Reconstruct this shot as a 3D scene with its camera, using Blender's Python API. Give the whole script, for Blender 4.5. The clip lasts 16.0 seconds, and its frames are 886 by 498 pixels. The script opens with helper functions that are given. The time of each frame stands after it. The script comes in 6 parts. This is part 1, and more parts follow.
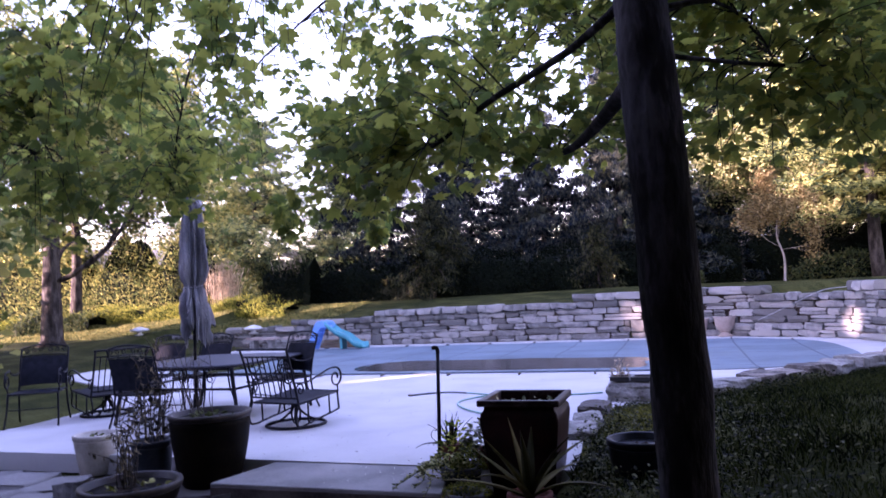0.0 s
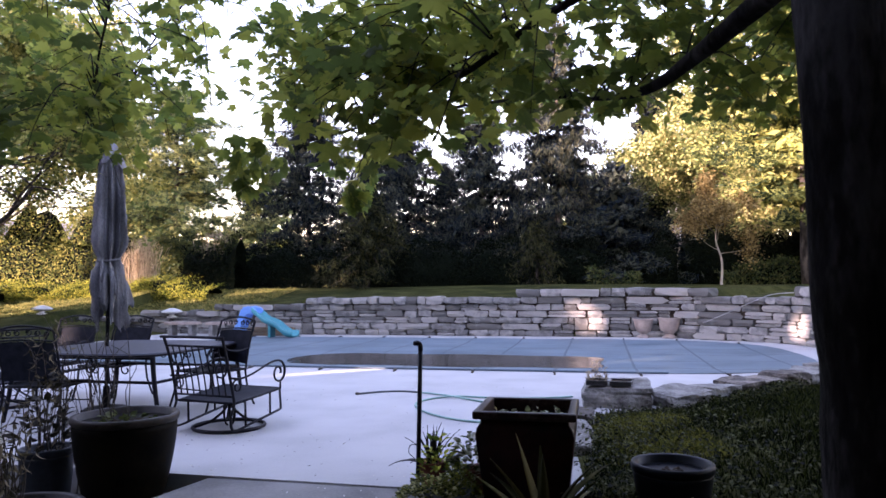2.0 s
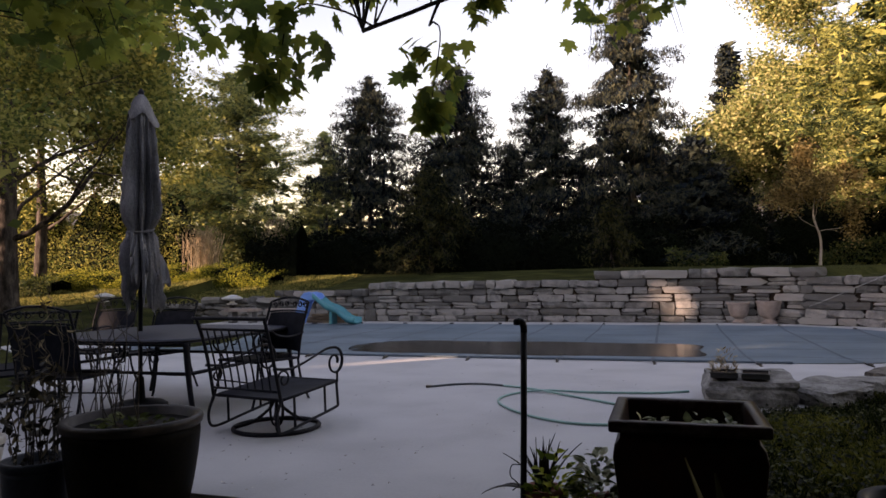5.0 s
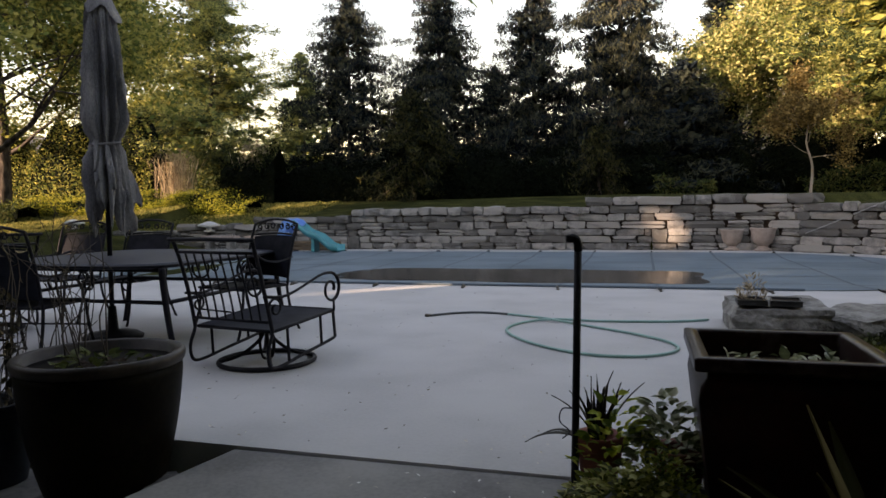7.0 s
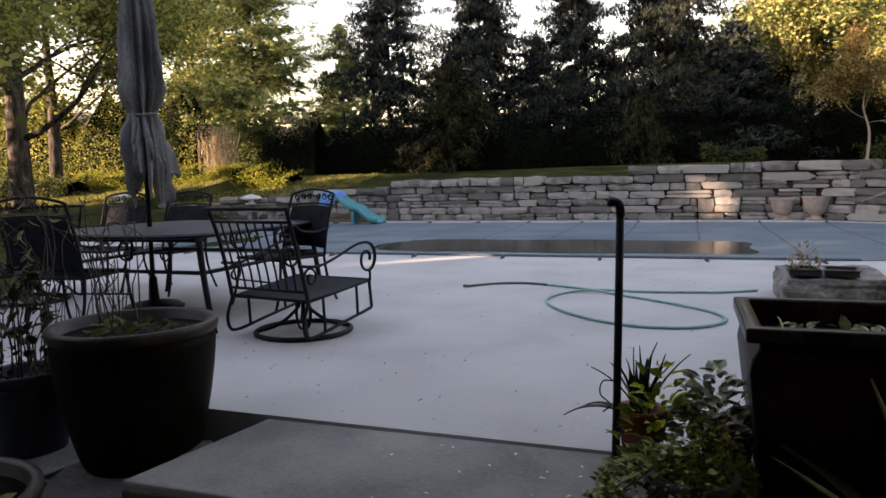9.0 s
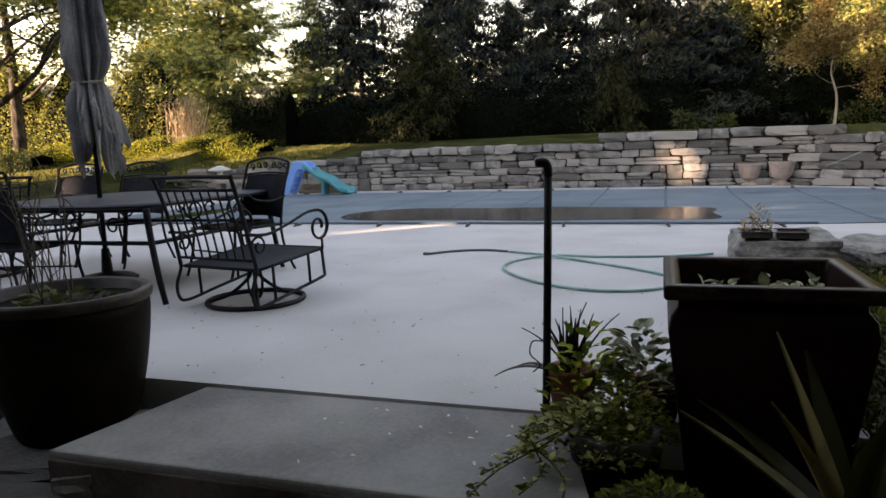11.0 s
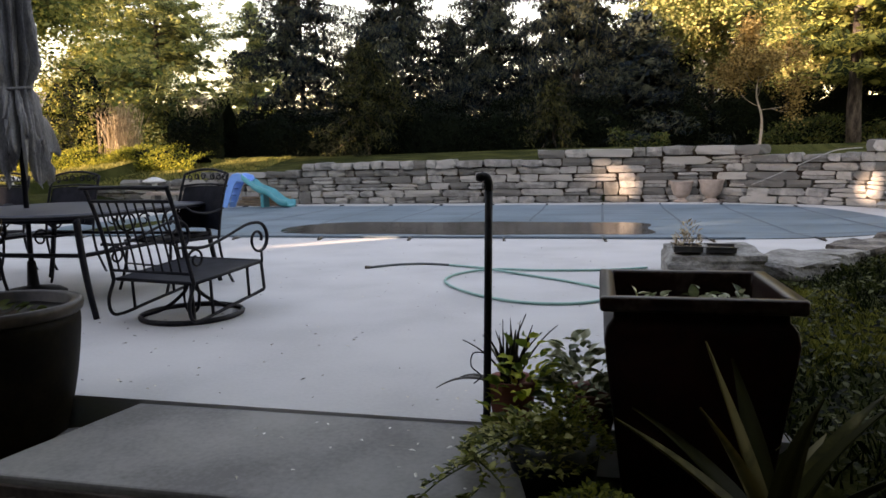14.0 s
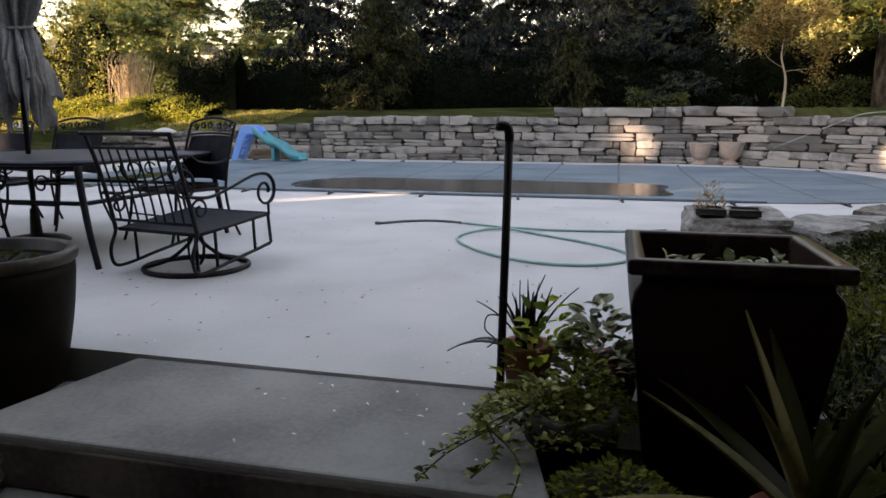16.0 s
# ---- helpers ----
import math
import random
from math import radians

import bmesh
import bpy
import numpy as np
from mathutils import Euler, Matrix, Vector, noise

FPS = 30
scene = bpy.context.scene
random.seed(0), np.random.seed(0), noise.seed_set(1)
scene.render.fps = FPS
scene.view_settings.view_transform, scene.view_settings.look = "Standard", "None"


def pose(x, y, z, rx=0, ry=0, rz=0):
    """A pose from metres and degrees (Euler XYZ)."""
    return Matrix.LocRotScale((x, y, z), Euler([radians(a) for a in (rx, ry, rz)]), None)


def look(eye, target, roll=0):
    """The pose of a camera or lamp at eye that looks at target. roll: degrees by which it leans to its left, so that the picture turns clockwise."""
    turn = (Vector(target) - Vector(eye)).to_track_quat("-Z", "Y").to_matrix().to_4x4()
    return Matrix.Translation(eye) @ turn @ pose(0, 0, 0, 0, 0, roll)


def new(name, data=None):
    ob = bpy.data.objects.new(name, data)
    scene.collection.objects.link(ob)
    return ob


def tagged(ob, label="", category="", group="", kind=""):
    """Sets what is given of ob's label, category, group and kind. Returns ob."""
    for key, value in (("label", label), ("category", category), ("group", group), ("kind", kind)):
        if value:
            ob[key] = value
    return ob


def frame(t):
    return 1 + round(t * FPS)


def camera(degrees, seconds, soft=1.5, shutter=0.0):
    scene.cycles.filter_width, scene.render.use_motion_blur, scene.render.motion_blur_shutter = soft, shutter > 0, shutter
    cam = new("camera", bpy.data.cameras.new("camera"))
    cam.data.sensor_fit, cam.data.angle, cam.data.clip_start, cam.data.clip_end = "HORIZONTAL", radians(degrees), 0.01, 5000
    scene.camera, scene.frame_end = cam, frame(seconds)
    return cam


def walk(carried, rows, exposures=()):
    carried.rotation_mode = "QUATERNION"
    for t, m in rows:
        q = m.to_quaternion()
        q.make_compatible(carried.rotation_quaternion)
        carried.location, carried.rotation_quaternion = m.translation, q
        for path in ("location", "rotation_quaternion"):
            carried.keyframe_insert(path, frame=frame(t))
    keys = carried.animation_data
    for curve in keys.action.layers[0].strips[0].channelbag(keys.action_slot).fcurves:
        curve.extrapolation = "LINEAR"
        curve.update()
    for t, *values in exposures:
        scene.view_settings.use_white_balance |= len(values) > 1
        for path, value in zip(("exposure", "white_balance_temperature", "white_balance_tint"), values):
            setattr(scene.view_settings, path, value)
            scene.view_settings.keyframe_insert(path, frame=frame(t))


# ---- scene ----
cam = camera(64.6, 16.0, soft=1.6, shutter=0.25)
PATH = [
    (0, (1.573, -1.028, 1.456), (1.122, 0.916, 1.6), -2.8),
    (0.5, (1.343, -0.909, 1.46), (0.945, 1.051, 1.502), 0.6),
    (1, (1.203, -0.635, 1.4), (0.803, 1.323, 1.496), 0.4),
    (1.5, (1.054, -0.287, 1.412), (0.672, 1.675, 1.447), 1.0),
    (2, (0.853, 0.012, 1.421), (0.61, 1.994, 1.537), -0.4),
    (2.5, (0.667, 0.219, 1.414), (0.433, 2.205, 1.452), 0.5),
    (3, (0.584, 0.488, 1.41), (0.241, 2.454, 1.544), 0.6),
    (3.2, (0.559, 0.681, 1.444), (0.242, 2.652, 1.555), 1.5),
    (5.3, (0.385, 1.548, 1.239), (-0.037, 3.501, 1.311), -1.1),
    (5.5, (0.359, 1.648, 1.231), (-0.022, 3.611, 1.221), -2.3),
    (6, (0.292, 1.844, 1.202), (-0.108, 3.8, 1.087), 0.4),
    (6.5, (0.168, 1.944, 1.182), (-0.161, 3.917, 1.136), -0.0),
    (7, (0.027, 2.054, 1.168), (-0.328, 4.019, 1.053), -0.8),
    (7.5, (0.011, 2.105, 1.167), (-0.373, 4.066, 1.067), -0.3),
    (8, (0.01, 2.11, 1.16), (-0.405, 4.062, 1.037), -0.8),
    (8.5, (0.016, 2.111, 1.158), (-0.455, 4.05, 1.027), -0.6),
    (8.7, (0.017, 2.139, 1.149), (-0.459, 4.076, 0.996), -1.0),
    (10.8, (0.224, 2.243, 1.093), (-0.198, 4.178, 0.814), -1.9),
    (11, (0.225, 2.24, 1.092), (-0.186, 4.178, 0.816), -1.9),
    (11.5, (0.233, 2.249, 1.094), (-0.103, 4.2, 0.813), -2.3),
    (12, (0.24, 2.241, 1.091), (-0.022, 4.201, 0.794), -2.2),
    (12.5, (0.23, 2.235, 1.087), (-0.036, 4.196, 0.797), -1.2),
    (13, (0.222, 2.226, 1.087), (-0.023, 4.191, 0.812), -0.5),
    (13.5, (0.223, 2.219, 1.088), (-0.025, 4.187, 0.831), -0.7),
    (14, (0.227, 2.216, 1.089), (-0.019, 4.186, 0.849), -1.1),
    (14.5, (0.229, 2.211, 1.087), (-0.034, 4.18, 0.855), -1.4),
    (15, (0.236, 2.213, 1.083), (-0.008, 4.182, 0.83), -1.0),
    (15.5, (0.263, 2.256, 1.076), (-0.021, 4.211, 0.765), -1.1),
    (16, (0.189, 2.403, 1.051), (-0.086, 4.351, 0.694), 0.1),
]
EXPOSURE = [(0.0, 3.21, 5760, 68), (1.0, 3.25, 5726, 63), (2.0, 3.04, 6353, 50), (3.0, 2.69, 6792, 45), (5.5, 1.63, 7849, 39), (6.0, 2.25, 7880, 35), (6.5, 2.32, 8143, 35), (7.0, 2.02, 7926, 32), (7.5, 2.3, 7926, 33), (8.5, 2.33, 7731, 35), (11.0, 2.57, 8044, 32), (16.0, 2.69, 7995, 33)]
walk(cam, [(t, look(eye, target, roll)) for t, eye, target, roll in PATH], EXPOSURE)

# ---- light ----
world = bpy.data.worlds.new("sky")
scene.world = world
world.use_nodes = True
SUN_FROM = Vector((-0.79, -0.59, 0.17)).normalized()
wn = world.node_tree
sky = wn.nodes.new("ShaderNodeTexSky")
sky.sky_type, sky.sun_disc = "NISHITA", False
sky.sun_elevation = math.asin(SUN_FROM.z)
sky.sun_rotation = math.atan2(SUN_FROM.x, SUN_FROM.y)
sky.air_density, sky.dust_density, sky.ozone_density = 1.2, 0.4, 0.6
wn.links.new(sky.outputs[0], wn.nodes["Background"].inputs[0])
wn.nodes["Background"].inputs[1].default_value = 0.15
sun = new("sun", bpy.data.lights.new("sun", "SUN"))
sun.data.energy, sun.data.angle, sun.data.color = 5.0, radians(0.6), (1.0, 0.85, 0.62)
sun.matrix_world = look(SUN_FROM * 60, (0, 0, 0))


# ---- materials ----
def material(name, colors, rough=0.8, metal=0.0, scale=6.0, fine=60.0, bump=0.3, depth=0.01, spread="none",
             see_through=0.0, stain=0.35, coat=0.0, stretch=(1, 1, 1), shine=0.5):
    """Procedural surface: two or three colours mixed by coarse and fine noise, with fine relief.
    spread: 'object' or 'island' shifts the mix from piece to piece."""
    m = bpy.data.materials.new(name)
    m.use_nodes = True
    t, n, l = m.node_tree, m.node_tree.nodes, m.node_tree.links
    bsdf = n["Principled BSDF"]
    bsdf.inputs["Roughness"].default_value, bsdf.inputs["Metallic"].default_value = rough, metal
    bsdf.inputs["Coat Weight"].default_value = coat
    bsdf.inputs["Specular IOR Level"].default_value = shine
    co = n.new("ShaderNodeNewGeometry")
    mp = n.new("ShaderNodeMapping")
    mp.inputs["Scale"].default_value = stretch
    l.new(co.outputs["Position"], mp.inputs[0])
    big, small = n.new("ShaderNodeTexNoise"), n.new("ShaderNodeTexNoise")
    big.inputs["Scale"].default_value, small.inputs["Scale"].default_value = scale, fine
    big.inputs["Detail"].default_value, small.inputs["Detail"].default_value = 5.0, 3.0
    l.new(mp.outputs[0], big.inputs["Vector"])
    l.new(mp.outputs[0], small.inputs["Vector"])
    mix = n.new("ShaderNodeMath")
    mix.operation = "MULTIPLY_ADD"
    l.new(small.outputs[0], mix.inputs[0])
    mix.inputs[1].default_value = stain
    l.new(big.outputs[0], mix.inputs[2])
    last = mix
    if spread != "none":
        src = n.new("ShaderNodeObjectInfo" if spread == "object" else "ShaderNodeNewGeometry")
        add = n.new("ShaderNodeMath")
        add.operation = "MULTIPLY_ADD"
        l.new(src.outputs["Random" if spread == "object" else "Random Per Island"], add.inputs[0])
        add.inputs[1].default_value = 0.75
        l.new(mix.outputs[0], add.inputs[2])
        last = n.new("ShaderNodeMath")
        last.operation = "SUBTRACT"
        l.new(add.outputs[0], last.inputs[0])
        last.inputs[1].default_value = 0.375
    ramp = n.new("ShaderNodeValToRGB")
    lo, hi = 0.38 + stain * 0.3, 0.68 + stain * 0.45
    ramp.color_ramp.elements[0].position, ramp.color_ramp.elements[-1].position = lo, min(hi, 1.0)
    ramp.color_ramp.elements[0].color = (*colors[0], 1)
    ramp.color_ramp.elements[-1].color = (*colors[-1], 1)
    for k, c in enumerate(colors[1:-1], 1):
        e = ramp.color_ramp.elements.new(lo + (min(hi, 1.0) - lo) * k / (len(colors) - 1))
        e.color = (*c, 1)
    l.new(last.outputs[0], ramp.inputs[0])
    l.new(ramp.outputs[0], bsdf.inputs["Base Color"])
    if bump:
        b = n.new("ShaderNodeBump")
        b.inputs["Strength"].default_value, b.inputs["Distance"].default_value = bump, depth
        l.new(mix.outputs[0], b.inputs["Height"])
        l.new(b.outputs[0], bsdf.inputs["Normal"])
    if see_through:
        tr, ms = n.new("ShaderNodeBsdfTranslucent"), n.new("ShaderNodeMixShader")
        l.new(ramp.outputs[0], tr.inputs[0])
        ms.inputs[0].default_value = see_through
        l.new(bsdf.outputs[0], ms.inputs[1])
        l.new(tr.outputs[0], ms.inputs[2])
        l.new(ms.outputs[0], n["Material Output"].inputs[0])
    return m


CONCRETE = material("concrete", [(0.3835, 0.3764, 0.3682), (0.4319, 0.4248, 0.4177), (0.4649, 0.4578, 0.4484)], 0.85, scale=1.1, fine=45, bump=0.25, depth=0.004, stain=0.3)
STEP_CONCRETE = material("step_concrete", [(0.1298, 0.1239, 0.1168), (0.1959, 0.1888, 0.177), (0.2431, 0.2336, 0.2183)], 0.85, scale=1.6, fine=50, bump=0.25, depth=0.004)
LIMESTONE = material("limestone", [(0.115, 0.110, 0.102), (0.165, 0.160, 0.151), (0.215, 0.208, 0.197), (0.29, 0.275, 0.255)], 0.9, scale=4.5, fine=30, bump=0.8, depth=0.03, spread="object", stain=0.4)
LIMESTONE_REST = material("limestone_rest", [(0.115, 0.110, 0.102), (0.165, 0.160, 0.151), (0.215, 0.208, 0.197), (0.29, 0.275, 0.255)], 0.9, scale=4.5, fine=30, bump=0.8, depth=0.03, spread="island", stain=0.4)
FLAGSTONE = material("flagstone", [(0.0638, 0.0601, 0.0552), (0.1204, 0.1168, 0.1097), (0.1912, 0.184, 0.1699)], 0.95, scale=3, fine=25, bump=0.9, depth=0.03, spread="object")
SOIL = material("soil", [(0.0212, 0.0153, 0.0118), (0.059, 0.0425, 0.0307)], 1.0, scale=8, fine=60, bump=1.0, depth=0.03, shine=0.1)
LAWN = material("lawn", [(0.0122, 0.0163, 0.0048), (0.0246, 0.0293, 0.0075), (0.058, 0.06, 0.0178)], 1.0, scale=0.9, fine=22, bump=1.0, depth=0.05, stain=0.5, shine=0.05)
# bank grass, darkened in its colour for the shade under the maple
SHADED_BLADES = material("shaded_grass_blades", [(0.0023, 0.0045, 0.0012), (0.0075, 0.0124, 0.003), (0.0315, 0.0398, 0.0083)], 0.8, scale=1.4, fine=20, bump=0, spread="island", see_through=0.35, shine=0.12)
COVER = material("pool_cover_mesh", [(0.0706, 0.1121, 0.1371), (0.0956, 0.1454, 0.1787), (0.1246, 0.1744, 0.2077)], 0.65, scale=0.7, fine=160, bump=0.3, depth=0.003, stain=0.25)
STRAP = material("strap_webbing", [(0.0415, 0.0664, 0.0872), (0.0706, 0.1038, 0.1287)], 0.7, scale=20, fine=200, bump=0.3)
BRASS = material("spring_metal", [(0.059, 0.0531, 0.0472), (0.1416, 0.118, 0.0944)], 0.5, 0.8, scale=20, bump=0)
IRON = material("black_iron", [(0.0059, 0.0059, 0.0083), (0.0142, 0.0142, 0.0189)], 0.5, 0.0, scale=30, fine=180, bump=0.15, depth=0.002, shine=0.12)
SLING = material("dark_mesh_sling", [(0.0088, 0.0103, 0.0167), (0.0223, 0.0255, 0.0382)], 0.55, 0.0, scale=12, fine=260, bump=0.4, depth=0.002, shine=0.18)
TABLETOP = material("table_enamel", [(0.0142, 0.0165, 0.026), (0.0283, 0.0319, 0.0472)], 0.5, 0.0, shine=0.22, scale=10, fine=200, bump=0.2, depth=0.002)
CANVAS = material("umbrella_canvas", [(0.0413, 0.0413, 0.0448), (0.1357, 0.1357, 0.1416), (0.2832, 0.2773, 0.2773)], 0.95, scale=3, fine=120, bump=0.4, depth=0.004, see_through=0.08, stretch=(1, 1, 0.3))
OLIVE_GLAZE = material("dark_glaze", [(0.0015, 0.0013, 0.0011), (0.0038, 0.0031, 0.002), (0.0091, 0.0068, 0.0038)], 0.5, scale=3, fine=40, bump=0.15, depth=0.004, shine=0.035)
RED_GLAZE = material("oxblood_glaze", [(0.0046, 0.0013, 0.0013), (0.0119, 0.002, 0.002), (0.0198, 0.004, 0.0033)], 0.42, scale=4, fine=30, bump=0.12, depth=0.004, shine=0.12)
BLUE_GLAZE = material("blue_glaze", [(0.0015, 0.0026, 0.0047), (0.0052, 0.0073, 0.0114)], 0.45, scale=4, fine=30, bump=0.12, depth=0.004, shine=0.1)
SLATE_GLAZE = material("slate_glaze", [(0.0117, 0.0156, 0.0208), (0.0292, 0.0364, 0.0455)], 0.45, scale=4, fine=30, bump=0.12, depth=0.004, shine=0.25)
# rust stain and the shade on the step's front, both in the colour
STAINED_SHADED_RISER = material("stained_shaded_riser", [(0.022, 0.017, 0.015), (0.055, 0.042, 0.037), (0.10, 0.080, 0.070)], 0.9, scale=3, fine=40, bump=0.5, depth=0.006, shine=0.2)
RIM_GLAZE = material("worn_rim", [(0.0115, 0.0083, 0.0066), (0.0372, 0.0281, 0.0215)], 0.45, scale=8, fine=40, bump=0.2, depth=0.004, shine=0.2)
CREAM = material("cream_ceramic", [(0.30, 0.27, 0.22), (0.50, 0.46, 0.39)], 0.5, scale=4, fine=40, bump=0.2, depth=0.004)
TERRACOTTA = material("terracotta", [(0.10, 0.026, 0.016), (0.20, 0.052, 0.030)], 0.85, scale=6, fine=40, bump=0.3, depth=0.004)
PINK_STONE = material("cast_stone", [(0.2832, 0.2242, 0.1947), (0.4248, 0.3422, 0.295)], 0.9, scale=6, fine=40, bump=0.4, depth=0.008)
WHITE_STONE = material("white_stone", [(0.472, 0.472, 0.472), (0.6419, 0.6419, 0.623)], 0.8, scale=7, fine=40, bump=0.4, depth=0.006)
HOSE_GREEN = material("hose_rubber", [(0.1416, 0.295, 0.2596), (0.2242, 0.413, 0.3658)], 0.5, scale=6, fine=50, bump=0.1, depth=0.002)
PALE_HOSE = material("pale_hose", [(0.177, 0.177, 0.1711), (0.3068, 0.3068, 0.295)], 0.55, scale=6, fine=50, bump=0.1, depth=0.002)
HOSE_DARK = material("hose_end_rubber", [(0.0354, 0.0472, 0.0531), (0.0826, 0.0944, 0.0944)], 0.5, scale=6, bump=0)
PLASTIC_BLUE = material("blue_plastic", [(0.118, 0.3068, 0.7316), (0.1652, 0.3894, 0.8)], 0.4, scale=3, fine=40, bump=0.05, depth=0.002)
PLASTIC_TEAL = material("teal_plastic", [(0.0236, 0.236, 0.2832), (0.0354, 0.3186, 0.3658)], 0.4, scale=3, fine=40, bump=0.05, depth=0.002)
BLACK_PLASTIC = material("black_plastic", [(0.0142, 0.0142, 0.0142), (0.0354, 0.0354, 0.0354)], 0.5, scale=12, bump=0.1)
WOOD = material("weathered_timber", [(0.1416, 0.0944, 0.059), (0.2832, 0.2006, 0.1298)], 0.85, scale=3, fine=30, bump=0.5, depth=0.01, stretch=(1, 6, 6))
BARK_MAPLE = material("maple_bark", [(0.0059, 0.0053, 0.0053), (0.0165, 0.0142, 0.0136), (0.0531, 0.0484, 0.0484)], 0.95, scale=7, fine=40, bump=1.0, depth=0.04, stretch=(1, 1, 0.3), shine=0.1)
BARK_PINE = material("pine_bark", [(0.0189, 0.0153, 0.013), (0.0496, 0.0413, 0.0354), (0.1062, 0.0897, 0.0767)], 0.95, scale=6, fine=30, bump=1.0, depth=0.05, stretch=(1, 1, 0.3), shine=0.1)
BARK_PALE = material("pale_bark", [(0.1888, 0.1534, 0.118), (0.4012, 0.354, 0.295)], 0.9, scale=6, fine=30, bump=0.6, depth=0.03, stretch=(1, 1, 0.3))
MAPLE_LEAF = material("maple_leaf", [(0.118, 0.172, 0.042), (0.225, 0.285, 0.055), (0.375, 0.395, 0.075)], 0.55, scale=9, fine=50, bump=0.1, depth=0.002, spread="object", see_through=0.72)
MAPLE_LEAVES = material("maple_leaves", [(0.118, 0.172, 0.042), (0.225, 0.285, 0.055), (0.375, 0.395, 0.075)], 0.55, scale=1.5, fine=30, bump=0, spread="island", see_through=0.72, shine=0.25)
LOCUST_LEAF = material("locust_leaf", [(0.0896, 0.121, 0.0336), (0.1904, 0.2128, 0.0538), (0.3584, 0.336, 0.0952)], 0.6, scale=0.5, fine=5, bump=0, spread="island", see_through=0.6, shine=0.2)
GOLD_LEAF = material("autumn_leaf", [(0.11, 0.14, 0.045), (0.26, 0.29, 0.095), (0.48, 0.44, 0.19)], 0.6, scale=0.35, fine=5, bump=0, spread="island", see_through=0.45, shine=0.2)
RUSSET_LEAF = material("russet_leaf", [(0.118, 0.085, 0.0307), (0.236, 0.1652, 0.059), (0.354, 0.2596, 0.1062)], 0.7, scale=0.8, fine=5, bump=0, spread="island", see_through=0.35, shine=0.1)
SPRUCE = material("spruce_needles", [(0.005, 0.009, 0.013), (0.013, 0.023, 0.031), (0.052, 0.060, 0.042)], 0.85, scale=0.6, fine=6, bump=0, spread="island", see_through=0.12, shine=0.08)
# the same spruce needles, lighter: sunlight on the boughs is in the colour
LIT_SPRUCE = material("sunlit_copy_spruce_needles", [(0.006, 0.011, 0.016), (0.017, 0.027, 0.035), (0.068, 0.073, 0.046)], 0.85, scale=0.6, fine=6, bump=0, spread="island", see_through=0.2, shine=0.08)
OLIVE_SPRUCE = material("olive_spruce_needles", [(0.005, 0.008, 0.005), (0.013, 0.018, 0.009), (0.055, 0.056, 0.020)], 0.8, scale=0.6, fine=6, bump=0, spread="island", see_through=0.15, shine=0.1)
# pine needles made pale, with sunlight on the crown put into the colour
SUNLIT_PALE_PINE = material("sunlit_pale_pine_needles", [(0.0826, 0.1121, 0.059), (0.1888, 0.2301, 0.1003), (0.3658, 0.3776, 0.1298)], 0.7, scale=0.5, fine=6, bump=0, spread="island", see_through=0.3, shine=0.1)
# green pine needles turned gold in colour for the low sun
SUNLIT_GOLD_PINE = material("sunlit_gold_pine_needles", [(0.0319, 0.051, 0.0223), (0.1035, 0.1307, 0.0414), (0.3823, 0.3823, 0.1115)], 0.7, scale=0.4, fine=6, bump=0, spread="island", see_through=0.35, shine=0.1)
KERB_STONE = material("brown_fieldstone", [(0.059, 0.0496, 0.0413), (0.1534, 0.1298, 0.1062), (0.2832, 0.2478, 0.2124)], 0.9, scale=5, fine=26, bump=1.0, depth=0.04, spread="object")
HOSTA_LEAF = material("white_edged_leaf", [(0.0637, 0.085, 0.0319), (0.1805, 0.2018, 0.0956), (0.531, 0.531, 0.3611)], 0.45, scale=14, fine=40, bump=0, spread="object", see_through=0.25, shine=0.15)
COLEUS_LEAF = material("lime_leaf", [(0.1086, 0.1628, 0.0217), (0.2985, 0.3528, 0.0339), (0.5157, 0.5157, 0.0611)], 0.5, scale=9, fine=40, bump=0, spread="object", see_through=0.35, shine=0.15)
# yew needles; the near-black also paints the shade inside all hedges
YEW_AND_SHADE = material("yew_needles_and_shade", [(0.0019, 0.0037, 0.0021), (0.005, 0.008, 0.0037)], 0.8, scale=0.8, fine=8, bump=0, spread="island", see_through=0.05, shine=0.05)
SHRUB = material("shrub_leaf", [(0.0236, 0.0413, 0.0142), (0.0531, 0.0767, 0.0212), (0.0944, 0.1003, 0.0295)], 0.6, scale=1.2, fine=8, bump=0, spread="island", see_through=0.3, shine=0.15)
GOLD_SHRUB = material("gold_shrub_leaf", [(0.0621, 0.0881, 0.0124), (0.1864, 0.2122, 0.026), (0.3728, 0.3521, 0.0518)], 0.6, scale=1.2, fine=8, bump=0, spread="island", see_through=0.4, shine=0.1)
STRAW = material("dry_stalk", [(0.2596, 0.1947, 0.1239), (0.4956, 0.4012, 0.2714)], 0.9, scale=5, fine=20, bump=0, spread="island", see_through=0.2)
WITHERED = material("withered_leaf", [(0.0354, 0.0307, 0.0165), (0.1003, 0.0826, 0.0472), (0.2006, 0.1652, 0.1003)], 0.9, scale=5, fine=20, bump=0, spread="island", see_through=0.2, shine=0.15)
DEAD = material("dead_stem", [(0.0177, 0.0142, 0.0106), (0.059, 0.0472, 0.0354)], 0.9, scale=5, fine=20, bump=0, spread="island")
VARIEGATED = material("variegated_leaf", [(0.0425, 0.0547, 0.0066), (0.1322, 0.1463, 0.0151), (0.4342, 0.4154, 0.1605)], 0.5, scale=9, fine=30, bump=0, spread="island", see_through=0.3, shine=0.12)
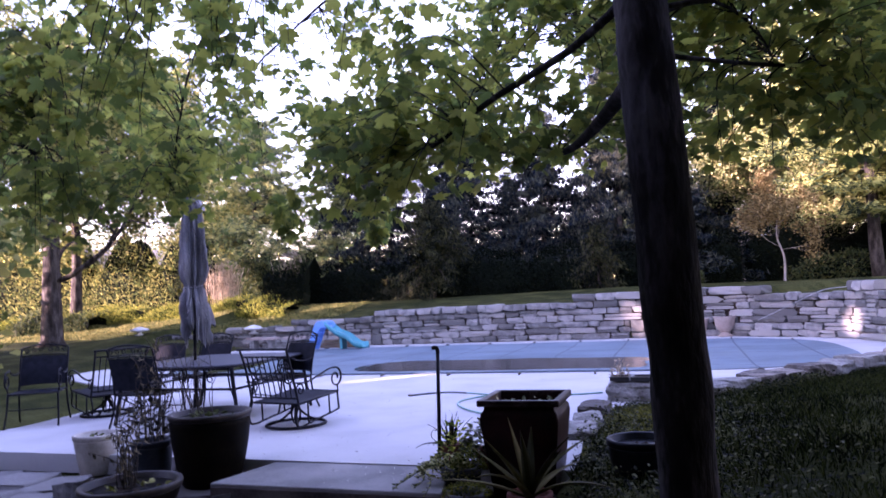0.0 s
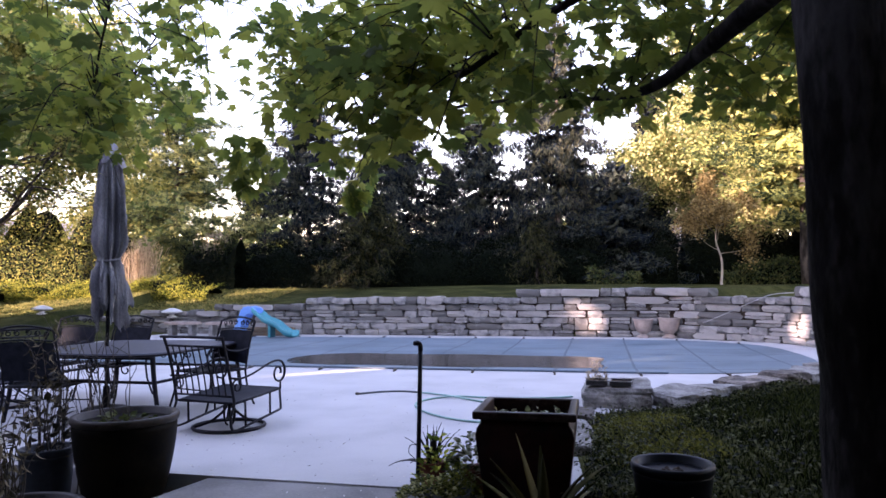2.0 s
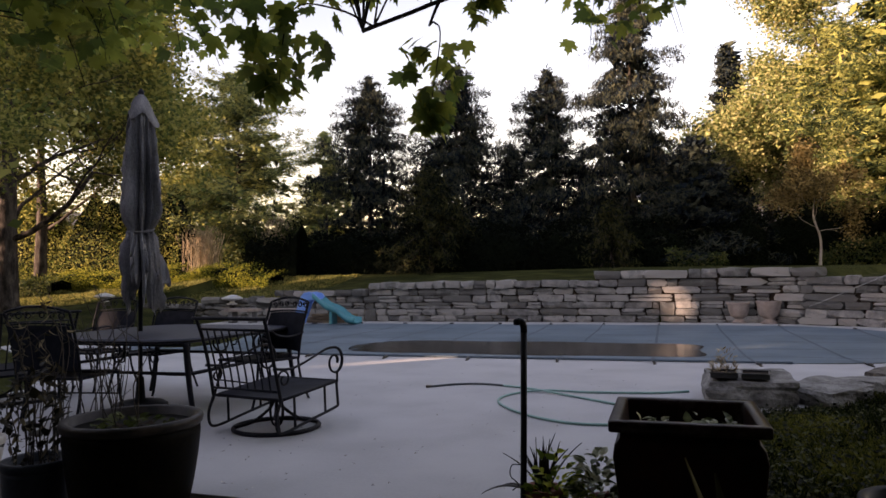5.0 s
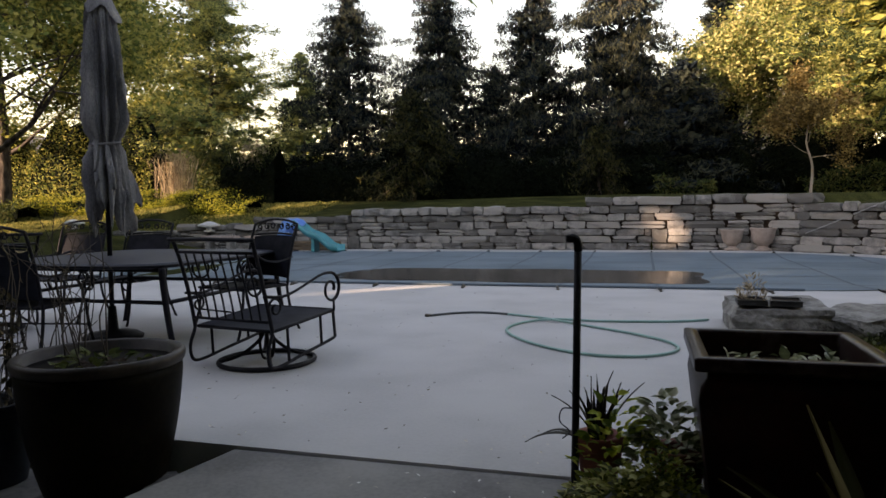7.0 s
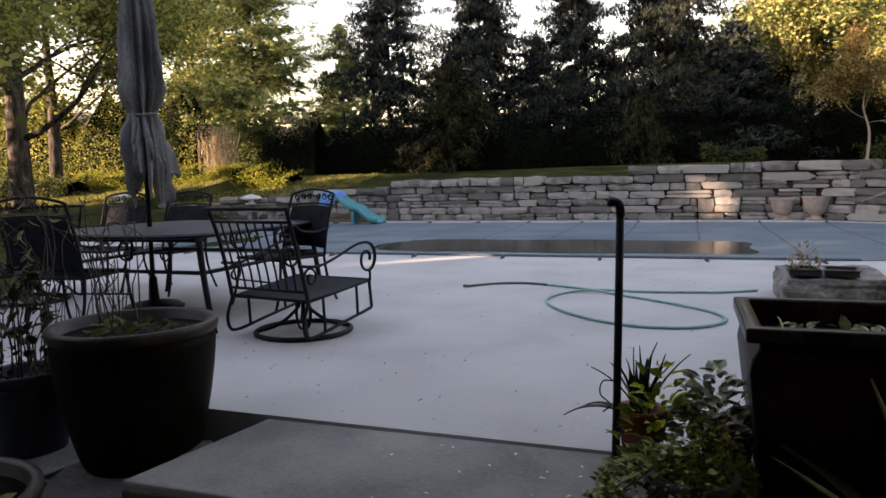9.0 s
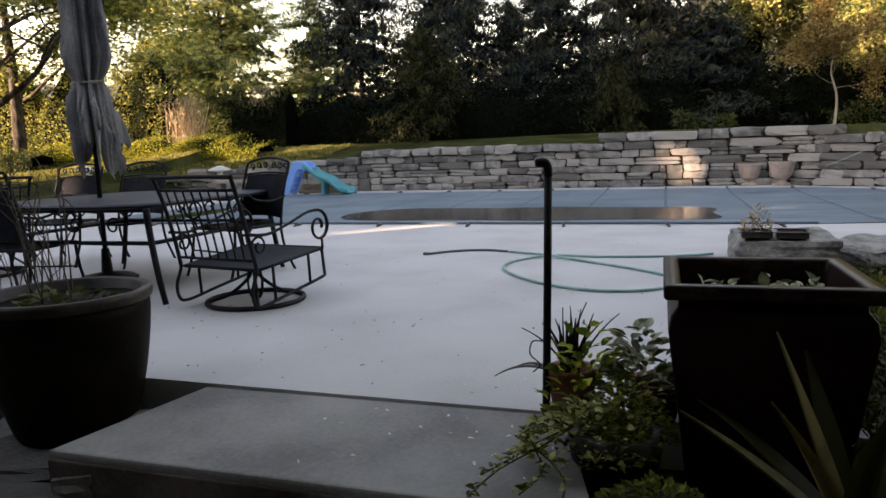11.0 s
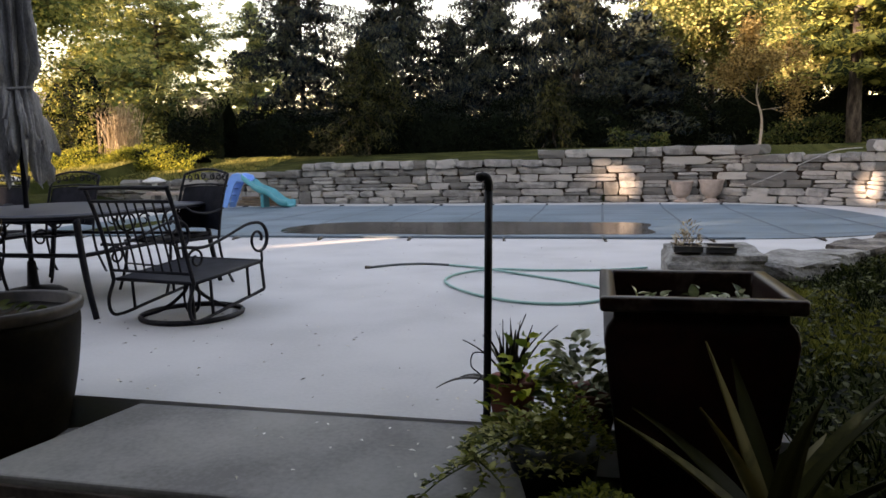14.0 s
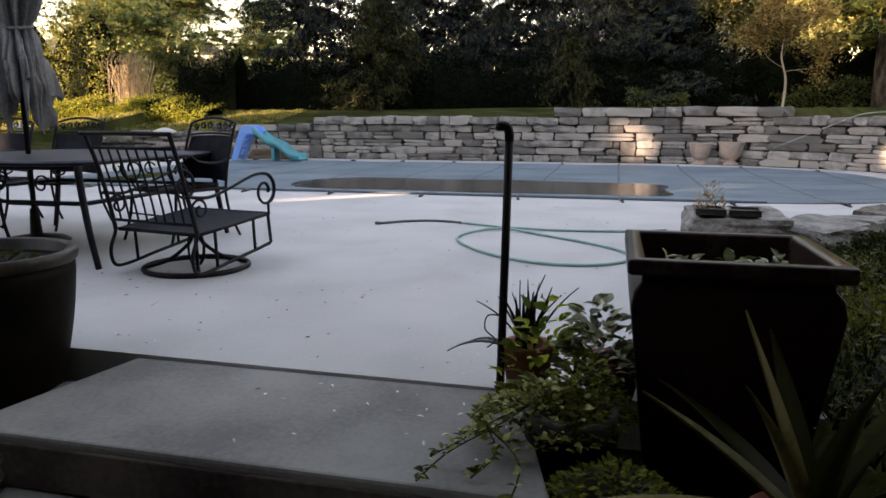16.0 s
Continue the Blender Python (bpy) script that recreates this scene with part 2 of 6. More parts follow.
GROUND_IVY = material("ground_ivy", [(0.0032, 0.0056, 0.0016), (0.0112, 0.0168, 0.004), (0.0882, 0.0963, 0.0401)], 0.7, scale=9, fine=30, bump=0, spread="island", see_through=0.25, shine=0.15)
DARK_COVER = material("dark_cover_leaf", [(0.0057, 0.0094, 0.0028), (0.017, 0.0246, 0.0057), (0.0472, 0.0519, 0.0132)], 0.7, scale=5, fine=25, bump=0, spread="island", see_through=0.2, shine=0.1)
DARK_LEAF = material("dark_leaf", [(0.0118, 0.0118, 0.0071), (0.0307, 0.026, 0.0142)], 0.5, scale=9, fine=30, bump=0, spread="island", see_through=0.2, shine=0.15)
AGAVE = material("agave_leaf", [(0.0221, 0.0221, 0.0051), (0.051, 0.0476, 0.011), (0.1189, 0.102, 0.0382)], 0.6, scale=7, fine=30, bump=0.1, depth=0.003, spread="object", see_through=0.1, shine=0.1)
GREY_RIM = material("grey_bowl_rim", [(0.025, 0.028, 0.031), (0.075, 0.080, 0.083)], 0.5, scale=8, fine=40, bump=0.15, depth=0.003)
RIM_RED = material("oxblood_rim", [(0.008, 0.003, 0.003), (0.018, 0.006, 0.005), (0.04, 0.03, 0.027)], 0.3, scale=5, fine=40, bump=0.2, depth=0.004, shine=0.15)
BLOCK = material("weathered_block", [(0.0779, 0.0716, 0.0623), (0.1635, 0.1558, 0.1402), (0.2648, 0.257, 0.2336)], 0.95, scale=4, fine=24, bump=1.0, depth=0.05, stain=0.5)
LOW_GRASS = material("yellow_green_grass", [(0.0417, 0.0539, 0.0096), (0.1016, 0.1134, 0.0168), (0.2033, 0.1911, 0.036)], 0.8, scale=2.5, fine=20, bump=0, spread="island", see_through=0.4, shine=0.15)
# lawn grass, brightened in its colour to stand for low sun
SUNNY_GRASS = material("sunlit_straw_green_grass", [(0.068, 0.0808, 0.0213), (0.17, 0.1742, 0.0467), (0.323, 0.289, 0.0935)], 0.8, scale=1.2, fine=12, bump=0, spread="island", see_through=0.4, shine=0.15)
MOSS = material("mossy_leaf", [(0.0295, 0.0401, 0.0071), (0.0885, 0.1062, 0.0142), (0.2006, 0.2006, 0.0295)], 0.7, scale=8, fine=30, bump=0, spread="island", see_through=0.3, shine=0.1)
HOUSE = material("house_siding", [(0.07, 0.055, 0.045), (0.10, 0.08, 0.065)], 0.9, scale=2, fine=20, bump=0.2)
STUCCO = material("peach_stucco", [(0.36, 0.29, 0.24), (0.50, 0.41, 0.34)], 0.9, scale=1.5, fine=20, bump=0.2)
SHINGLE = material("grey_shingle", [(0.14, 0.13, 0.125), (0.26, 0.25, 0.24)], 0.9, scale=3, fine=14, bump=0.4, depth=0.02)
DARK_GLASS = material("dark_window_glass", [(0.012, 0.014, 0.018), (0.03, 0.034, 0.04)], 0.15, scale=3, bump=0)
PALE_SCRAPS = material("pale_seed_scraps", [(0.354, 0.3304, 0.2714), (0.7316, 0.708, 0.6372)], 0.9, scale=30, bump=0, spread="island")
PETALS = material("leaf_litter", [(0.0472, 0.0354, 0.0236), (0.2596, 0.2242, 0.1534), (0.59, 0.5546, 0.472)], 0.9, scale=30, bump=0, spread="island")


def water_material():
    m = bpy.data.materials.new("puddle_water")
    m.use_nodes = True
    b, n, l = m.node_tree.nodes["Principled BSDF"], m.node_tree.nodes, m.node_tree.links
    b.inputs["Roughness"].default_value, b.inputs["IOR"].default_value = 0.12, 1.33
    tex, ramp = n.new("ShaderNodeTexNoise"), n.new("ShaderNodeValToRGB")
    tex.inputs["Scale"].default_value, tex.inputs["Detail"].default_value = 5.0, 8.0
    co = n.new("ShaderNodeTexCoord")
    l.new(co.outputs["Object"], tex.inputs["Vector"])
    ramp.color_ramp.elements[0].position, ramp.color_ramp.elements[0].color = 0.45, (0.018, 0.018, 0.018, 1)
    ramp.color_ramp.elements[1].position, ramp.color_ramp.elements[1].color = 0.75, (0.085, 0.068, 0.048, 1)
    l.new(tex.outputs[0], ramp.inputs[0])
    l.new(ramp.outputs[0], b.inputs["Base Color"])
    rip, bump = n.new("ShaderNodeTexNoise"), n.new("ShaderNodeBump")
    rip.inputs["Scale"].default_value, rip.inputs["Detail"].default_value = 14.0, 3.0
    l.new(co.outputs["Object"], rip.inputs["Vector"])
    bump.inputs["Strength"].default_value, bump.inputs["Distance"].default_value = 0.25, 0.01
    l.new(rip.outputs[0], bump.inputs["Height"])
    l.new(bump.outputs[0], b.inputs["Normal"])
    return m


PUDDLE = water_material()

# ---- building tools ----
rng = np.random.default_rng(7)


def mesh_of(name, verts, faces, smooth=True):
    """A mesh from an array of corners and an array (or list) of faces."""
    me = bpy.data.meshes.new(name)
    if isinstance(faces, np.ndarray):
        v = np.asarray(verts, dtype=np.float32)
        n, k = faces.shape
        me.vertices.add(len(v))
        me.vertices.foreach_set("co", v.ravel())
        me.loops.add(n * k)
        me.loops.foreach_set("vertex_index", faces.astype(np.int32).ravel())
        me.polygons.add(n)
        me.polygons.foreach_set("loop_start", np.arange(0, n * k, k, dtype=np.int32))
        me.update(calc_edges=True)
    else:
        me.from_pydata([tuple(p) for p in verts], [], faces)
    me.validate()
    if smooth:
        me.polygons.foreach_set("use_smooth", [True] * len(me.polygons))
    return me


def thing(name, at=(0, 0, 0), label="", category="", group="", turn=0.0, kind=""):
    ob = new(name)
    ob.empty_display_size = 0.1
    ob.matrix_basis = pose(*at, 0, 0, turn)
    return tagged(ob, label, category, group, kind)


def part(name, me, mat, parent=None, label="", at=None):
    """One mesh object under a thing or under a part (or a thing of its own when parent is None)."""
    if isinstance(me, bmesh.types.BMesh):
        bm, me = me, bpy.data.meshes.new(name)
        bm.to_mesh(me)
        bm.free()
    if not me.materials:
        me.materials.append(mat)
    ob = new(name, me)
    if parent is not None:
        ob.parent = parent
    if at is not None:
        ob.matrix_basis = at
    if label:
        ob["label"] = label
    return ob


def join(*pieces):
    """Joins (verts, faces) pairs whose faces are lists."""
    V, F = [], []
    for v, f in pieces:
        base = len(V)
        V.extend([tuple(p) for p in v])
        F.extend([[i + base for i in face] for face in f])
    return V, F


def tube(points, radius, segs=8, closed=False, squash=1.0):
    """A round bar along points; radius is one number or one for each point."""
    P = [Vector(p) for p in points]
    n = len(P)
    R = [radius] * n if isinstance(radius, (int, float)) else list(radius)
    V, F = [], []
    side = None
    for i in range(n):
        a, b = (P[(i - 1) % n], P[(i + 1) % n]) if closed else (P[max(i - 1, 0)], P[min(i + 1, n - 1)])
        d = (b - a).normalized()
        if side is None:
            side = d.orthogonal().normalized()
        side = (side - d * side.dot(d)).normalized()
        up = d.cross(side)
        for k in range(segs):
            w = 2 * math.pi * k / segs
            V.append(P[i] + side * (math.cos(w) * R[i]) + up * (math.sin(w) * R[i] * squash))
    for i in range(n if closed else n - 1):
        j = (i + 1) % n
        for k in range(segs):
            q = (k + 1) % segs
            F.append([i * segs + k, i * segs + q, j * segs + q, j * segs + k])
    if not closed:
        F.append(list(range(segs))[::-1])
        F.append([(n - 1) * segs + k for k in range(segs)])
    return V, F


def curve(points, steps=6):
    """A smooth line through points."""
    P = [Vector(p) for p in points]
    out = []
    for i in range(len(P) - 1):
        a, b, c, d = P[max(i - 1, 0)], P[i], P[i + 1], P[min(i + 2, len(P) - 1)]
        for k in range(steps):
            t = k / steps
            out.append(0.5 * ((2 * b) + (c - a) * t + (2 * a - 5 * b + 4 * c - d) * t * t + (3 * b - a - 3 * c + d) * t ** 3))
    return out + [P[-1]]


def lathe(profile, segs=40, wobble=0.0):
    """A turned form from (radius, height) pairs."""
    V, F = [], []
    for r, z in profile:
        for k in range(segs):
            w = 2 * math.pi * k / segs
            q = 1 + wobble * math.sin(3 * w + z * 9) * 0.5
            V.append((r * q * math.cos(w), r * q * math.sin(w), z))
    n = len(profile)
    for i in range(n - 1):
        for k in range(segs):
            q = (k + 1) % segs
            F.append([i * segs + k, i * segs + q, (i + 1) * segs + q, (i + 1) * segs + k])
    F.append(list(range(segs))[::-1])
    F.append([(n - 1) * segs + k for k in range(segs)])
    return V, F


def slab(size, at=(0, 0, 0), bevel=0.01, segs=2, taper=1.0):
    """A bevelled block as a bmesh; taper scales its foot."""
    bm = bmesh.new()
    bmesh.ops.create_cube(bm, size=1.0)
    for v in bm.verts:
        s = taper if v.co.z < 0 else 1.0
        v.co = Vector((v.co.x * size[0] * s, v.co.y * size[1] * s, v.co.z * size[2]))
    if bevel:
        bmesh.ops.bevel(bm, geom=bm.edges[:], offset=bevel, segments=segs, profile=0.6, affect="EDGES")
    bmesh.ops.translate(bm, verts=bm.verts, vec=at)
    return bm


def as_mesh(pair, name="part", smooth=True):
    return mesh_of(name, pair[0], pair[1], smooth)


def rocks(seed, soft=True):
    """A rough block of size 1, 48 triangles, worn round or split angular."""
    r = np.random.default_rng(seed)
    bm = bmesh.new()
    bmesh.ops.create_cube(bm, size=1.0)
    bmesh.ops.subdivide_edges(bm, edges=bm.edges[:], cuts=1, use_grid_fill=True)
    for v in bm.verts:
        far = sum(abs(c) > 0.4 for c in v.co)
        v.co *= ({1: 1.04, 2: 0.965, 3: 0.865} if soft else {1: 1.025, 2: 0.985, 3: 0.90}).get(far, 1.0)
        v.co += Vector(r.normal(0, 0.030 if soft else 0.036, 3))
    me = bpy.data.meshes.new("rock")
    bm.to_mesh(me)
    bm.free()
    me.polygons.foreach_set("use_smooth", [soft] * len(me.polygons))
    return me


def lumpy_rock(seed, cuts=5, rough=0.07):
    """A weathered block of size 1 with a broken, layered surface."""
    bm = bmesh.new()
    bmesh.ops.create_cube(bm, size=1.0)
    bmesh.ops.subdivide_edges(bm, edges=bm.edges[:], cuts=cuts, use_grid_fill=True)
    for v in bm.verts:
        p = v.co.copy()
        ball = p.normalized() * 0.62
        v.co = p.lerp(ball, 0.20)
        q = Vector((p.x * 2.2 + seed * 3.1, p.y * 2.2, p.z * 3.4))
        v.co *= 1 + rough * (noise.noise(q) * 1.6 + noise.noise(q * 3.1) * 0.7)
        v.co.z += 0.03 * math.sin(p.z * 14 + seed) * (abs(p.z) < 0.45)
    me = bpy.data.meshes.new("rock")
    bm.to_mesh(me)
    bm.free()
    me.polygons.foreach_set("use_smooth", [False] * len(me.polygons))
    return me


# The whole terrace is laid out on one axis, turned a little from x.
AX = radians(-5.65)
EU, EV = Vector((math.cos(AX), math.sin(AX), 0)), Vector((-math.sin(AX), math.cos(AX), 0))


def loc(u, v, z=0.0):
    p = EU * u + EV * v
    return (p.x + 0.06, p.y, z)


def leaf_cloud(centers, size, spread, per, flat=0.4, droop=0.0, aspect=0.6, seed=1, shape="diamond"):
    """Many small leaves round the given centres: folded diamonds of random turn."""
    r = np.random.default_rng(seed)
    C = np.repeat(np.asarray(centers, float), per, axis=0)
    n = len(C)
    sp = np.asarray(spread, float) if np.ndim(spread) else np.full(3, spread)
    C = C + r.normal(0, 1, (n, 3)) * sp
    d = r.normal(0, 1, (n, 3))
    d[:, 2] = d[:, 2] * flat - droop
    d /= np.linalg.norm(d, axis=1)[:, None]
    w = np.cross(d, r.normal(0, 1, (n, 3)))
    w /= np.linalg.norm(w, axis=1)[:, None]
    s = size * r.uniform(0.6, 1.35, n)[:, None]
    V = np.stack([C - d * s * 0.5, C + w * s * aspect * 0.5, C + d * s * 0.5, C - w * s * aspect * 0.5], 1).reshape(-1, 3)
    F = np.arange(4 * n).reshape(-1, 4)
    return V, F


def merged(clouds):
    V, F, base = [], [], 0
    for v, f in clouds:
        V.append(v)
        F.append(f + base)
        base += len(v)
    return np.concatenate(V), np.concatenate(F)

# ---- the lie of the land ----
WALL = [(-14.93, 22.85), (-12.17, 22.69), (-8.85, 22.41), (-5.54, 22.06), (-2.22, 21.68), (1.09, 21.31), (3.74, 21.02), (4.9, 20.75),
        (5.6, 20.0), (6.5, 19.45), (7.15, 18.7), (7.5, 17.6), (7.7, 16.2), (7.9, 14.6), (8.2, 12.9)]
WALL = [Vector((p.x, p.y, 0)) for p in curve([(x, y, 0) for x, y in WALL], 8)]
WALL_S = [0.0]
for a, b in zip(WALL, WALL[1:]):
    WALL_S.append(WALL_S[-1] + (b - a).length)
COURSE = [0.186, 0.198, 0.186, 0.205, 0.198, 0.211, 0.230, 0.230]


def courses(x, y):
    """How many courses of stone the garden wall has at a place on its line."""
    if y < 19.8 and x > 5:
        return 6 if y > 18.4 else 7 if y > 17.3 else 6
    return 3 if x < -12.2 else 4 if x < -9.5 else 5 if x < -6.4 else 6 if x < 0.5 else 7 if x < 5.5 else 6


WX = np.array([(p.x, p.y) for p in WALL])
WN = np.gradient(WX, axis=0)
WN /= np.linalg.norm(WN, axis=1)[:, None]
WN = np.stack([-WN[:, 1], WN[:, 0]], 1)
WTOP = np.array([sum(COURSE[:courses(x, y)]) for x, y in WX])
KERB = [(3.05, -3.1), (2.2, 1.0), (1.35, 3.0), (1.05, 4.3), (1.15, 5.2), (1.25, 6.3), (1.47, 7.88), (2.25, 8.65), (3.09, 9.37), (3.93, 10.12), (4.99, 11.15), (6.33, 12.54), (7.9, 13.8)]
KX = np.array([(p.x, p.y) for p in curve([(x, y, 0) for x, y in KERB], 8)])
KN = np.gradient(KX, axis=0)
KN /= np.linalg.norm(KN, axis=1)[:, None]
KN = np.stack([KN[:, 1], -KN[:, 0]], 1)


def side(x, y, line, normal):
    """Signed distance from a line (positive on the side of its normal) and the index of its nearest point."""
    d = np.stack([np.asarray(x)[..., None] - line[:, 0], np.asarray(y)[..., None] - line[:, 1]], -1)
    q = np.einsum("...k,...k->...", d, d)
    i = q.argmin(-1)
    near = np.take_along_axis(d, i[..., None, None], -2)[..., 0, :]
    return np.einsum("...k,...k->...", near, normal[i]), np.sqrt(q.min(-1)), i


def smooth(a, b, t):
    t = np.clip((t - a) / (b - a), 0, 1)
    return t * t * (3 - 2 * t)


def height(x, y):
    """The ground's height."""
    x, y = np.asarray(x, float), np.asarray(y, float)
    yard = -0.22 + 0.20 * smooth(4.6, 6.5, y) * smooth(-5.8, -7.9, x) + 0.45 * smooth(12, 23, y) * smooth(-11, -14.3, x) + 0.98 * smooth(22, 31.8, y) * smooth(-9.9, -14.3, x)
    d, _, i = side(x, y, WX, WN)
    top = WTOP[i]
    lawn = top - 0.04 + (1.62 - top) * smooth(0.6, 10.0, d)
    beyond = (d > 0.28) & (x > -14.9) & (y > 12.6)
    z = np.where(beyond, lawn, yard)
    z = np.where((x <= -14.9) & (y > 12.6), yard + 0.33 * smooth(19.6, 22.9, y) * smooth(-18.8, -14.9, x), z)
    k, _, _ = side(x, y, KX, KN)
    q = np.clip(k, 0, 5.5)
    mound = 0.01 + 0.17 * q * q / (q + 1.2) * smooth(0.5, 5.0, y)
    z = np.where((k > 0) & ~beyond & (y < 13.8) & (y > -8), np.maximum(np.where(y < 4.5, -0.2 + (mound + 0.2) * smooth(0.0, 0.35, k), mound), z), z)
    bumps = 0.05 * np.sin(x * 0.31 + 1) * np.sin(y * 0.27) * smooth(22, 30, np.hypot(x, y))
    return z + bumps


def ground_sheet():
    fine = np.arange(-20, 20.01, 0.25)
    far = 20 * 1.22 ** np.arange(1, 19)
    xs = np.concatenate([-far[::-1], fine, far])
    yf = np.arange(-9, 32.01, 0.25)
    farn, farf = -9 - (1.35 ** np.arange(1, 21)), 32 * 1.2 ** np.arange(1, 17)
    ys = np.concatenate([farn[::-1], yf, farf])
    X, Y = np.meshgrid(xs, ys)
    V = np.stack([X, Y, height(X, Y)], -1).reshape(-1, 3)
    w = len(xs)
    i = (np.arange(len(ys) - 1)[:, None] * w + np.arange(w - 1)).ravel()
    F = np.stack([i, i + 1, i + w + 1, i + w], 1)
    ob = part("ground", mesh_of("ground", V, F), LAWN)
    return tagged(ob, "shaded green and straw-coloured lawn", "lawn", kind="structure")


ground_sheet()

# ---- pool and terrace ----
POOL_NEAR, POOL_FAR, POOL_LEFT, POOL_RIGHT, CORNER = 12.35, 20.2, -10.4, 4.85, 3.0


def pool_span(v):
    """Where the pool's outline lies at v."""
    def cut(r):
        e = max(POOL_NEAR + r - v, v - (POOL_FAR - r), 0.0) / r
        return r * (1 - math.sqrt(max(0.0, 1 - e * e)))
    return POOL_LEFT + cut(1.2), POOL_RIGHT - cut(CORNER)


def pool_outline(grow=0.0, steps=14):
    rows = [POOL_NEAR + (POOL_FAR - POOL_NEAR) * (0.5 - 0.5 * math.cos(math.pi * k / (2 * steps))) for k in range(2 * steps + 1)]
    right = [(pool_span(v)[1] + grow, v) for v in rows]
    left = [(pool_span(v)[0] - grow, v) for v in rows]
    pts = right + left[::-1]
    mid = (POOL_NEAR + POOL_FAR) / 2
    return [(u, v + grow * (1 if v > mid + 2 else -1 if v < mid - 2 else (v - mid) / 2)) for u, v in pts]


def terrace():
    """The concrete terrace, one slab round the pool."""
    outer = [(-7.3, 4.7), (-7.1, 6.5), (-7.3, 8.2), (-10.1, 10.8), (-13.1, 12.6), (-14.2, 16.2), (-13.9, 22.2), (0.0, 22.2), (7.5, 22.0), (8.6, 10.0),
             (4.2, 9.0), (1.6, 8.5), (1.2, 5.03), (-2.6, 5.07), (-4.4, 5.06), (-6.6, 5.05)]
    bm = bmesh.new()
    edges = []
    for ring in (outer, pool_outline(0.0)):
        vs = [bm.verts.new(loc(u, v, 0.0)) for u, v in ring]
        edges += [bm.edges.new((vs[i], vs[(i + 1) % len(vs)])) for i in range(len(vs))]
    bmesh.ops.triangle_fill(bm, edges=edges, use_beauty=True)
    bmesh.ops.recalc_face_normals(bm, faces=bm.faces[:])
    if sum(f.normal.z for f in bm.faces) < 0:
        bmesh.ops.reverse_faces(bm, faces=bm.faces[:])
    top = bm.faces[:]
    made = bmesh.ops.extrude_face_region(bm, geom=top)
    for v in [g for g in made["geom"] if isinstance(g, bmesh.types.BMVert)]:
        v.co.z += 0.0
    for f in top:
        for v in f.verts:
            v.co.z = -0.2
    bmesh.ops.recalc_face_normals(bm, faces=bm.faces[:])
    ob = part("pavement", bm, CONCRETE)
    return tagged(ob, "pale brushed concrete terrace round the covered pool", "patio", kind="structure")


terrace()


def cover_height(u, v):
    lo, hi = pool_span(v)
    edge = min(v - POOL_NEAR, POOL_FAR - v, u - lo, hi - u)
    sag = 0.05 * min(max(edge / 1.2, 0), 1)
    pond = 0.085 * math.exp(-((u + 2.45) / 3.15) ** 4 - ((v - 14.65) / 1.25) ** 4)
    return 0.012 - sag - pond + 0.006 * math.sin(u * 2.255) * math.sin(v * 2.255)


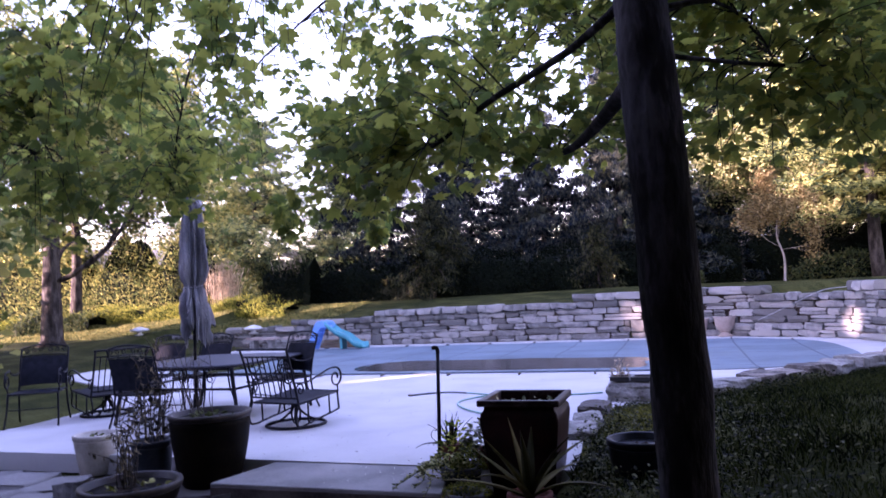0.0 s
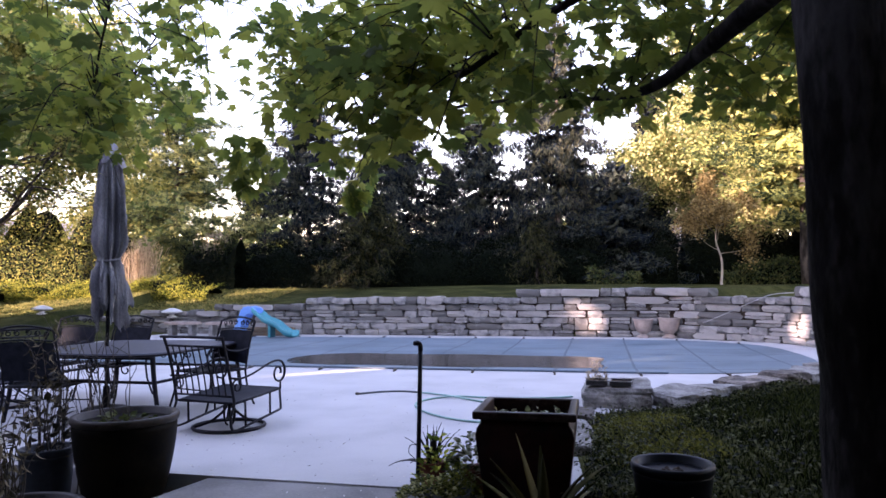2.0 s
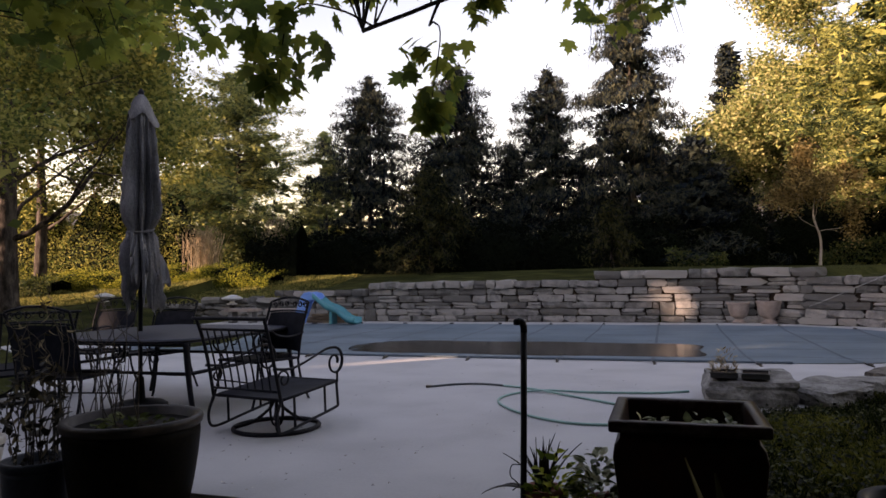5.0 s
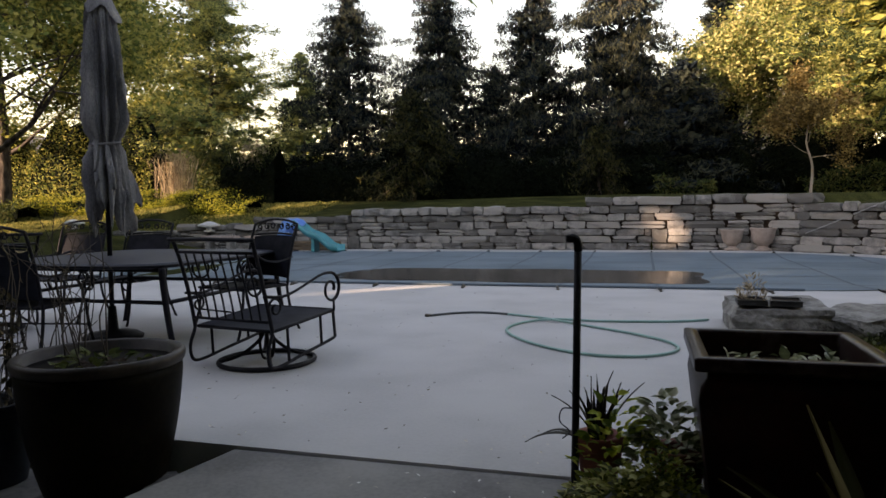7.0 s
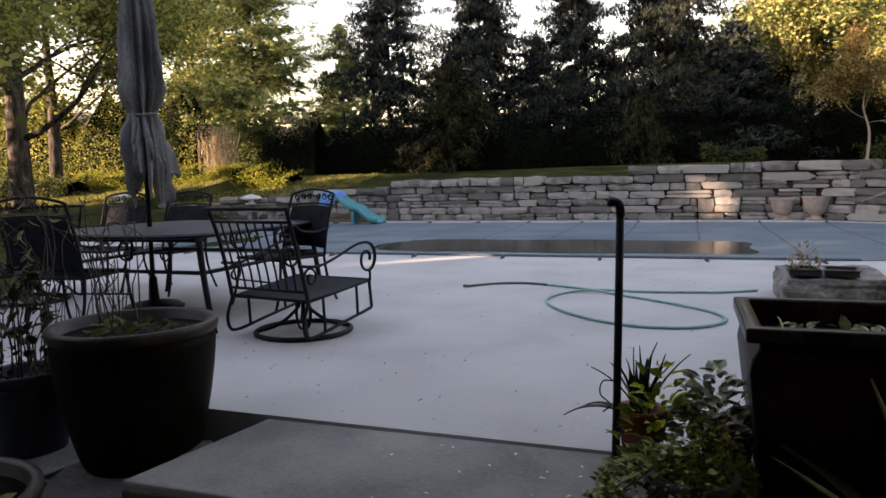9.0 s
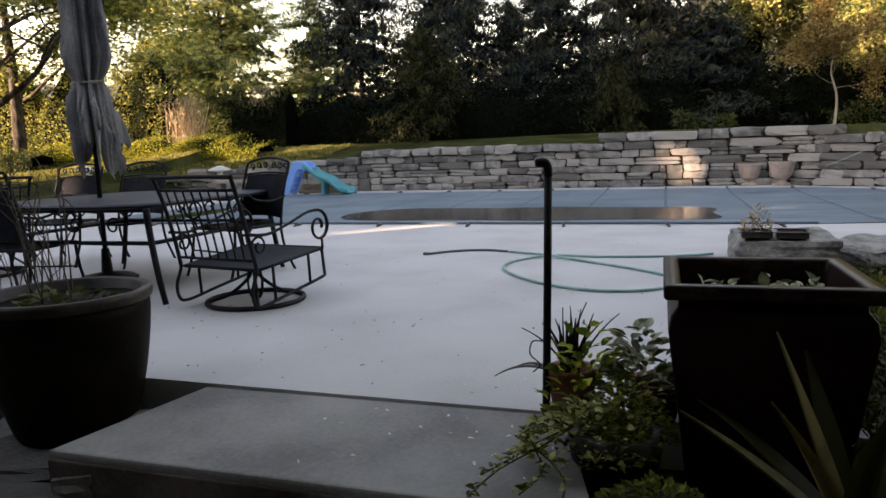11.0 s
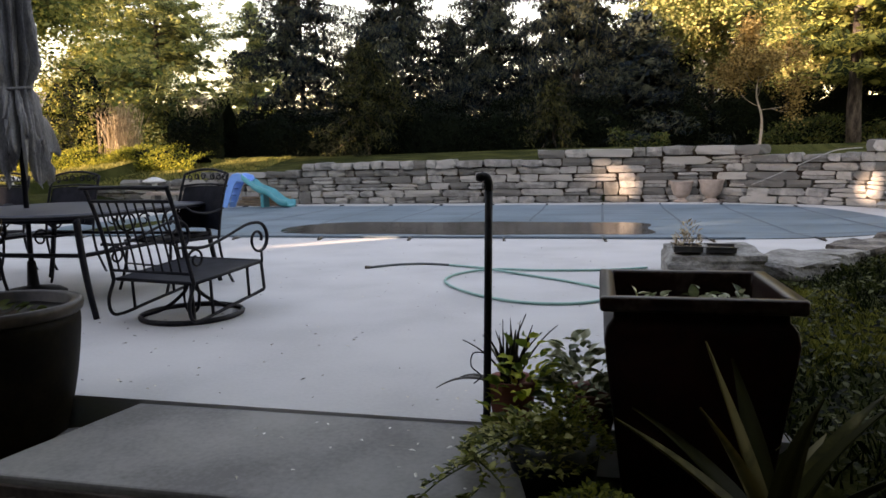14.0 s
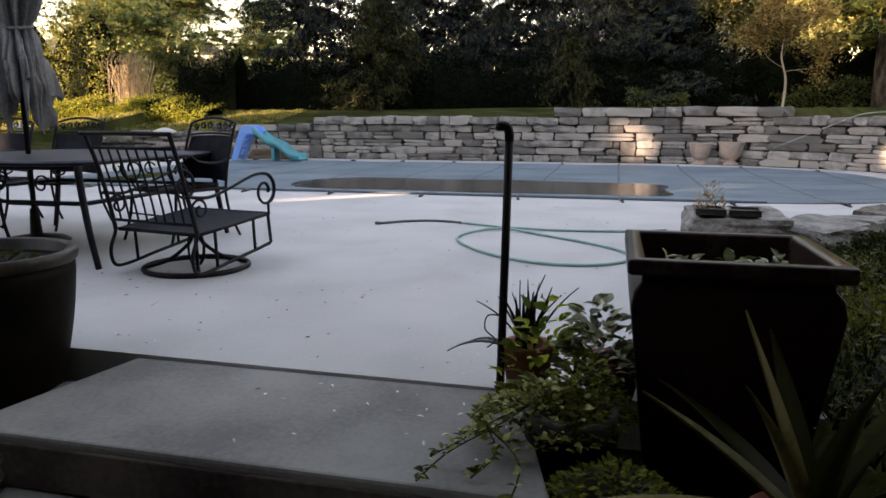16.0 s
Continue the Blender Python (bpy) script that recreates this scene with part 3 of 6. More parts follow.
def pool_cover():
    root = thing("pool_cover", (0, 0, 0), "blue-grey mesh safety cover stretched over the pool", "pool cover")
    V, F, W, Hn = [], [], 110, 60
    for j in range(Hn + 1):
        v = POOL_NEAR - 0.05 + (POOL_FAR - POOL_NEAR + 0.1) * j / Hn
        lo, hi = pool_span(min(max(v, POOL_NEAR), POOL_FAR))
        for i in range(W + 1):
            u = lo + (hi - lo) * i / W
            V.append(loc(u, v, cover_height(u, min(max(v, POOL_NEAR), POOL_FAR))))
    for j in range(Hn):
        for i in range(W):
            a = j * (W + 1) + i
            F.append([a, a + 1, a + W + 2, a + W + 1])
    part("sheet", as_mesh((V, F)), COVER, root)
    V, F = [], []
    for v0, v1 in ((POOL_NEAR - 0.075, POOL_NEAR - 0.02), ):
        lo, hi = pool_span(POOL_NEAR)
        pts = [loc(lo + (hi - lo) * k / 40, v0, 0.022) for k in range(41)]
        V, F = tube(pts, 0.02, 6, squash=0.5)
    part("hem", as_mesh((V, F)), STRAP, root, "dark edge binding")
    # straps both ways, with a spring and an anchor at each end
    def band(points, width):
        V, F = [], []
        for k, p in enumerate(points):
            q = Vector(points[min(k + 1, len(points) - 1)]) - Vector(points[max(k - 1, 0)])
            w = Vector((-q.y, q.x, 0)).normalized() * width / 2
            V += [Vector(p) - w, Vector(p) + w]
        for k in range(len(points) - 1):
            F.append([2 * k, 2 * k + 1, 2 * k + 3, 2 * k + 2])
        return V, F
    spring = as_mesh(tube([(0, 0.02 * 0 + 0.004 * k, 0.022) for k in range(0, 34)], [0.013 + 0.004 * (k % 2) for k in range(34)], 7), "spring")
    loop = as_mesh(tube([(0, 0, 0.02), (0, 0.10, 0.016), (0, 0.2, 0.012)], 0.03, 6, squash=0.35), "tail")
    peg = as_mesh(lathe([(0.022, 0.0), (0.024, 0.012), (0.012, 0.02)], 10), "anchor")
    u = -9.772
    while u < POOL_RIGHT - 0.4:
        rows = [v for v in np.linspace(POOL_NEAR, POOL_FAR, 40) if pool_span(v)[0] + 0.02 < u < pool_span(v)[1] - 0.02]
        part("strap", as_mesh(band([loc(u, v, cover_height(u, v) + 0.006) for v in rows], 0.05)), STRAP, root)
        for v, turn in ((rows[0], 180), (rows[-1], 0)):
            m = pose(*loc(u, v - 0.13 if turn else v, 0.0), 0, 0, math.degrees(AX) + turn + (8 if turn else -3))
            part("strap_end", loop, BLACK_PLASTIC, root, at=m)
            part("spring", spring, BRASS, root, at=m @ pose(0, 0.12, 0))
            part("anchor", peg, BRASS, root, at=m @ pose(0, 0.27, 0))
        u += 1.393
    v = POOL_NEAR + 1.1
    while v < POOL_FAR - 0.5:
        lo, hi = pool_span(v)
        part("strap", as_mesh(band([loc(a, v, cover_height(a, v) + 0.005) for a in np.linspace(lo, hi, 80)], 0.05)), STRAP, root)
        v += 1.393
    return root


pool_cover()
V, F = [], []
for k in range(64):
    w = 2 * math.pi * k / 64
    q = 1 + 0.06 * math.sin(3 * w) + 0.04 * math.sin(7 * w + 1)
    V.append(loc(-2.45 + 4.2 * q * math.cos(w), 14.65 + 1.7 * q * math.sin(w), -0.062))
puddle = part("rain_puddle", mesh_of("rain_puddle", V, [list(range(64))], False), PUDDLE)
tagged(puddle, "shallow brown rain puddle lying on the pool cover", "puddle")


def steps():
    bm = bmesh.new()
    ring = [bm.verts.new((x, y, -0.195)) for x, y in ((-1.85, 4.465), (0.24, 4.255), (0.12, 5.070), (-1.62, 5.245))]
    bm.faces.new(ring)
    up = bmesh.ops.extrude_face_region(bm, geom=bm.faces[:])
    bmesh.ops.translate(bm, verts=[g for g in up["geom"] if isinstance(g, bmesh.types.BMVert)], vec=(0, 0, 0.183))
    bmesh.ops.recalc_face_normals(bm, faces=bm.faces[:])
    bmesh.ops.bevel(bm, geom=bm.edges[:], offset=0.012, segments=2, profile=0.6, affect="EDGES")
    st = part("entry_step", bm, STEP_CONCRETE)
    tagged(st, "grey concrete step slab before the terrace", "step", kind="structure")
    a, b = Vector((-1.85, 4.465, 0)), Vector((0.24, 4.255, 0))
    # thin added face that carries the front's rust stain and painted shade
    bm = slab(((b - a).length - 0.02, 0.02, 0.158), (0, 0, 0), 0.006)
    part("riser", bm, STAINED_SHADED_RISER, st, "rust-stained front of the step, shade put in its dark colour", at=pose(*((a + b) / 2 + Vector((0, -0.006, -0.122))), 0, 0, math.degrees(math.atan2(b.y - a.y, b.x - a.x))))
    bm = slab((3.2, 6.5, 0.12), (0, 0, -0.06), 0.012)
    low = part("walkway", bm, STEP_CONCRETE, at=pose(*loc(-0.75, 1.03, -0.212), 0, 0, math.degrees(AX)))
    tagged(low, "grey concrete walkway below the step", "walkway", kind="structure")


steps()


def house_wall():
    # unseen rear wall, made tall to cut the sky light on the pots
    bm = slab((26, 0.3, 9.0), (0, 0, 4.25), 0.01)
    ob = part("wall_house", bm, HOUSE, at=pose(0, -3.2, -0.25, 0, 0, math.degrees(AX)))
    tagged(ob, "unseen plain brown wall closing the place behind the walkway", "house wall", kind="structure")
    # unseen block, added to stop low sun reaching the foreground
    bm = slab((6.0, 10.2, 6.5), (0, 0, 3.0), 0.01)
    ob = part("wall_house_wing", bm, HOUSE, at=pose(-13.3, -5.4, -0.25, 0, 0, math.degrees(AX)))
    tagged(ob, "unseen plain brown block added to keep low sun off", "house wall", kind="structure")
    # unseen roof, added to darken the pots and the step
    bm = slab((15.0, 4.9, 0.25), (0, 0, 0), 0.02)
    ob = part("ceiling_porch", bm, HOUSE, at=pose(-0.2, -0.85, 3.45, 0, 0, math.degrees(AX)))
    tagged(ob, "unseen plain roof added to keep sky light off the walkway", "porch roof", kind="structure")


house_wall()


def garden_wall():
    """A dry stone wall of rough courses, each stone a piece of its own."""
    root = thing("wall_garden", (0, 0, 0), "dry-laid grey and tan limestone retaining wall", "stone wall", kind="structure")
    kinds = [rocks(100 + k, False) for k in range(18)]
    for me in kinds:
        me.materials.append(LIMESTONE)
    r = np.random.default_rng(21)
    # soil core behind the faces
    V, F = [], []
    for k, p in enumerate(WALL):
        n = Vector((*WN[k], 0))
        for off, z in ((0.12, -0.1), (0.15, WTOP[k] - 0.1), (0.42, WTOP[k] - 0.1)):
            V.append(p + n * off + Vector((0, 0, z)))
    for k in range(len(WALL) - 1):
        for c in range(2):
            a = 3 * k + c
            F.append([a, a + 3, a + 4, a + 1])
    part("core", as_mesh((V, F), smooth=False), SOIL, root, "dark soil between the stones")
    placed = []
    z = 0.0
    taken = []
    for k, h in enumerate(COURSE):
        s = r.uniform(0, 0.3)
        tall, taken = taken, []
        while s < WALL_S[-1] - 0.2:
            length = float(np.clip(r.lognormal(-0.66, 0.42), 0.22, 1.15))
            under = [q for q in tall if q[0] < s + length and q[1] > s]
            if under and under[0][0] - s < 0.14:
                s = under[0][1]
                continue
            if under:
                length = under[0][0] - s
            mid = s + length / 2
            i = int(np.searchsorted(WALL_S, mid)) - 1
            if i < 0 or i + 1 >= len(WALL):
                break
            t = (mid - WALL_S[i]) / (WALL_S[i + 1] - WALL_S[i])
            p = WALL[i].lerp(WALL[i + 1], t)
            d = WALL[i + 1] - WALL[i]
            n = Vector((*WN[i], 0))
            count = courses(p.x, p.y)
            if k < count:
                deep = 0.34 + r.uniform(-0.03, 0.05)
                cap = k == count - 1
                hh = h * (1.0 + (r.uniform(-0.12, 0.16) if cap else r.uniform(-0.05, 0.05)))
                if not cap and k + 1 < count - 1 and length < 0.5 and r.uniform() < 0.06:
                    hh = h + COURSE[k + 1] - 0.01
                    taken.append((s, s + length))
                at = p + n * (0.15 + 0.018 * k + r.uniform(-0.028, 0.025) - (0.04 if cap else 0)) + Vector((0, 0, z + hh / 2))
                m = Matrix.LocRotScale(at, Euler((r.normal(0, 0.03), r.normal(0, 0.018), math.atan2(d.y, d.x) + r.normal(0, 0.035))),
                                       (length - 0.016, deep + (0.12 if cap else 0), hh - 0.014))
                if not cap and hh < h * 1.2 and length > 0.3 and r.uniform() < 0.26:
                    for q in (0, 1):
                        half = m.copy()
                        half.translation.z = z + hh * (0.25 + 0.5 * q)
                        half = half @ Matrix.Diagonal((r.uniform(0.9, 1.0), r.uniform(0.94, 1.05), 0.48, 1))
                        placed.append((p.x, half, kinds[int(r.integers(18))]))
                else:
                    placed.append((p.x, m, kinds[int(r.integers(18))]))
            s += length
        z += h
    placed.sort(key=lambda q: abs(q[0] - 0.5))
    for _, m, me in placed[:300]:
        part("stone", me, LIMESTONE, root, at=m)
    rest = bmesh.new()
    for _, m, me in placed[300:]:
        first = len(rest.verts)
        rest.from_mesh(me)
        rest.verts.ensure_lookup_table()
        for v in rest.verts[first:]:
            v.co = m @ v.co
    if len(rest.verts):
        me = bpy.data.meshes.new("stones")
        rest.to_mesh(me)
        ob = part("stones", me, LIMESTONE_REST, root)
        ob["kind"] = "stuff"
        me.polygons.foreach_set("use_smooth", [False] * len(me.polygons))
    rest.free()


garden_wall()


def kerb():
    """Rough edging blocks between the terrace and the grass."""
    kinds = [lumpy_rock(k, 6 if k == 0 else 4, 0.05 if k == 0 else 0.10) for k in range(6)]
    for k, me in enumerate(kinds):
        me.materials.append(BLOCK if k in (0, 2, 3) else KERB_STONE)
    rows = [(1.92, 9.05, 0.82, 0.95, 0.27, -6), (2.65, 8.97, 0.69, 0.54, 0.2, 38), (3.18, 9.48, 0.64, 0.48, 0.19, 44), (3.62, 9.89, 0.52, 0.46, 0.21, 36), (3.98, 10.23, 0.54, 0.44, 0.19, 44), (4.46, 10.66, 0.58, 0.48, 0.24, 38), (4.94, 11.13, 0.52, 0.44, 0.22, 52), (5.44, 11.61, 0.58, 0.52, 0.26, 40), (5.99, 12.19, 0.62, 0.48, 0.22, 45), (6.55, 12.78, 0.62, 0.52, 0.26, 45), (1.33, 7.61, 0.35, 0.64, 0.16, -6), (1.27, 6.97, 0.31, 0.52, 0.12, 4), (1.22, 6.4, 0.31, 0.52, 0.12, -4)]
    for k, (x, y, w, d, h, a) in enumerate(rows):
        tip = 0.0 if k == 0 else 0.05 * math.sin(k * 2.3)
        m = Matrix.LocRotScale((x, y, h / 2 - 0.02), Euler((0.02 + tip, -0.02 - tip, radians(a))), (w, d, h))
        ob = part("edging_stone", kinds[1 + k % 5 if k else 0], KERB_STONE, at=m)
        label = "large flat tan limestone block holding seed trays" if k == 0 else "rough brown edging stone half hidden by the grass"
        tagged(ob, label, "edging stone", group="edging stones along the grass")


kerb()


def flagstones():
    r = np.random.default_rng(5)
    root = thing("flagstone_path", (0, 0, 0), "uneven grey flagstones beside the terrace", "flagstone path", kind="structure")
    kinds = [lumpy_rock(40 + k, 4, 0.11) for k in range(8)]
    for me in kinds:
        me.materials.append(FLAGSTONE)
    for i in range(9):
        for j in range(5):
            u, v = -6.6 + i * 0.56 + r.uniform(-0.06, 0.06) + (0.25 if j % 2 else 0), 2.3 + j * 0.58 + r.uniform(-0.05, 0.05)
            if u > -2.35 and v > 2:
                continue
            p = loc(u, v, -0.205 + r.uniform(-0.015, 0.012))
            part("flagstone", kinds[int(r.integers(8))], FLAGSTONE, root, at=Matrix.LocRotScale(p, Euler((r.normal(0, 0.02), r.normal(0, 0.02), r.uniform(-0.3, 0.3))), (r.uniform(0.5, 0.62), r.uniform(0.5, 0.6), 0.09)))
    for x, y, s in ((-1.95, 3.92, 0.17), (-2.75, 4.35, 0.24), (-2.55, 4.6, 0.16), (-2.95, 3.9, 0.2), (-3.2, 4.5, 0.3), (-1.72, 4.55, 0.2), (-1.9, 5.05, 0.18)):
        m = Matrix.LocRotScale((x, y, -0.22 + s * 0.3), Euler((r.uniform(-.2, .2), r.uniform(-.2, .2), r.uniform(0, 3))), (s * 1.3, s, s * 0.7))
        ob = part("boulder", kinds[int(r.integers(8))], FLAGSTONE, at=m)
        tagged(ob, "small pale rough rock lying among the pots", "rock", group="rocks among the pots")


flagstones()

# ---- furniture ----
def scroll(cx, cy, cz, r0, turns, start, way=1, steps=26):
    """A flat spiral in the y-z plane that winds inwards."""
    out = []
    for k in range(steps + 1):
        t = k / steps
        w = start + way * t * turns * 2 * math.pi
        r = r0 * (1 - 0.72 * t)
        out.append((cx, cy + r * math.cos(w), cz + r * math.sin(w)))
    return out


def arm_line(x, seat_back, seat_front, z):
    """A scrolled arm from the back upright, bowing forwards and curling under."""
    body = [(x, seat_back - 0.02, z + 0.27), (x * 1.03, seat_back + 0.16, z + 0.235), (x * 1.05, seat_back + 0.34, z + 0.255), (x * 1.05, seat_front - 0.15, z + 0.31)]
    curl = [(x * 1.06, p[1], p[2]) for p in scroll(x, seat_front - 0.035, z + 0.18, 0.13, 1.35, radians(100), -1)]
    return curve([*body, curl[1]], 5)[:-1] + curl[1:]


SEAT = 0.345


def swivel_chair(at, turn, label):
    """Wrought-iron swivel rocker with a barred back; it faces its own +y."""
    root = thing("swivel_chair", at, label, "patio chair", "chairs round the patio table", turn)
    w, b, f, z = 0.352, -0.34, 0.37, SEAT
    lean = pose(0, 0, 0.28, 5.0, 0, 0) @ pose(0, 0, -0.28)
    ring = [(0.36 * math.cos(a), 0.36 * math.sin(a), 0.02) for a in np.linspace(0, 2 * math.pi, 48, endpoint=False)]
    part("base_ring", as_mesh(tube(ring, 0.019, 8, True)), IRON, root)
    for a in (45, 135, 225, 315):
        c, s = math.cos(radians(a)), math.sin(radians(a))
        part("base_strut", as_mesh(tube(curve([(0.355 * c, 0.355 * s, 0.03), (0.19 * c, 0.19 * s, 0.075), (0.045 * c, 0.045 * s, 0.19), (0.03 * c, 0.03 * s, 0.27)], 5), 0.014, 8)), IRON, root)
    for a in (0, 90, 180, 270):
        c, s = math.cos(radians(a)), math.sin(radians(a))
        loop = [(0.02 * c + 0.055 * c * math.sin(t), 0.02 * s + 0.055 * s * math.sin(t), 0.15 + 0.12 * math.cos(t)) for t in np.linspace(0, math.pi, 12)]
        part("base_loop", as_mesh(tube(loop, 0.009, 6)), IRON, root)
    part("hub", as_mesh(lathe([(0.045, 0.24), (0.055, 0.26), (0.055, 0.285), (0.10, 0.295), (0.10, z - 0.03)], 20)), IRON, root)
    for x in (-0.09, 0.09):
        part("spring_plate", slab((0.035, 0.36, 0.018), (x, 0, z - 0.03), 0.004), IRON, root, at=lean)
    border = [(-w, b, z), (w, b, z), (w + 0.02, f, z), (-w - 0.02, f, z)]
    part("seat_frame", as_mesh(tube([Vector(p) for p in border], 0.014, 8, True)), IRON, root, at=lean)
    bm = bmesh.new()
    grid = [[bm.verts.new((x * (w + 0.02 * (j / 10)), b + (f - b) * j / 10, z + 0.006 - 0.018 * (1 - x * x) * (1 - (j / 5 - 1) ** 2))) for x in np.linspace(-1, 1, 11)] for j in range(11)]
    for j in range(10):
        for i in range(10):
            bm.faces.new((grid[j][i], grid[j][i + 1], grid[j + 1][i + 1], grid[j + 1][i]))
    bmesh.ops.solidify(bm, geom=bm.faces[:], thickness=0.008)
    part("seat", bm, SLING, root, "dark woven metal mesh seat", at=lean)
    # side frames: front leg drops, runs back as a low rail and rises behind in a bow
    for s in (-1, 1):
        x = s * (w + 0.015)
        side_line = [(x, f, z), (x, f + 0.005, 0.125), (x, f - 0.12, 0.115), (x, -0.05, 0.10), (x, b + 0.02, 0.085), (x, b - 0.075, 0.115), (x, b - 0.085, 0.22), (x, b - 0.03, z - 0.02), (x, b - 0.02, z + 0.02)]
        P = [Vector(p) for p in side_line[:2]] + curve(side_line[1:], 6)[1:]
        part("side_frame", as_mesh(tube(P, 0.0125, 8)), IRON, root, at=lean)
        part("side_stay", as_mesh(tube([(x, f - 0.17, z - 0.005), (x, f - 0.18, 0.118)], 0.011, 8)), IRON, root, at=lean)
        part("side_stay", as_mesh(tube([(x, b + 0.14, z - 0.005), (x, b + 0.13, 0.09)], 0.011, 8)), IRON, root, at=lean)
        part("upright", as_mesh(tube(curve([(x, b - 0.02, z), (x * 0.98, b - 0.05, z + 0.22), (x * 0.98, b - 0.095, z + 0.47), (x * 1.0, b - 0.15, z + 0.675)], 6), 0.0145, 8)), IRON, root, at=lean)
        part("arm", as_mesh(tube(arm_line(x, b - 0.06, f, z), 0.0135, 8, squash=0.75)), IRON, root, at=lean)
        part("arm_post", as_mesh(tube([(x * 1.05, f - 0.01, z), (x * 1.06, f - 0.01, z + 0.075)], 0.010, 8)), IRON, root, at=lean)
        part("arm_scroll", as_mesh(tube(scroll(x, b + 0.03, z + 0.165, 0.075, 1.2, radians(160), -1), 0.009, 6)), IRON, root, at=lean)
    top = [(-w * 1.12, b - 0.165, z + 0.675), (-w * 0.5, b - 0.175, z + 0.678), (0, b - 0.178, z + 0.68), (w * 0.5, b - 0.175, z + 0.678), (w * 1.12, b - 0.165, z + 0.675)]
    part("top_rail", as_mesh(tube(curve(top, 5), 0.0145, 8)), IRON, root, at=lean)
    part("back_rail", as_mesh(tube([(-w * 1.0, b - 0.125, z + 0.58), (w * 1.0, b - 0.125, z + 0.58)], 0.011, 8)), IRON, root, at=lean)
    part("back_rail", as_mesh(tube([(-w, b - 0.035, z + 0.075), (w, b - 0.035, z + 0.075)], 0.011, 8)), IRON, root, at=lean)
    for k in range(8):
        x = w * (-0.80 + 1.6 * k / 7)
        part("back_bar", as_mesh(tube(curve([(x, b - 0.035, z + 0.075), (x, b - 0.055, z + 0.24), (x, b - 0.09, z + 0.42), (x * 1.01, b - 0.125, z + 0.58)], 4), 0.0075, 6)), IRON, root, at=lean)
    return root


def sling_chair(at, turn, label):
    """Iron armchair with a mesh panel back and a scrolled crest; it faces its own +y."""
    root = thing("dining_chair", at, label, "patio chair", "chairs round the patio table", turn)
    w, b, f, z = 0.305, -0.27, 0.29, 0.45
    for s in (-1, 1):
        x = s * w
        part("leg", as_mesh(tube(curve([(x, f - 0.02, z), (x * 1.02, f + 0.0, 0.25), (x * 1.06, f + 0.045, 0.08), (x * 1.07, f + 0.075, 0.0)], 5), 0.013, 8)), IRON, root)
        part("leg", as_mesh(tube(curve([(x, b + 0.01, z), (x * 1.02, b - 0.02, 0.25), (x * 1.06, b - 0.085, 0.08), (x * 1.07, b - 0.125, 0.0)], 5), 0.013, 8)), IRON, root)
        part("upright", as_mesh(tube(curve([(x, b, z), (x, b - 0.03, z + 0.2), (x, b - 0.09, z + 0.42), (x * 1.0, b - 0.15, z + 0.585)], 5), 0.013, 8)), IRON, root)
        part("arm", as_mesh(tube(arm_line(x, b - 0.05, f - 0.02, z), 0.012, 8, squash=0.75)), IRON, root)
        part("arm_post", as_mesh(tube([(x, f - 0.06, z), (x * 1.06, f - 0.03, z + 0.085)], 0.009, 8)), IRON, root)
    part("seat_frame", as_mesh(tube([Vector(p) for p in ((-w, b, z), (w, b, z), (w, f, z), (-w, f, z))], 0.013, 8, True)), IRON, root)
    part("stretcher", as_mesh(tube([(-w * 1.02, f, 0.24), (w * 1.02, f, 0.24)], 0.008, 6)), IRON, root)
    def sheet(rows, cols, place, thick):
        bm = bmesh.new()
        g = [[bm.verts.new(place(i / cols * 2 - 1, j / rows)) for i in range(cols + 1)] for j in range(rows + 1)]
        for j in range(rows):
            for i in range(cols):
                bm.faces.new((g[j][i], g[j][i + 1], g[j + 1][i + 1], g[j + 1][i]))
        bmesh.ops.solidify(bm, geom=bm.faces[:], thickness=thick)
        return bm
    part("seat", sheet(8, 8, lambda x, t: (x * w, b + (f - b) * t, z + 0.004 - 0.02 * (1 - x * x) * (1 - (2 * t - 1) ** 2)), 0.006), SLING, root, "dark woven metal mesh seat")
    part("backrest", sheet(8, 10, lambda x, t: (x * w * 0.97, b - 0.01 - 0.025 * (1 - x * x) - 0.125 * (0.08 + 0.92 * t) ** 1.6, z + 0.06 + 0.40 * t + 0.015 * (1 - x * x)), 0.006), SLING, root, "dark woven metal mesh panel")
    arch = [(x * w, b - 0.15 - 0.02 * (1 - x * x), z + 0.585 + 0.05 * (1 - x * x)) for x in np.linspace(-1, 1, 15)]
    part("crest_rail", as_mesh(tube(arch, 0.012, 8)), IRON, root)
    low = [(x * w, b - 0.13 - 0.025 * (1 - x * x), z + 0.475 + 0.018 * (1 - x * x)) for x in np.linspace(-1, 1, 15)]
    part("crest_rail", as_mesh(tube(low, 0.010, 8)), IRON, root)
    for k, x in enumerate((-0.8, -0.5, -0.2, 0.2, 0.5, 0.8)):
        way = 1 if x < 0 else -1
        ring = [(x * w + 0.034 * (1 - 0.6 * t) * math.cos(way * t * 8 + k), b - 0.15 - 0.02 * (1 - x * x), z + 0.545 + 0.02 * (1 - x * x) + 0.034 * (1 - 0.6 * t) * math.sin(way * t * 8 + k)) for t in np.linspace(0, 1, 16)]
        part("crest_scroll", as_mesh(tube(ring, 0.0065, 5)), IRON, root)
    return root


swivel_chair((-2.28, 7.10, 0.0), -16, "black wrought-iron swivel rocker with a barred back")
swivel_chair((-5.78, 8.1, 0.0), 60, "black iron swivel rocker pulled away from the table end")
sling_chair((-3.07, 8.36, 0.0), 156, "black iron armchair with sunlit mesh back near the pool")
sling_chair((-4.73, 8.92, 0.0), 172, "black iron armchair tucked in on the far table side")
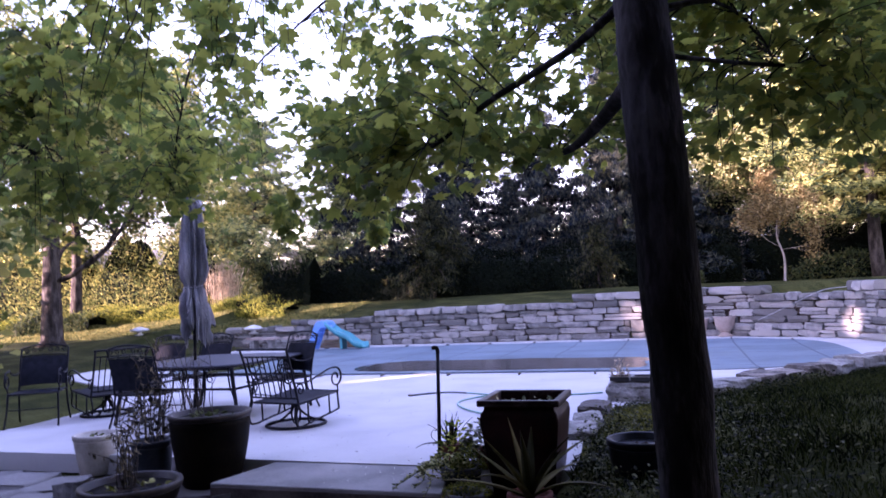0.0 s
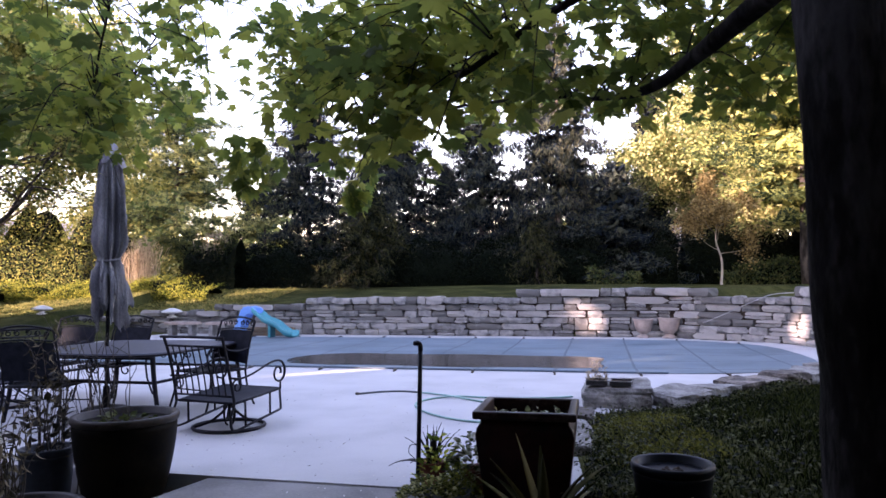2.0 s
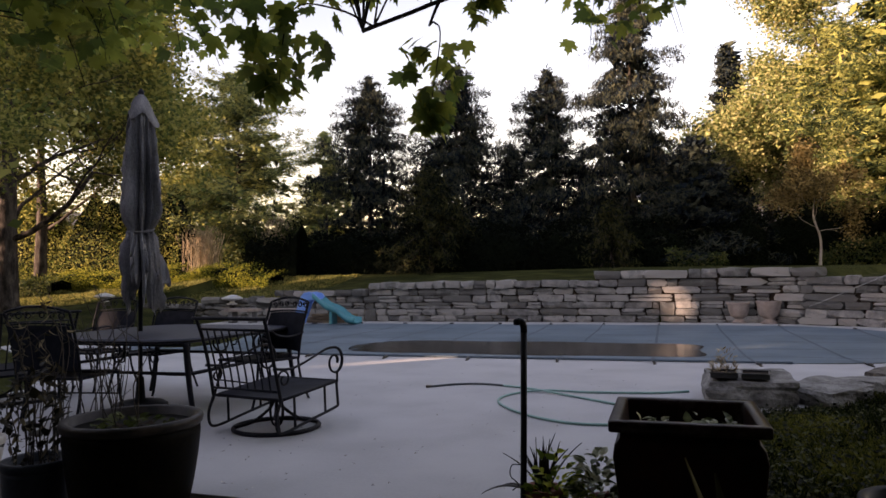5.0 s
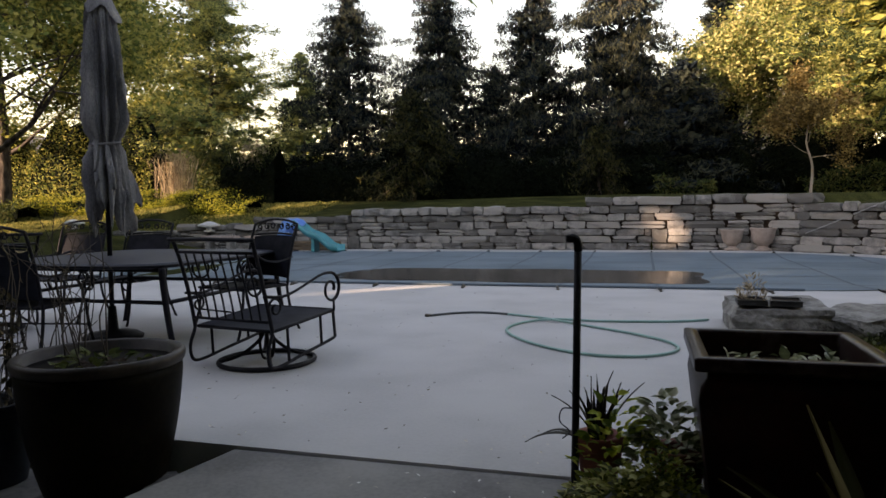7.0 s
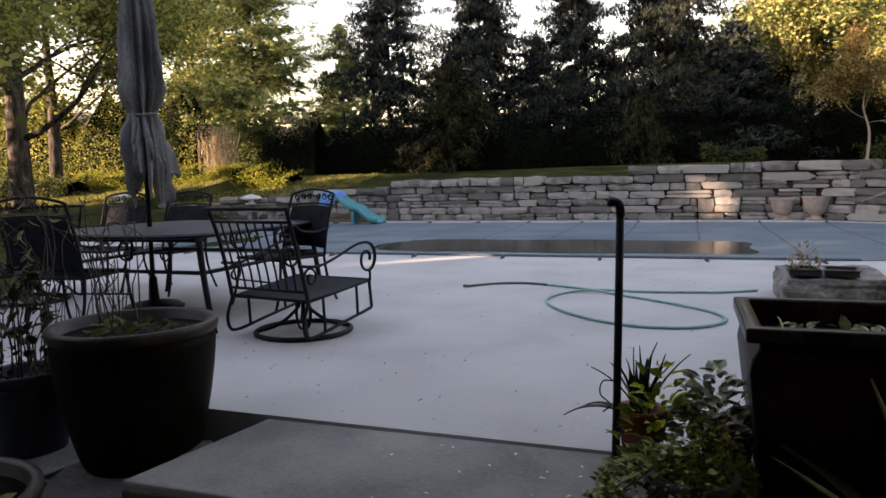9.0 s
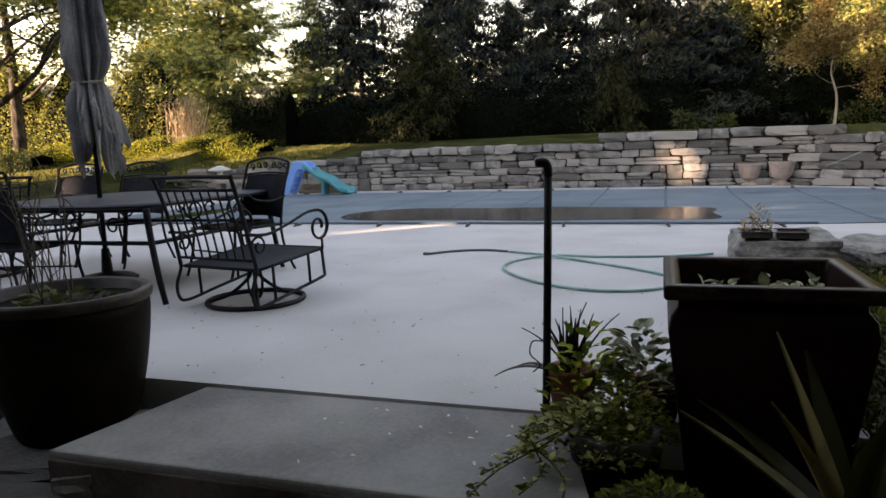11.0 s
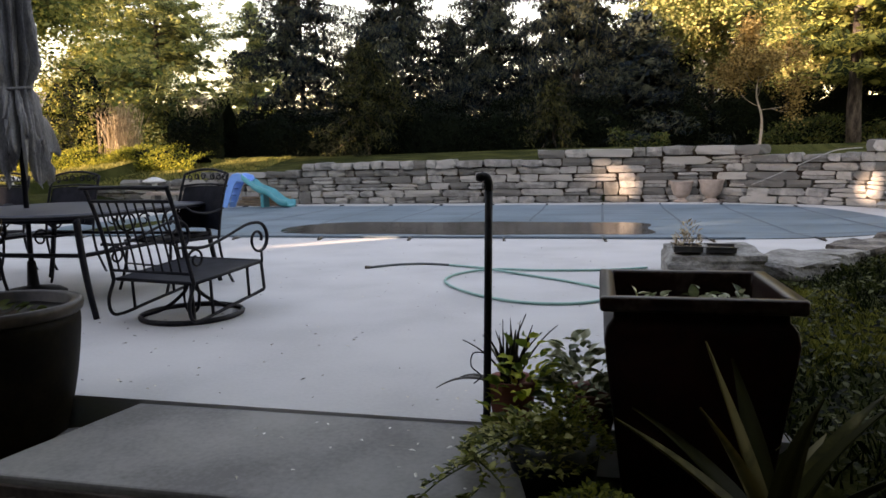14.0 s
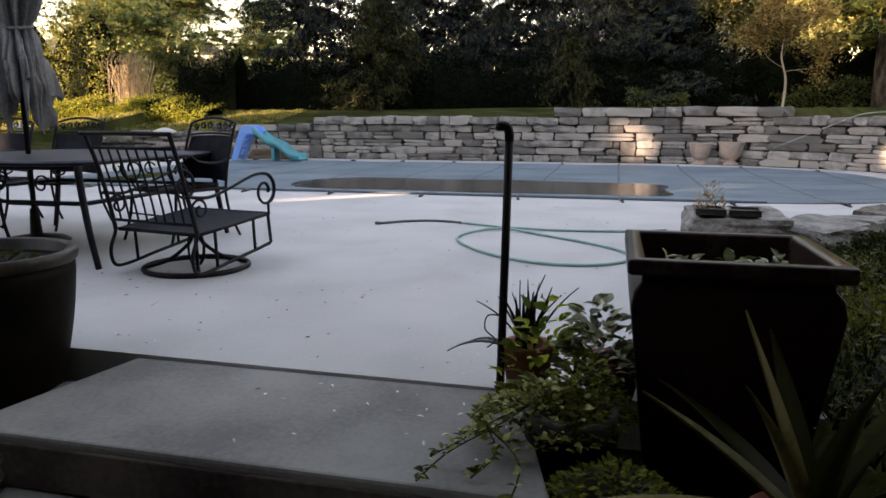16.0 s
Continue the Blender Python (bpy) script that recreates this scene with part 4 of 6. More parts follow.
sling_chair((-5.6, 9.0, 0.0), 176, "black iron armchair tucked in beside the umbrella pole")
sling_chair((-4.25, 6.98, 0.0), 4, "dark iron armchair with its back to the pots")
sling_chair((-6.3, 7.35, 0.0), -150, "black iron armchair standing at the lawn edge")


def patio_table():
    root = thing("patio_table", loc(-4.66, 7.49), "large dark metal patio table with splayed iron legs", "patio table", turn=math.degrees(AX))
    lx, ly, h = 0.91, 1.01, 0.77
    out = []
    for k in range(72):
        a = 2 * math.pi * k / 72
        c, s = math.cos(a), math.sin(a)
        out.append((math.copysign(abs(c) ** 0.32, c) * lx, math.copysign(abs(s) ** 0.32, s) * ly))
    n = len(out)
    rings = [(0.985, h - 0.034), (1.0, h - 0.026), (1.0, h - 0.004), (0.985, h + 0.006)]
    V = [(x * g, y * g, z) for g, z in rings for x, y in out]
    F = [[j * n + k, j * n + (k + 1) % n, (j + 1) * n + (k + 1) % n, (j + 1) * n + k] for j in range(3) for k in range(n)]
    F += [[3 * n + k for k in range(n)], [n - 1 - k for k in range(n)]]
    part("tabletop", mesh_of("tabletop", V, F, False), TABLETOP, root)
    part("table_rim", as_mesh(tube([(x * 1.004, y * 1.004, h - 0.014) for x, y in out], 0.011, 6, True)), IRON, root)
    for sx in (-1, 1):
        for sy in (-1, 1):
            line = curve([(sx * 0.86, sy * 0.86, h - 0.03), (sx * 0.875, sy * 0.86, 0.55), (sx * 0.92, sy * 0.865, 0.25), (sx * 0.975, sy * 0.87, 0.0)], 5)
            part("leg", as_mesh(tube(line, list(np.linspace(0.027, 0.022, len(line))), 10)), IRON, root)
    part("stretcher", as_mesh(tube([Vector((sx * 0.885, sy * 0.86, 0.47)) for sx, sy in ((-1, -1), (1, -1), (1, 1), (-1, 1))], 0.017, 8, True)), IRON, root)
    for sy in (-1, 1):
        for k in range(4):
            part("apron_scroll", as_mesh(tube([(p[1] - 0.54 + 0.36 * k, sy * 0.86, p[2]) for p in scroll(0, 0, 0.60, 0.07, 1.1, 0.5)], 0.008, 6)), IRON, root)
        part("under_rail", as_mesh(tube([(-0.88, sy * 0.86, h - 0.05), (0.88, sy * 0.86, h - 0.05)], 0.014, 8)), IRON, root)


patio_table()


def umbrella():
    root = thing("patio_umbrella", (-4.16, 7.88, 0), "closed weathered grey canvas umbrella through the table", "patio umbrella")
    part("pole", as_mesh(tube([(0, 0, 0.03), (0, 0, 3.24)], 0.022, 12)), IRON, root)
    part("foot", as_mesh(lathe([(0.26, 0.0), (0.27, 0.03), (0.22, 0.06), (0.05, 0.09), (0.035, 0.3), (0.03, 0.31)], 32)), IRON, root)
    part("finial", as_mesh(lathe([(0.012, 3.22), (0.03, 3.24), (0.03, 3.27), (0.008, 3.31)], 16)), IRON, root)
    n, rows = 160, 76
    V, F = [], []
    for j in range(rows + 1):
        t = j / rows
        z = 3.05 - t * 1.80
        body = np.interp(t, [0, 0.05, 0.2, 0.45, 0.58, 0.64, 0.68, 0.72, 0.82, 0.92, 1.0], [0.09, 0.125, 0.155, 0.185, 0.20, 0.165, 0.125, 0.145, 0.20, 0.215, 0.15])
        low = max(0, (t - 0.68) / 0.32)
        for k in range(n):
            a = 2 * math.pi * k / n
            swing = a + 0.16 * math.sin(2 * a + 1) + 0.05 * math.sin(5.3 * t + 3 * a)
            ridge = abs(math.sin(4.5 * swing + 0.5 * math.sin(2.6 * t)))
            fine = abs(math.sin(9 * swing + 1.2 * t + 0.8 * math.sin(a)))
            deep = (0.52 + 0.26 * low) * min(1, t * 4 + 0.25)
            p = Vector((math.cos(a) * 2.2, math.sin(a) * 2.2, z * 3))
            crease = (0.16 + 0.42 * low) * noise.noise(p) + (0.10 + 0.12 * low) * noise.noise(p * 2.7) + (0.05 + 0.05 * low) * noise.noise(p * 6.1)
            r = body * (1 - deep + deep * ridge ** 0.75) * (0.86 + 0.23 * fine) * (1 + 0.15 * math.sin(a * 2 - 0.6) * t + 0.22 * low * math.sin(a + 0.4) + crease)
            drop = (0.12 * (ridge - 0.7) + 0.09 * math.sin(a + 2.4) + 0.09 * math.sin(2 * a + 0.7) + 0.40 * noise.noise(p * 1.3) + 0.20 * noise.noise(p * 3.1)) * low
            V.append((r * math.cos(a + 0.3 * t) + 0.03 * low + 0.012 * math.sin(5 * t), r * math.sin(a + 0.3 * t), z - drop))
    for j in range(rows):
        for k in range(n):
            q = (k + 1) % n
            F.append([j * n + k, (j + 1) * n + k, (j + 1) * n + q, j * n + q])
    part("canopy", as_mesh((V, F)), CANVAS, root)
    V, F = [], []
    for j in range(9):
        t = j / 8
        for k in range(64):
            a = 2 * math.pi * k / 64
            r = 0.03 + 0.125 * t ** 0.7 * (1 + 0.10 * math.cos(4 * a) * t + 0.16 * math.sin(a + 0.5) + 0.2 * noise.noise(Vector((math.cos(a) * 1.5, math.sin(a) * 1.5, t * 2))))
            V.append((r * math.cos(a), r * math.sin(a), 3.24 - 0.28 * t - 0.05 * t * math.cos(4 * a) * t - 0.05 * t * math.sin(a + 0.5)))
    for j in range(8):
        for k in range(64):
            q = (k + 1) % 64
            F.append([j * 64 + k, (j + 1) * 64 + k, (j + 1) * 64 + q, j * 64 + q])
    part("vent_flap", as_mesh((V, F)), CANVAS, root)
    tie = [(0.122 * math.cos(a), 0.122 * math.sin(a), 1.81 + 0.02 * math.sin(a)) for a in np.linspace(0, 2 * math.pi, 30, endpoint=False)]
    part("tie", as_mesh(tube(tie, 0.017, 6, True, 0.6)), CANVAS, root)
    part("tie_end", as_mesh(tube(curve([(0.0, -0.13, 1.80), (0.03, -0.17, 1.69), (0.015, -0.19, 1.54)], 5), 0.012, 6, squash=0.5)), CANVAS, root)


umbrella()


# ---- pots ----
def round_pot(name, at, r, h, foot, mat, rim_mat, label, belly=1.0, group="", wall=0.035, soil=0.07, category="plant pot"):
    """A turned pot with a rolled rim, hollow down to its soil."""
    root = thing(name, at, label, category, group)
    prof = [(foot * 0.96, 0.0), (foot, 0.012)]
    for k in range(1, 12):
        t = k / 12
        prof.append((foot + (r - foot) * (t ** (0.62 if belly > 1 else 0.95)) * (1 + (belly - 1) * math.sin(math.pi * t)), 0.012 + (h - 0.06) * t))
    neck = r * 0.985
    prof += [(neck, h - 0.055)]
    part("body", as_mesh(lathe(prof, 56)), mat, root)
    part("rim", as_mesh(lathe([(neck, h - 0.06), (r * 1.02, h - 0.048), (r * 1.035, h - 0.022), (r * 1.02, h - 0.004), (r * 0.97, h), (r - wall, h - 0.008), (r - wall * 1.2, h - soil - 0.05)], 56)), rim_mat, root)
    V, F = [], []
    for j in range(8):
        for k in range(40):
            q = (r - wall * 1.15) * (j + 0.01) / 7
            a = 2 * math.pi * k / 40
            V.append((q * math.cos(a), q * math.sin(a), h - soil + 0.02 * math.sin(5 * a + j * 2.1) * (j % 3) / 2 + (0.012 if j < 3 else 0)))
    for j in range(7):
        for k in range(40):
            F.append([j * 40 + k, j * 40 + (k + 1) % 40, (j + 1) * 40 + (k + 1) % 40, (j + 1) * 40 + k])
    part("soil", as_mesh((V, F)), SOIL, root)
    return root


G = -0.2
round_pot("large_pot", (-2.175, 5.02, G), 0.37, 0.71, 0.235, OLIVE_GLAZE, RIM_GLAZE, "large dark olive glazed pot with a worn brown rim", 1.10)
round_pot("bowl_pot", (-2.17, 3.87, G), 0.375, 0.35, 0.20, OLIVE_GLAZE, RIM_GLAZE, "wide low dark glazed bowl with bare soil", 1.05)
round_pot("cream_pot", (-3.82, 5.50, G), 0.232, 0.42, 0.165, CREAM, CREAM, "cream ceramic pot with a thick rim", 1.0)
round_pot("blue_pot", (-2.81, 5.02, G), 0.19, 0.45, 0.15, SLATE_GLAZE, SLATE_GLAZE, "slate blue glazed pot holding dead stalks", 1.02)
round_pot("dark_pot", (1.74, 4.68, -0.02), 0.25, 0.34, 0.18, BLUE_GLAZE, BLUE_GLAZE, "dark blue-black glazed pot in the ground cover", 1.04)
round_pot("agave_pot", (0.92, 4.21, -0.20), 0.165, 0.22, 0.115, TERRACOTTA, TERRACOTTA, "small terracotta pot holding an agave", 1.0)
round_pot("ivy_pot", (0.31, 4.70, -0.19), 0.165, 0.29, 0.12, BLUE_GLAZE, GREY_RIM, "blue glazed bowl overgrown with trailing vinca", 1.05)
round_pot("grey_bowl", (0.42, 4.33, G), 0.16, 0.19, 0.11, BLUE_GLAZE, GREY_RIM, "low grey-rimmed bowl full of mossy bedding plant", 1.05)
round_pot("clay_pot", (0.15, 5.07, 0.0), 0.10, 0.20, 0.075, TERRACOTTA, TERRACOTTA, "terracotta pot with a spiky dark plant", 1.0)
round_pot("clay_pot", (0.47, 5.03, 0.0), 0.11, 0.17, 0.085, TERRACOTTA, TERRACOTTA, "terracotta pot with white-edged leaves", 1.0)


def square_pot():
    root = thing("square_planter", (0.835, 4.96, G), "tall square oxblood glazed planter with a wide rim", "planter", turn=-5.5)
    h, s = 0.82, 0.338
    def box_ring(rows):
        """Rounded squares (half width, height) skinned together."""
        V, F, n = [], [], 28
        for q, z in rows:
            for k in range(n):
                a = 2 * math.pi * (k + 0.5) / n
                c, d = math.cos(a), math.sin(a)
                e = 0.035
                V.append((math.copysign(abs(c) ** e, c) * q, math.copysign(abs(d) ** e, d) * q, z))
        for j in range(len(rows) - 1):
            for k in range(n):
                F.append([j * n + k, j * n + (k + 1) % n, (j + 1) * n + (k + 1) % n, (j + 1) * n + k])
        return V, F, n
    rows = [(0.235, 0.0), (0.245, 0.02), (0.262, 0.15), (0.285, 0.35), (0.310, 0.55), (0.322, 0.66), (0.314, 0.71), (0.292, 0.738), (0.290, 0.768)]
    V, F, n = box_ring(rows)
    F.append([n - 1 - k for k in range(n)])
    part("body", mesh_of("body", V, F), RED_GLAZE, root)
    V, F, n = box_ring([(0.290, 0.764), (0.333, 0.77), (s, 0.778), (s, h - 0.006), (s - 0.005, h), (s - 0.05, h), (s - 0.058, h - 0.01), (s - 0.062, 0.70)])
    part("rim", mesh_of("rim", V, F), RIM_RED, root, "chipped glazed rim")
    bm = slab((0.53, 0.53, 0.02), (0, 0, h - 0.115), 0.004)
    part("soil", bm, SOIL, root)


square_pot()


def leaf_mesh(length=1.0, width=0.5, fold=0.15, bend=0.2):
    """A pointed oval leaf along +y, folded on its midrib."""
    ys = [0, 0.18, 0.42, 0.7, 1.0]
    ws = [0.02, 0.75, 1.0, 0.68, 0.0]
    V, F = [], []
    for y, q in zip(ys, ws):
        for x in (-1, 0, 1):
            V.append((x * q * width / 2 * length, y * length, (fold * abs(x) * q * width - bend * y * y) * length))
    for j in range(4):
        for i in range(2):
            a = 3 * j + i
            F.append([a, a + 1, a + 4, a + 3])
    return np.array(V), F


def foliage(rows, template):
    """Places a leaf form at many poses and joins them."""
    V0, F0 = template
    k = len(V0)
    V, F = [], []
    for n, m in enumerate(rows):
        M = np.array(m)
        V.append(V0 @ M[:3, :3].T + M[:3, 3])
        F += [[i + n * k for i in f] for f in F0]
    return mesh_of("leaves", np.concatenate(V), F)


def tuft(at, n, reach, size, seed, up=0.6, flat=0.3, width=0.5):
    """Leaf poses spread over a mound."""
    r = np.random.default_rng(seed)
    rows = []
    for _ in range(n):
        a, q = r.uniform(0, 2 * math.pi), math.sqrt(r.uniform(0, 1))
        p = Vector((at[0] + reach[0] * q * math.cos(a), at[1] + reach[1] * q * math.sin(a), at[2] + reach[2] * (1 - q * q) * r.uniform(0.3, 1.0) + r.uniform(0, 0.03)))
        e = Euler((r.normal(up, flat), r.normal(0, 0.4), a - math.pi / 2 + r.normal(0, 0.5)))
        s = size * r.uniform(0.6, 1.3)
        rows.append(Matrix.LocRotScale(p, e, (s, s, s)))
    return rows


def bent_blade(length, width, lean, curl, thick=0.006, steps=9):
    """A tapering strap leaf that rises along z and bows towards +y."""
    V, F = [], []
    y = z = 0.0
    ang = lean
    for k in range(steps + 1):
        t = k / steps
        w = width * (1 - t ** 1.7) * (0.75 + 0.6 * t * (1 - t) * 2) + 0.0015
        nx = Vector((0, -math.cos(ang), math.sin(ang)))
        c = Vector((0, y, z))
        V += [c + Vector((-w / 2, 0, 0)) + nx * w * 0.22, c - nx * thick, c + Vector((w / 2, 0, 0)) + nx * w * 0.22, c + nx * 0.001]
        y += math.sin(ang) * length / steps
        z += math.cos(ang) * length / steps
        ang += curl / steps
    for k in range(steps):
        for a, b in ((0, 1), (1, 2), (2, 3), (3, 0)):
            F.append([4 * k + a, 4 * k + b, 4 * k + 4 + b, 4 * k + 4 + a])
    return V, F


def agave(at):
    root = thing("agave", at, "pale green agave with long tapering leaves", "agave")
    r = np.random.default_rng(3)
    for k in range(13):
        a = k * 137.5 - 25 + r.uniform(-10, 10)
        inner = k / 13
        L = 0.70 - 0.10 * inner + r.uniform(-0.10, 0.08)
        me = as_mesh(bent_blade(L, r.uniform(0.066, 0.095), 1.10 - 0.88 * inner + r.uniform(-0.12, 0.12), 0.6 * (1 - inner) + r.uniform(-0.2, 0.45)))
        part("leaf", me, AGAVE, root, at=pose(0, 0, 0, 0, 0, a))
    return root


agave((0.92, 4.21, -0.03))


def spiky_plant(at):
    root = thing("spiky_plant", at, "dark purple-green strap-leaved plant", "potted plant")
    r = np.random.default_rng(13)
    for k in range(24):
        me = as_mesh(bent_blade(r.uniform(0.16, 0.31), r.uniform(0.018, 0.032), abs(r.normal(0.15, 0.22)), r.uniform(-0.2, 0.7), 0.003))
        part("leaf", me, DARK_LEAF, root, at=pose(r.normal(0, 0.02), r.normal(0, 0.02), 0, 0, 0, r.uniform(0, 360)))
    for a, L in ((100, 0.26), (62, 0.20)):
        part("leaf", as_mesh(bent_blade(L, 0.03, 1.1, 1.1, 0.003)), DARK_LEAF, root, at=pose(-0.06, -0.02, 0, 0, 0, a))


spiky_plant((0.14, 5.08, 0.17))
LEAF = leaf_mesh(1.0, 0.62, 0.2, 0.25)


def sprigs(name, label, rows, mat, few=260, category="potted plant"):
    """A leafy plant: its leaves one by one, and past a few hundred of them the rest as a mass."""
    root = thing(name, (0, 0, 0), label, category)
    form = mesh_of("leaf", *LEAF)
    for m in rows[:few]:
        part("leaf", form, mat, root, at=m)
    if rows[few:]:
        part("foliage", foliage(rows[few:], LEAF), mat, root)["kind"] = "stuff"
    return root


for name, label, rows, mat in (
        ("vinca_plant", "trailing vinca with cream-edged leaves", tuft((0.21, 4.66, 0.02), 640, (0.23, 0.20, 0.17), 0.036, 31) , VARIEGATED),
        ("hosta_plant", "broad green leaves edged with white", tuft((0.42, 5.0, 0.06), 230, (0.16, 0.15, 0.36), 0.06, 32), HOSTA_LEAF),
        ("coleus_plant", "yellow-green broad leaves beside the post", tuft((0.22, 4.96, 0.08), 130, (0.17, 0.11, 0.34), 0.055, 33), COLEUS_LEAF),
        ("bedding_plant", "low mossy green bedding plant", tuft((0.42, 4.34, -0.05), 800, (0.19, 0.17, 0.10), 0.024, 34), MOSS),
        ("bowl_herb", "fine-leaved yellow-green herb growing in the bowl", tuft((0.36, 4.70, 0.05), 900, (0.16, 0.14, 0.20), 0.022, 35), MOSS),
        ):
    sprigs(name, label, rows, mat)
for k, (x, y) in enumerate(((0.64, 4.86), (0.72, 4.95), (0.83, 4.84), (0.97, 4.9), (1.03, 4.83), (1.05, 4.98), (0.9, 5.08))):
    root = sprigs("seedling", "young pale seedling in the square planter", tuft((x, y, 0.525), 8, (0.04, 0.04, 0.045), 0.055, 135 + k), HOSTA_LEAF, category="seedling")
    root["group"] = "seedlings in the planter"


def vinca_trail():
    """Runners that spill from the bowl on to the step."""
    r = np.random.default_rng(9)
    root = thing("vinca_runner", (0, 0, 0), "vinca runners trailing over the step edge", "trailing vine")
    rows = []
    for k, end in enumerate(((-0.16, 4.30, 0.0), (-0.14, 4.44, 0.01), (0.0, 4.34, 0.0), (-0.06, 4.62, 0.01), (0.08, 4.20, -0.08))):
        line = curve([(0.18, 4.66, 0.12), (0.08 - 0.02 * k, 4.45 + 0.02 * k, 0.13), ((end[0] + 0.08) * 0.9, (end[1] + 4.46) / 2, 0.06), end], 6)
        part("stem", as_mesh(tube(line, 0.003, 5)), SHRUB, root)
        for p in line[2:]:
            for s in (-1, 1):
                rows.append(Matrix.LocRotScale(Vector(p) + Vector((0, 0, 0.008)), Euler((r.normal(0.35, 0.3), r.normal(0, 0.3), s * 1.2 + r.uniform(0, 6))), [r.uniform(0.022, 0.04)] * 3))
    part("leaves", foliage(rows, LEAF), VARIEGATED, root, "cream-edged oval leaves")


vinca_trail()


def dead_stalks(at, n, tall, reach, seed, label, dry=True):
    r = np.random.default_rng(seed)
    root = thing("dead_stalks", at, label, "dead plant")
    bits, rows = [], []
    for k in range(n):
        a, q = r.uniform(0, 6.28), reach * math.sqrt(r.uniform(0, 1))
        h = tall * r.uniform(0.5, 1.1)
        x, y = q * math.cos(a), q * math.sin(a)
        line = curve([(x, y, 0), (x + r.normal(0, .03), y + r.normal(0, .03), h * 0.4), (x + r.normal(0, .06), y + r.normal(0, .06), h * 0.75), (x + r.normal(0, .11), y + r.normal(0, .11), h)], 4)
        bits.append(tube(line, list(np.linspace(0.0045, 0.0018, len(line))), 5))
        if dry:
            for p in line[2:]:
                if r.uniform() < 0.75:
                    rows.append(Matrix.LocRotScale(p, Euler((r.uniform(-2.6, -1.2), r.normal(0, 0.5), r.uniform(0, 6.28))), [r.uniform(0.03, 0.08)] * 3))
    for bit in bits:
        part("stem", as_mesh(bit), DEAD, root)
    if rows:
        part("withered_leaves", foliage(rows, leaf_mesh(1.0, 0.3, 0.3, 0.5)), WITHERED, root, "shrivelled tan leaves")["kind"] = "stuff"


dead_stalks((-2.81, 5.02, 0.17), 20, 0.95, 0.14, 41, "bare brown stalks with shrivelled leaves in the blue pot")
dead_stalks((-2.24, 3.92, 0.08), 20, 0.66, 0.07, 42, "withered tan plant standing in the wide bowl")
dead_stalks((-2.30, 5.06, 0.44), 7, 0.75, 0.14, 43, "thin bare stems standing in the large pot", False)
dead_stalks((-2.85, 5.50, -0.2), 22, 1.35, 0.24, 44, "tall thin dry stems behind the pots", False)
for name, label, rows, mat in (
        ("pot_weeds", "small dusty green weeds in the large pot", tuft((-2.18, 5.02, 0.43), 55, (0.27, 0.25, 0.05), 0.06, 51), SHRUB),
        ("tall_weeds", "dark dusty leaves on tall stems in the blue pot", tuft((-2.83, 5.0, 0.24), 110, (0.24, 0.20, 0.62), 0.075, 54), DARK_LEAF),
        ("bowl_weeds", "sparse pale leaves on the bowl soil", tuft((-2.12, 3.82, 0.075), 30, (0.28, 0.26, 0.02), 0.05, 52), VARIEGATED),
        ("cream_pot_sprig", "small sprig in the cream pot", tuft((-3.86, 5.50, 0.12), 16, (0.12, 0.1, 0.10), 0.06, 53), SHRUB)):
    sprigs(name, label, rows, mat, category="plant")

# ---- pipe, hose, trays ----
def standpipe():
    root = thing("standpipe", (0.045, 5.02, -0.05), "thin black standpipe with an elbow tap on top", "garden tap")
    part("pipe", as_mesh(tube([(0, 0, 0), (0.01, 0.03, 0.55), (0.018, 0.05, 1.055)], 0.0165, 12)), IRON, root)
    part("elbow", as_mesh(tube(curve([(0.018, 0.05, 1.03), (0.017, 0.05, 1.06), (0.008, 0.047, 1.082), (-0.014, 0.042, 1.088)], 5), 0.018, 12)), IRON, root)
    part("tap_head", as_mesh(join(lathe([(0.012, 1.068), (0.020, 1.072), (0.021, 1.095), (0.011, 1.102)], 16))), IRON, root, at=pose(-0.014, 0.042, 0))
    part("wire_hook", as_mesh(tube(curve([(0.0, 0.02, 0.36), (-0.05, 0.0, 0.365), (-0.06, 0.0, 0.31), (-0.02, 0.0, 0.27), (-0.05, -0.01, 0.24)], 5), 0.003, 5)), IRON, root)


standpipe()
HOSE = [(-1.46, 9.46), (-1.2, 9.66), (-0.87, 9.72), (-0.45, 9.52), (-0.18, 9.25), (0.16, 8.98), (0.62, 8.52), (0.86, 8.16), (0.87, 7.83), (0.61, 7.58), (0.21, 7.58),
        (-0.18, 7.87), (-0.48, 8.34), (-0.56, 8.73), (-0.43, 9.09), (-0.12, 9.24), (0.35, 9.24), (1.0, 9.27), (1.4, 9.42)]
hose = thing("garden_hose", (0, 0, 0), "pale green rubber hose lying in a loop", "garden hose")
line = curve([(x, y, 0.014 + (0.012 if i in (4, 15) else 0)) for i, (x, y) in enumerate(HOSE)], 9)
part("hose_end", as_mesh(tube(line[:24], 0.0125, 8)), HOSE_DARK, hose, "dark hose end")
part("hose_body", as_mesh(tube(line[23:], 0.0125, 8)), HOSE_GREEN, hose)
part("nozzle", as_mesh(tube([line[0] + Vector((-0.06, -0.012, 0)), line[0] + Vector((-0.05, -0.01, 0)), line[0]], [0.014, 0.02, 0.017], 10)), BRASS, hose, "metal hose nozzle")


